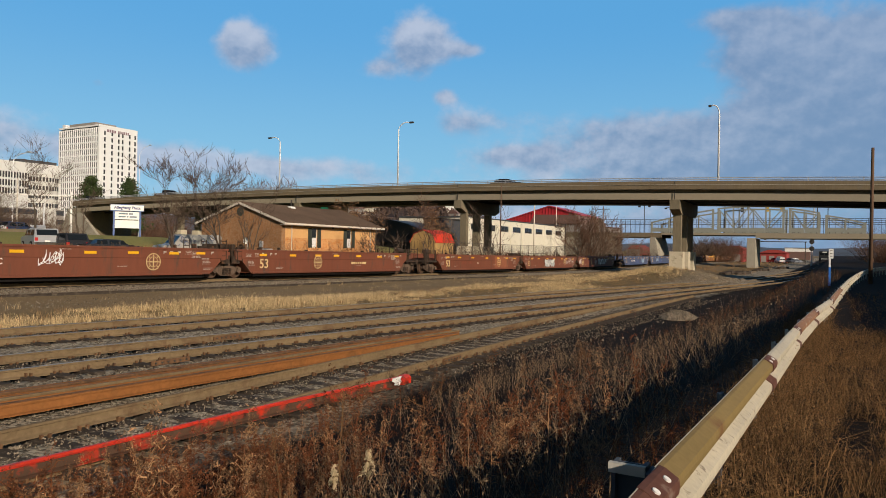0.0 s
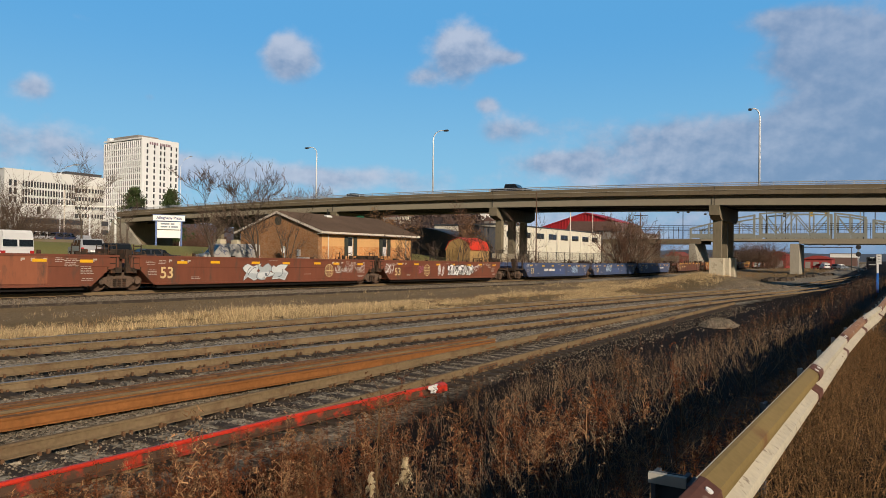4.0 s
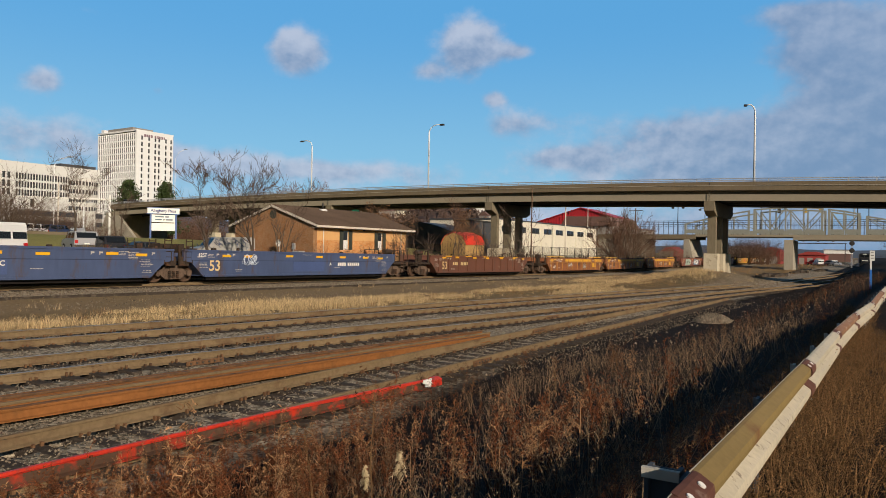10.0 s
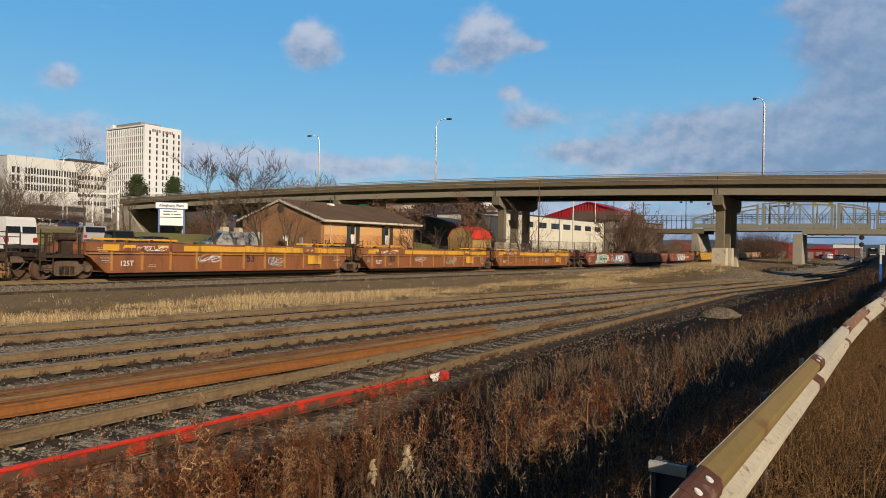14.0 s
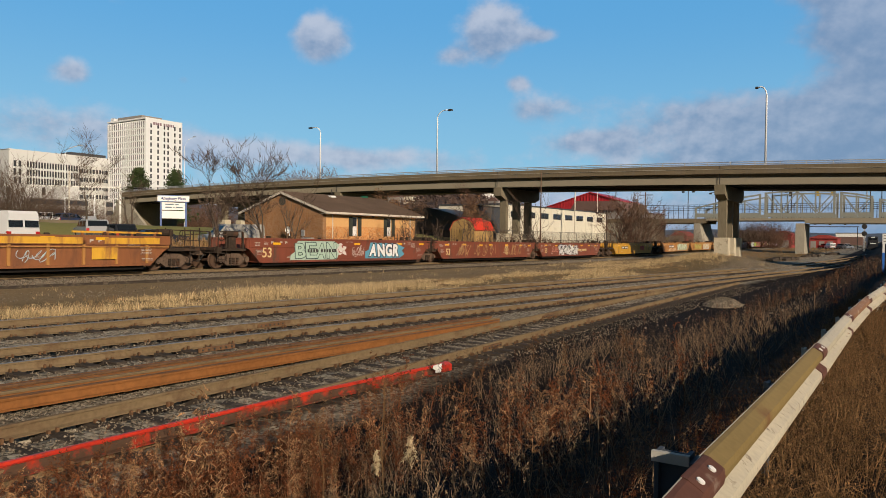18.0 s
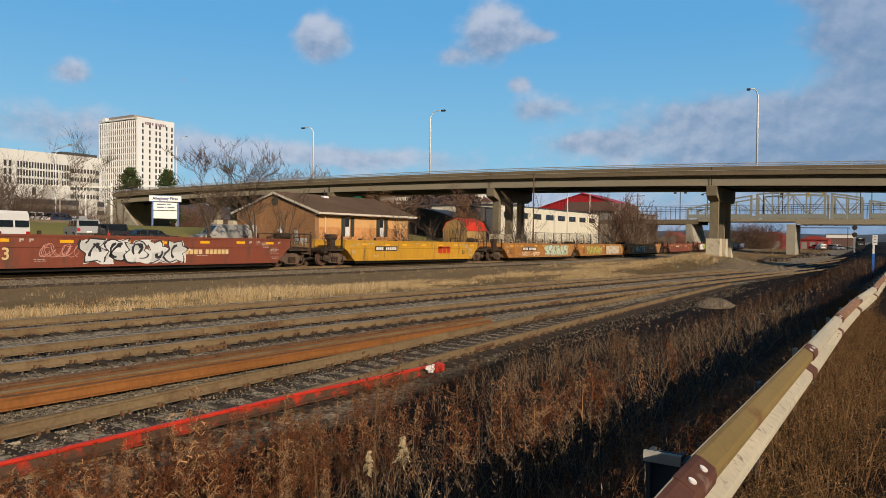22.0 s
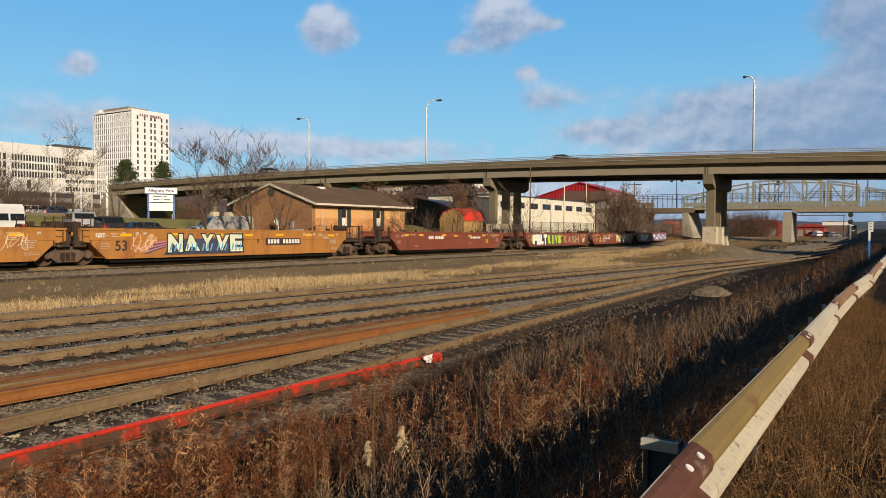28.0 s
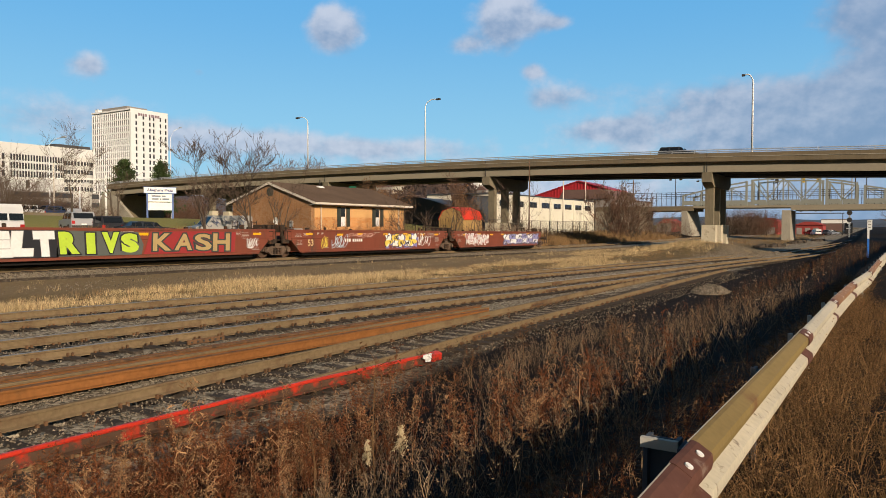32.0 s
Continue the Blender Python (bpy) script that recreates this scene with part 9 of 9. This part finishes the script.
# single maroon ribbed car
d0 = add(well_car("car_maroon", "maroon ribbed container well car", ribbed=True, seed=41), 183.6)
number_53(d0, -6.9, 0.85, 0.85, dy=0.03)
bars(d0, "car_mark", -5.2, 1.02, (0.2, 0.2, 0.2), 0.24, "mark_cream", "pale lettering bars", dy=0.03)
bars(d0, "car_mark", -3.7, 1.02, (0.16, 0.16, 0.16, 0.16, 0.16), 0.24, "mark_cream", "pale number bars", dy=0.03)
for k, x in enumerate((-6.3, -3.0, 0.2, 3.2, 6.2)):
    part("sill_stripe", Geo().box(x - 0.5, x + 0.5, -1.57, -1.563, 1.6, 1.67), M["reflector"], d0)

# rust-orange ribbed set with yellow sills
e0, e1, e2 = triple("car_orange", 197.1, ["rusty orange ribbed well car with a yellow top sill"] * 3, ribbed=True, sill="sill_yellow")
for n_, (e, x53) in enumerate(((e0, 0.5), (e1, -5.4), (e2, 5.4))):
    number_53(e, x53, 0.95, 0.6, "mark_dark", 0.03)
    small_text(e, "125T", -7.0, 0.7, 0.34, "mark_white", 0.03)
    part("upper_rail", Geo().box(-8.9, 8.9, -1.62, -1.58, 1.14, 1.19), M["rib_ochre"], e)
    for a_, b_ in ((-8.6, -4.2), (4.2, 8.6)):
        bd = part("yellow_board", Geo().box(a_, b_, -1.46, -1.36, 1.78, 1.87, bev=0.015), M["sill_yellow"], e, "raised yellow guide board")
        for k in range(4):
            part("bracket", Geo().box(a_ + 0.4 + 1.2 * k, a_ + 0.5 + 1.2 * k, -1.44, -1.38, 1.683, 1.777), M["car_orange"], bd)
    for a_, b_ in ((-8.2, -7.4), (-3.9, 4.6), (5.6, 8.4)):
        part("yellow_band", Geo().box(a_, b_, -1.586, -1.577, 1.3, 1.58), M["sill_yellow"], e, "worn yellow painted band")
    part("top_band", Geo().box(-9.0, 9.0, -1.575, -1.51, 1.26, 1.595), M["car_orange"], e)
    part("data_plate", Geo().box(5.0, 6.2, -1.59, -1.577, 0.6, 1.15), M["sill_yellow"], e, "yellow data plate")
    scribble(e, -6.8, -4.9, 1.3, 1.58, WHITE, 44 + n_, 7, 0.012, dy=0.09)
    scribble(e, -3.6 + n_, -1.6 + n_, 0.75, 1.15, (0.6, 0.62, 0.62), 47 + n_, 8, 0.016, dy=0.03)
    scribble(e, 1.8, 3.4, 0.5, 1.1, (0.4, 0.5, 0.55), 50 + n_, 6, 0.02, dy=0.03)

# brown set with large graffiti
f0, f1, f2 = triple("car_red", 258.2, ["red-brown well car with pale green and white graffiti", "red-brown well car with faded outline graffiti", "red-brown well car with large silver graffiti"])
number_53(f0, -7.5)
part("green_ground", Geo().prism([(-5.7, 0.40), (-1.55, 0.40), (-1.35, 0.75), (-1.6, 1.0), (-1.3, 1.3), (-1.75, 1.54), (-5.05, 1.54), (-5.35, 1.2), (-5.2, 0.95), (-5.65, 0.7)], "y", FACE - 0.006, FACE), spray((0.40, 0.52, 0.43)), f0, "pale green painted ground")
painted_word(f0, "BEAN", -5.3, -1.6, 0.45, 1.5, (0.40, 0.53, 0.44), (0.03, 0.06, 0.05), "pale green painted letters with dark outlines", seed=4, fat=0.02, rim=0.035)
bars(f0, "car_mark", -2.9, 0.95, (0.16, 0.16, 0.16, 0.16, -0.1, 0.16, 0.16, 0.16, 0.16, 0.16, 0.16), 0.2, "mark_dark", "dark lettering bars", dy=0.022)
graffiti(f0, -1.6, -0.7, 0.6, 1.45, 1, [(0.6, 0.55, 0.5)], (0.3, 0.05, 0.04), 52)
scribble(f0, 0.0, 1.2, 0.5, 1.3, (0.6, 0.5, 0.45), 53, 14)
part("blue_ground", Geo().prism([(1.3, 0.42), (5.3, 0.42), (5.9, 0.7), (5.5, 0.95), (5.9, 1.15), (4.9, 1.45), (1.9, 1.5), (1.7, 1.0), (1.35, 0.9)], "y", FACE - 0.006, FACE), spray((0.10, 0.30, 0.42)), f0, "blue painted ground")
painted_word(f0, "ANGR", 1.75, 5.3, 0.45, 1.48, WHITE, BLACK, "white painted letters with black outlines", seed=6, rim=0.06)
number_53(f1, -7.2, 0.8, 0.7)
scribble(f1, -5.6, 1.2, 0.45, 1.55, (0.42, 0.26, 0.12), 55, 20, 0.03, "faded tan outline graffiti")
scribble(f1, 2.0, 6.0, 0.45, 1.55, (0.42, 0.26, 0.12), 56, 14, 0.025, "faded tan outline graffiti")
emblem(f1, 3.0, 0.4)
number_53(f2, -7.2, 0.85, 0.7)
scribble(f2, -5.7, -4.0, 0.7, 1.3, (0.6, 0.3, 0.25), 57, 16)
graffiti(f2, -3.85, 1.55, 0.4, 1.55, 5, [(0.5, 0.51, 0.5), (0.62, 0.63, 0.62)], BLACK, 58, (0.62, 0.63, 0.62), label="large silver graffiti with black outlines", lw=0.08)
bars(f2, "car_mark", 2.95, 0.93, (0.22, 0.22, 0.22, 0.22, -0.1, 0.2, 0.2, 0.2, 0.2, 0.2, 0.2), 0.24, "mark_cream", "tan lettering bars", gap=0.06)

# single bright yellow car
g0 = add(well_car("car_yellow", "bright yellow container well car", seed=61), 329.0)
bars(g0, "car_mark", -4.4, 1.12, (0.16, 0.16, 0.16, 0.16, -0.2, 0.16, 0.16, 0.16, 0.16, 0.16, 0.16), 0.2, "mark_white", "white lettering bars on a black plate", gap=0.06, back="mark_dark")
bars(g0, "logo_shape", 3.5, 1.0, (0.5, 0.5, 0.5), 0.5, "red_paint", "red block logo", gap=0.14)
bars(g0, "logo_top", 3.5, 1.22, (0.85, 0.9), 0.16, "red_paint", "red bar of the logo", gap=0.1)
number_53(g0, 6.5, 0.82, 0.42, "mark_dark")

# faded ochre set with graffiti
h0, h1, h2 = triple("car_ochre", 342.5, ["faded ochre well car with pale green graffiti", "faded ochre well car with outlined graffiti", "faded ochre well car with blue and white graffiti"])
number_53(h0, -7.5, 0.85, 0.7, "mark_dark")
bars(h0, "car_mark", -3.2, 1.12, (0.22, 0.22, 0.22, 0.22, -0.2, 0.22, 0.22, 0.22, 0.22, 0.22, 0.22), 0.26, "mark_white", "white lettering bars on a black plate", gap=0.07, back="mark_dark")
scribble(h0, -5.1, -0.8, 0.42, 0.85, (0.75, 0.66, 0.5), 62, 26, 0.022, "cream spray-painted writing strokes")
graffiti(h0, 0.5, 6.9, 0.42, 1.55, 6, [(0.5, 0.52, 0.36), PALE], (0.06, 0.1, 0.06), 63, (0.42, 0.5, 0.4), label="pale green graffiti", lw=0.06)
number_53(h1, -6.9, 0.85, 0.6, "mark_dark")
graffiti(h1, -5.9, -0.5, 0.42, 1.5, 5, [(0.42, 0.44, 0.12), (0.5, 0.36, 0.08)], (0.05, 0.07, 0.04), 64, lw=0.05, label="olive graffiti with dark outlines")
graffiti(h1, 1.2, 6.2, 0.46, 1.5, 4, [(0.52, 0.5, 0.44), (0.5, 0.38, 0.2)], (0.55, 0.5, 0.42), 65, (0.42, 0.5, 0.58), lw=0.05)
part("dark_stripe", Geo().box(0.6, 0.87, -1.537, -1.528, 0.4, 1.58), M["mark_dark"], h1)
scribble(h1, 5.8, 7.6, 0.7, 1.5, (0.75, 0.6, 0.4), 66, 10, 0.016)
number_53(h2, -7.25, 0.85, 0.66, "mark_dark")
small_text(h2, "125T", -8.3, 1.36, 0.24)
part("blue_ground", Geo().prism([(-5.0, 0.40), (-0.1, 0.40), (0.2, 1.2), (-4.2, 1.2)], "y", FACE - 0.006, FACE), spray((0.05, 0.06, 0.10)), h2, "dark painted ground")
painted_word(h2, "NAYVE", -4.8, 0.1, 0.46, 1.5, (0.62, 0.68, 0.52), BLACK, "pale yellow and blue painted letters, black outlines", seed=9, low=(0.10, 0.36, 0.58))
for k in range(6):
    part("pink_ray", Geo().prism([(-6.0 + 0.1 * k, 0.45 + 0.1 * k), (-4.8, 0.8 + 0.05 * k), (-4.8, 0.86 + 0.05 * k), (-6.0 + 0.1 * k, 0.53 + 0.1 * k)], "y", FACE - 0.0105 - 0.001 * k, FACE - 0.0005 - 0.001 * k), spray((0.45, 0.2, 0.2) if k % 2 else (0.1, 0.06, 0.1)), h2)
scribble(h2, -6.8, -5.4, 0.5, 1.4, (0.7, 0.45, 0.3), 68, 12, 0.02)
small_text(h2, "B", 1.2, 1.05, 0.28, "mark_dark")
bars(h2, "car_mark", 3.3, 1.02, (0.18, 0.18, 0.18, 0.18, -0.2, 0.18, 0.18, 0.18, 0.18, 0.18, 0.18), 0.24, "mark_white", "white lettering bars on a black plate", gap=0.06, back="mark_dark")

# single red-brown car
i0 = add(well_car("car_red", "red-brown container well car with white marks", seed=71), 413.4)
bars(i0, "car_mark", -2.9, 1.22, (0.2, 0.2, 0.2, -0.15, 0.2, 0.2, 0.2, 0.2, 0.2), 0.24, "mark_white", "white lettering bars", gap=0.06)
bars(i0, "logo_shape", 3.6, 1.22, (0.3, 0.8, 0.5), 0.16, "mark_white", "small white logo bars")
number_53(i0, 5.7, 0.9, 0.5, "reflector")

# last set, covered in graffiti
j0, j1, j2 = triple("car_red", 426.75, ["red-brown well car covered in white, lime and red graffiti", "red-brown well car with several small graffiti", "red-brown end well car with white graffiti"], pitch=19.4)
part("yellow_arrow", Geo().prism([(-7.75, 0.95), (-7.35, 1.5), (-7.25, 0.5)], "y", FACE - 0.008, FACE), spray(LIME), j0, "lime painted arrow")
part("white_ground", Geo().prism([(-7.5, 0.40), (-3.5, 0.40), (-3.6, 1.56), (-7.3, 1.56)], "y", FACE - 0.006, FACE), spray(BLACK), j0, "black painted ground")
painted_word(j0, "FELT", -7.25, -3.65, 0.44, 1.54, WHITE, (0.55, 0.55, 0.54), "large white painted letters", seed=12, fat=0.085, rim=0.02)
part("dark_ground", Geo().prism([(-3.6, 0.42), (0.5, 0.42), (0.6, 0.9), (0.3, 1.5), (-3.5, 1.56)], "y", FACE - 0.006, FACE), spray((0.10, 0.11, 0.10)), j0, "grey painted ground")
painted_word(j0, "RIVS", -3.5, 0.35, 0.46, 1.54, LIME, BLACK, "lime green painted letters with black outlines", seed=14, fat=0.075, rim=0.05)
part("red_ground", Geo().prism([(0.6, 0.44), (6.2, 0.42), (6.3, 1.5), (4.6, 1.56), (1.0, 1.52)], "y", FACE - 0.006, FACE), spray((0.30, 0.03, 0.03)), j0, "red painted ground")
painted_word(j0, "KASH", 1.1, 5.9, 0.46, 1.52, (0.42, 0.30, 0.13), (0.04, 0.05, 0.05), "tan painted letters with dark outlines", seed=17, fat=0.03, rim=0.06)
scribble(j0, 7.1, 7.9, 0.6, 1.2, WHITE, 80, 8, 0.025)
number_53(j1, -7.1, 0.85, 0.55)
scribble(j1, -6.3, -5.5, 0.5, 1.3, YEL, 74, 9, 0.02)
scribble(j1, -5.1, -3.5, 0.5, 1.4, (0.5, 0.6, 0.7), 75, 12, 0.025)
bars(j1, "car_mark", -2.85, 1.0, (0.16, 0.16, 0.16, -0.1, 0.16, 0.16, 0.16, 0.16, 0.16), 0.2, "mark_white", "white lettering bars", gap=0.06)
scribble(j1, -3.4, -0.4, 1.2, 1.5, (0.55, 0.35, 0.3), 76, 12, 0.02)
graffiti(j1, 0.75, 4.8, 0.45, 1.52, 5, [WHITE, YEL], BLACK, 77, (0.2, 0.2, 0.5), lw=0.06, label="white and yellow graffiti, dark outlines")
scribble(j1, 5.0, 6.7, 0.5, 1.4, WHITE, 81, 12, 0.025)
graffiti(j2, -7.0, -2.8, 0.45, 1.5, 6, [(0.42, 0.2, 0.18), (0.55, 0.5, 0.5)], WHITE, 78, lw=0.05, label="outlined white graffiti")
graffiti(j2, 0.3, 8.2, 0.45, 1.52, 6, [WHITE, (0.25, 0.25, 0.5)], BLACK, 79, (0.1, 0.1, 0.2), lw=0.06, label="white and blue graffiti")


def train_place(q, t):
    return q - 12.77 * t - 0.00735 * t * t


def motions():
    for car, q in TRAIN:
        rows = []
        for t in [k for k in range(0, 33)]:
            x = train_place(q, t)
            za, zb = rail_z(x - 9.5, 31.25), rail_z(x + 9.5, 31.25)
            rows.append((t, pose(x, 31.25, (za + zb) / 2, 0, math.degrees(-math.atan2(zb - za, 19.0)), 0)))
        walk(car, rows)
    walk(clouds, [(t, pose(0, 0, 2.64, 0, 0, 1.0 - 5.0 * t / 32)) for t in (0, 16, 32)])
    for car, t0, y0, v in BRIDGE_TRAFFIC:
        rows = []
        for t in range(0, 33):
            y = min(max(y0 - v * (t - t0), -190.0), 131.0)
            rows.append((t, pose(BX0 + 3.0, y, deck_z(y) - 0.79, 0, 0, -90)))
        walk(car, rows)
    rows = []
    for t in range(0, 33, 4):
        x = 250 + 1.6 * t + 0.045 * t * t
        k = next(i for i in range(len(LOCO_WAY) - 1) if LOCO_WAY[i + 1].x > x)
        a, b = LOCO_WAY[k], LOCO_WAY[k + 1]
        y = a.y + (b.y - a.y) * (x - a.x) / (b.x - a.x)
        rows.append((t, pose(x, y, rail_z(x, y), 0, 0, math.degrees(math.atan2(b.y - a.y, b.x - a.x)))))
    walk(loco, rows)


LOCO_WAY = spline(T2, 2.0)
BRIDGE_TRAFFIC = [
    (vehicle("sedan", "dark car driving over the bridge", (0.03, 0.03, 0.035), pose(0, 0, 0), group="cars on the bridge"), 0, 39.6, 17.2),
    (vehicle("pickup", "black pickup driving over the bridge", (0.012, 0.012, 0.014), pose(0, 0, 0), group="cars on the bridge"), 2, 77.0, 16.2),
    (vehicle("sedan", "dark grey car driving over the bridge", (0.05, 0.05, 0.055), pose(0, 0, 0), group="cars on the bridge"), 6, 36.7, 18.0),
    (vehicle("sedan", "black car driving over the bridge", (0.02, 0.02, 0.022), pose(0, 0, 0), group="cars on the bridge"), 28, 35.5, 16.2),
    (vehicle("suv", "dark car crossing the bridge", (0.03, 0.032, 0.035), pose(0, 0, 0), group="cars on the bridge"), 29, 73.0, 17.5),
]
motions()
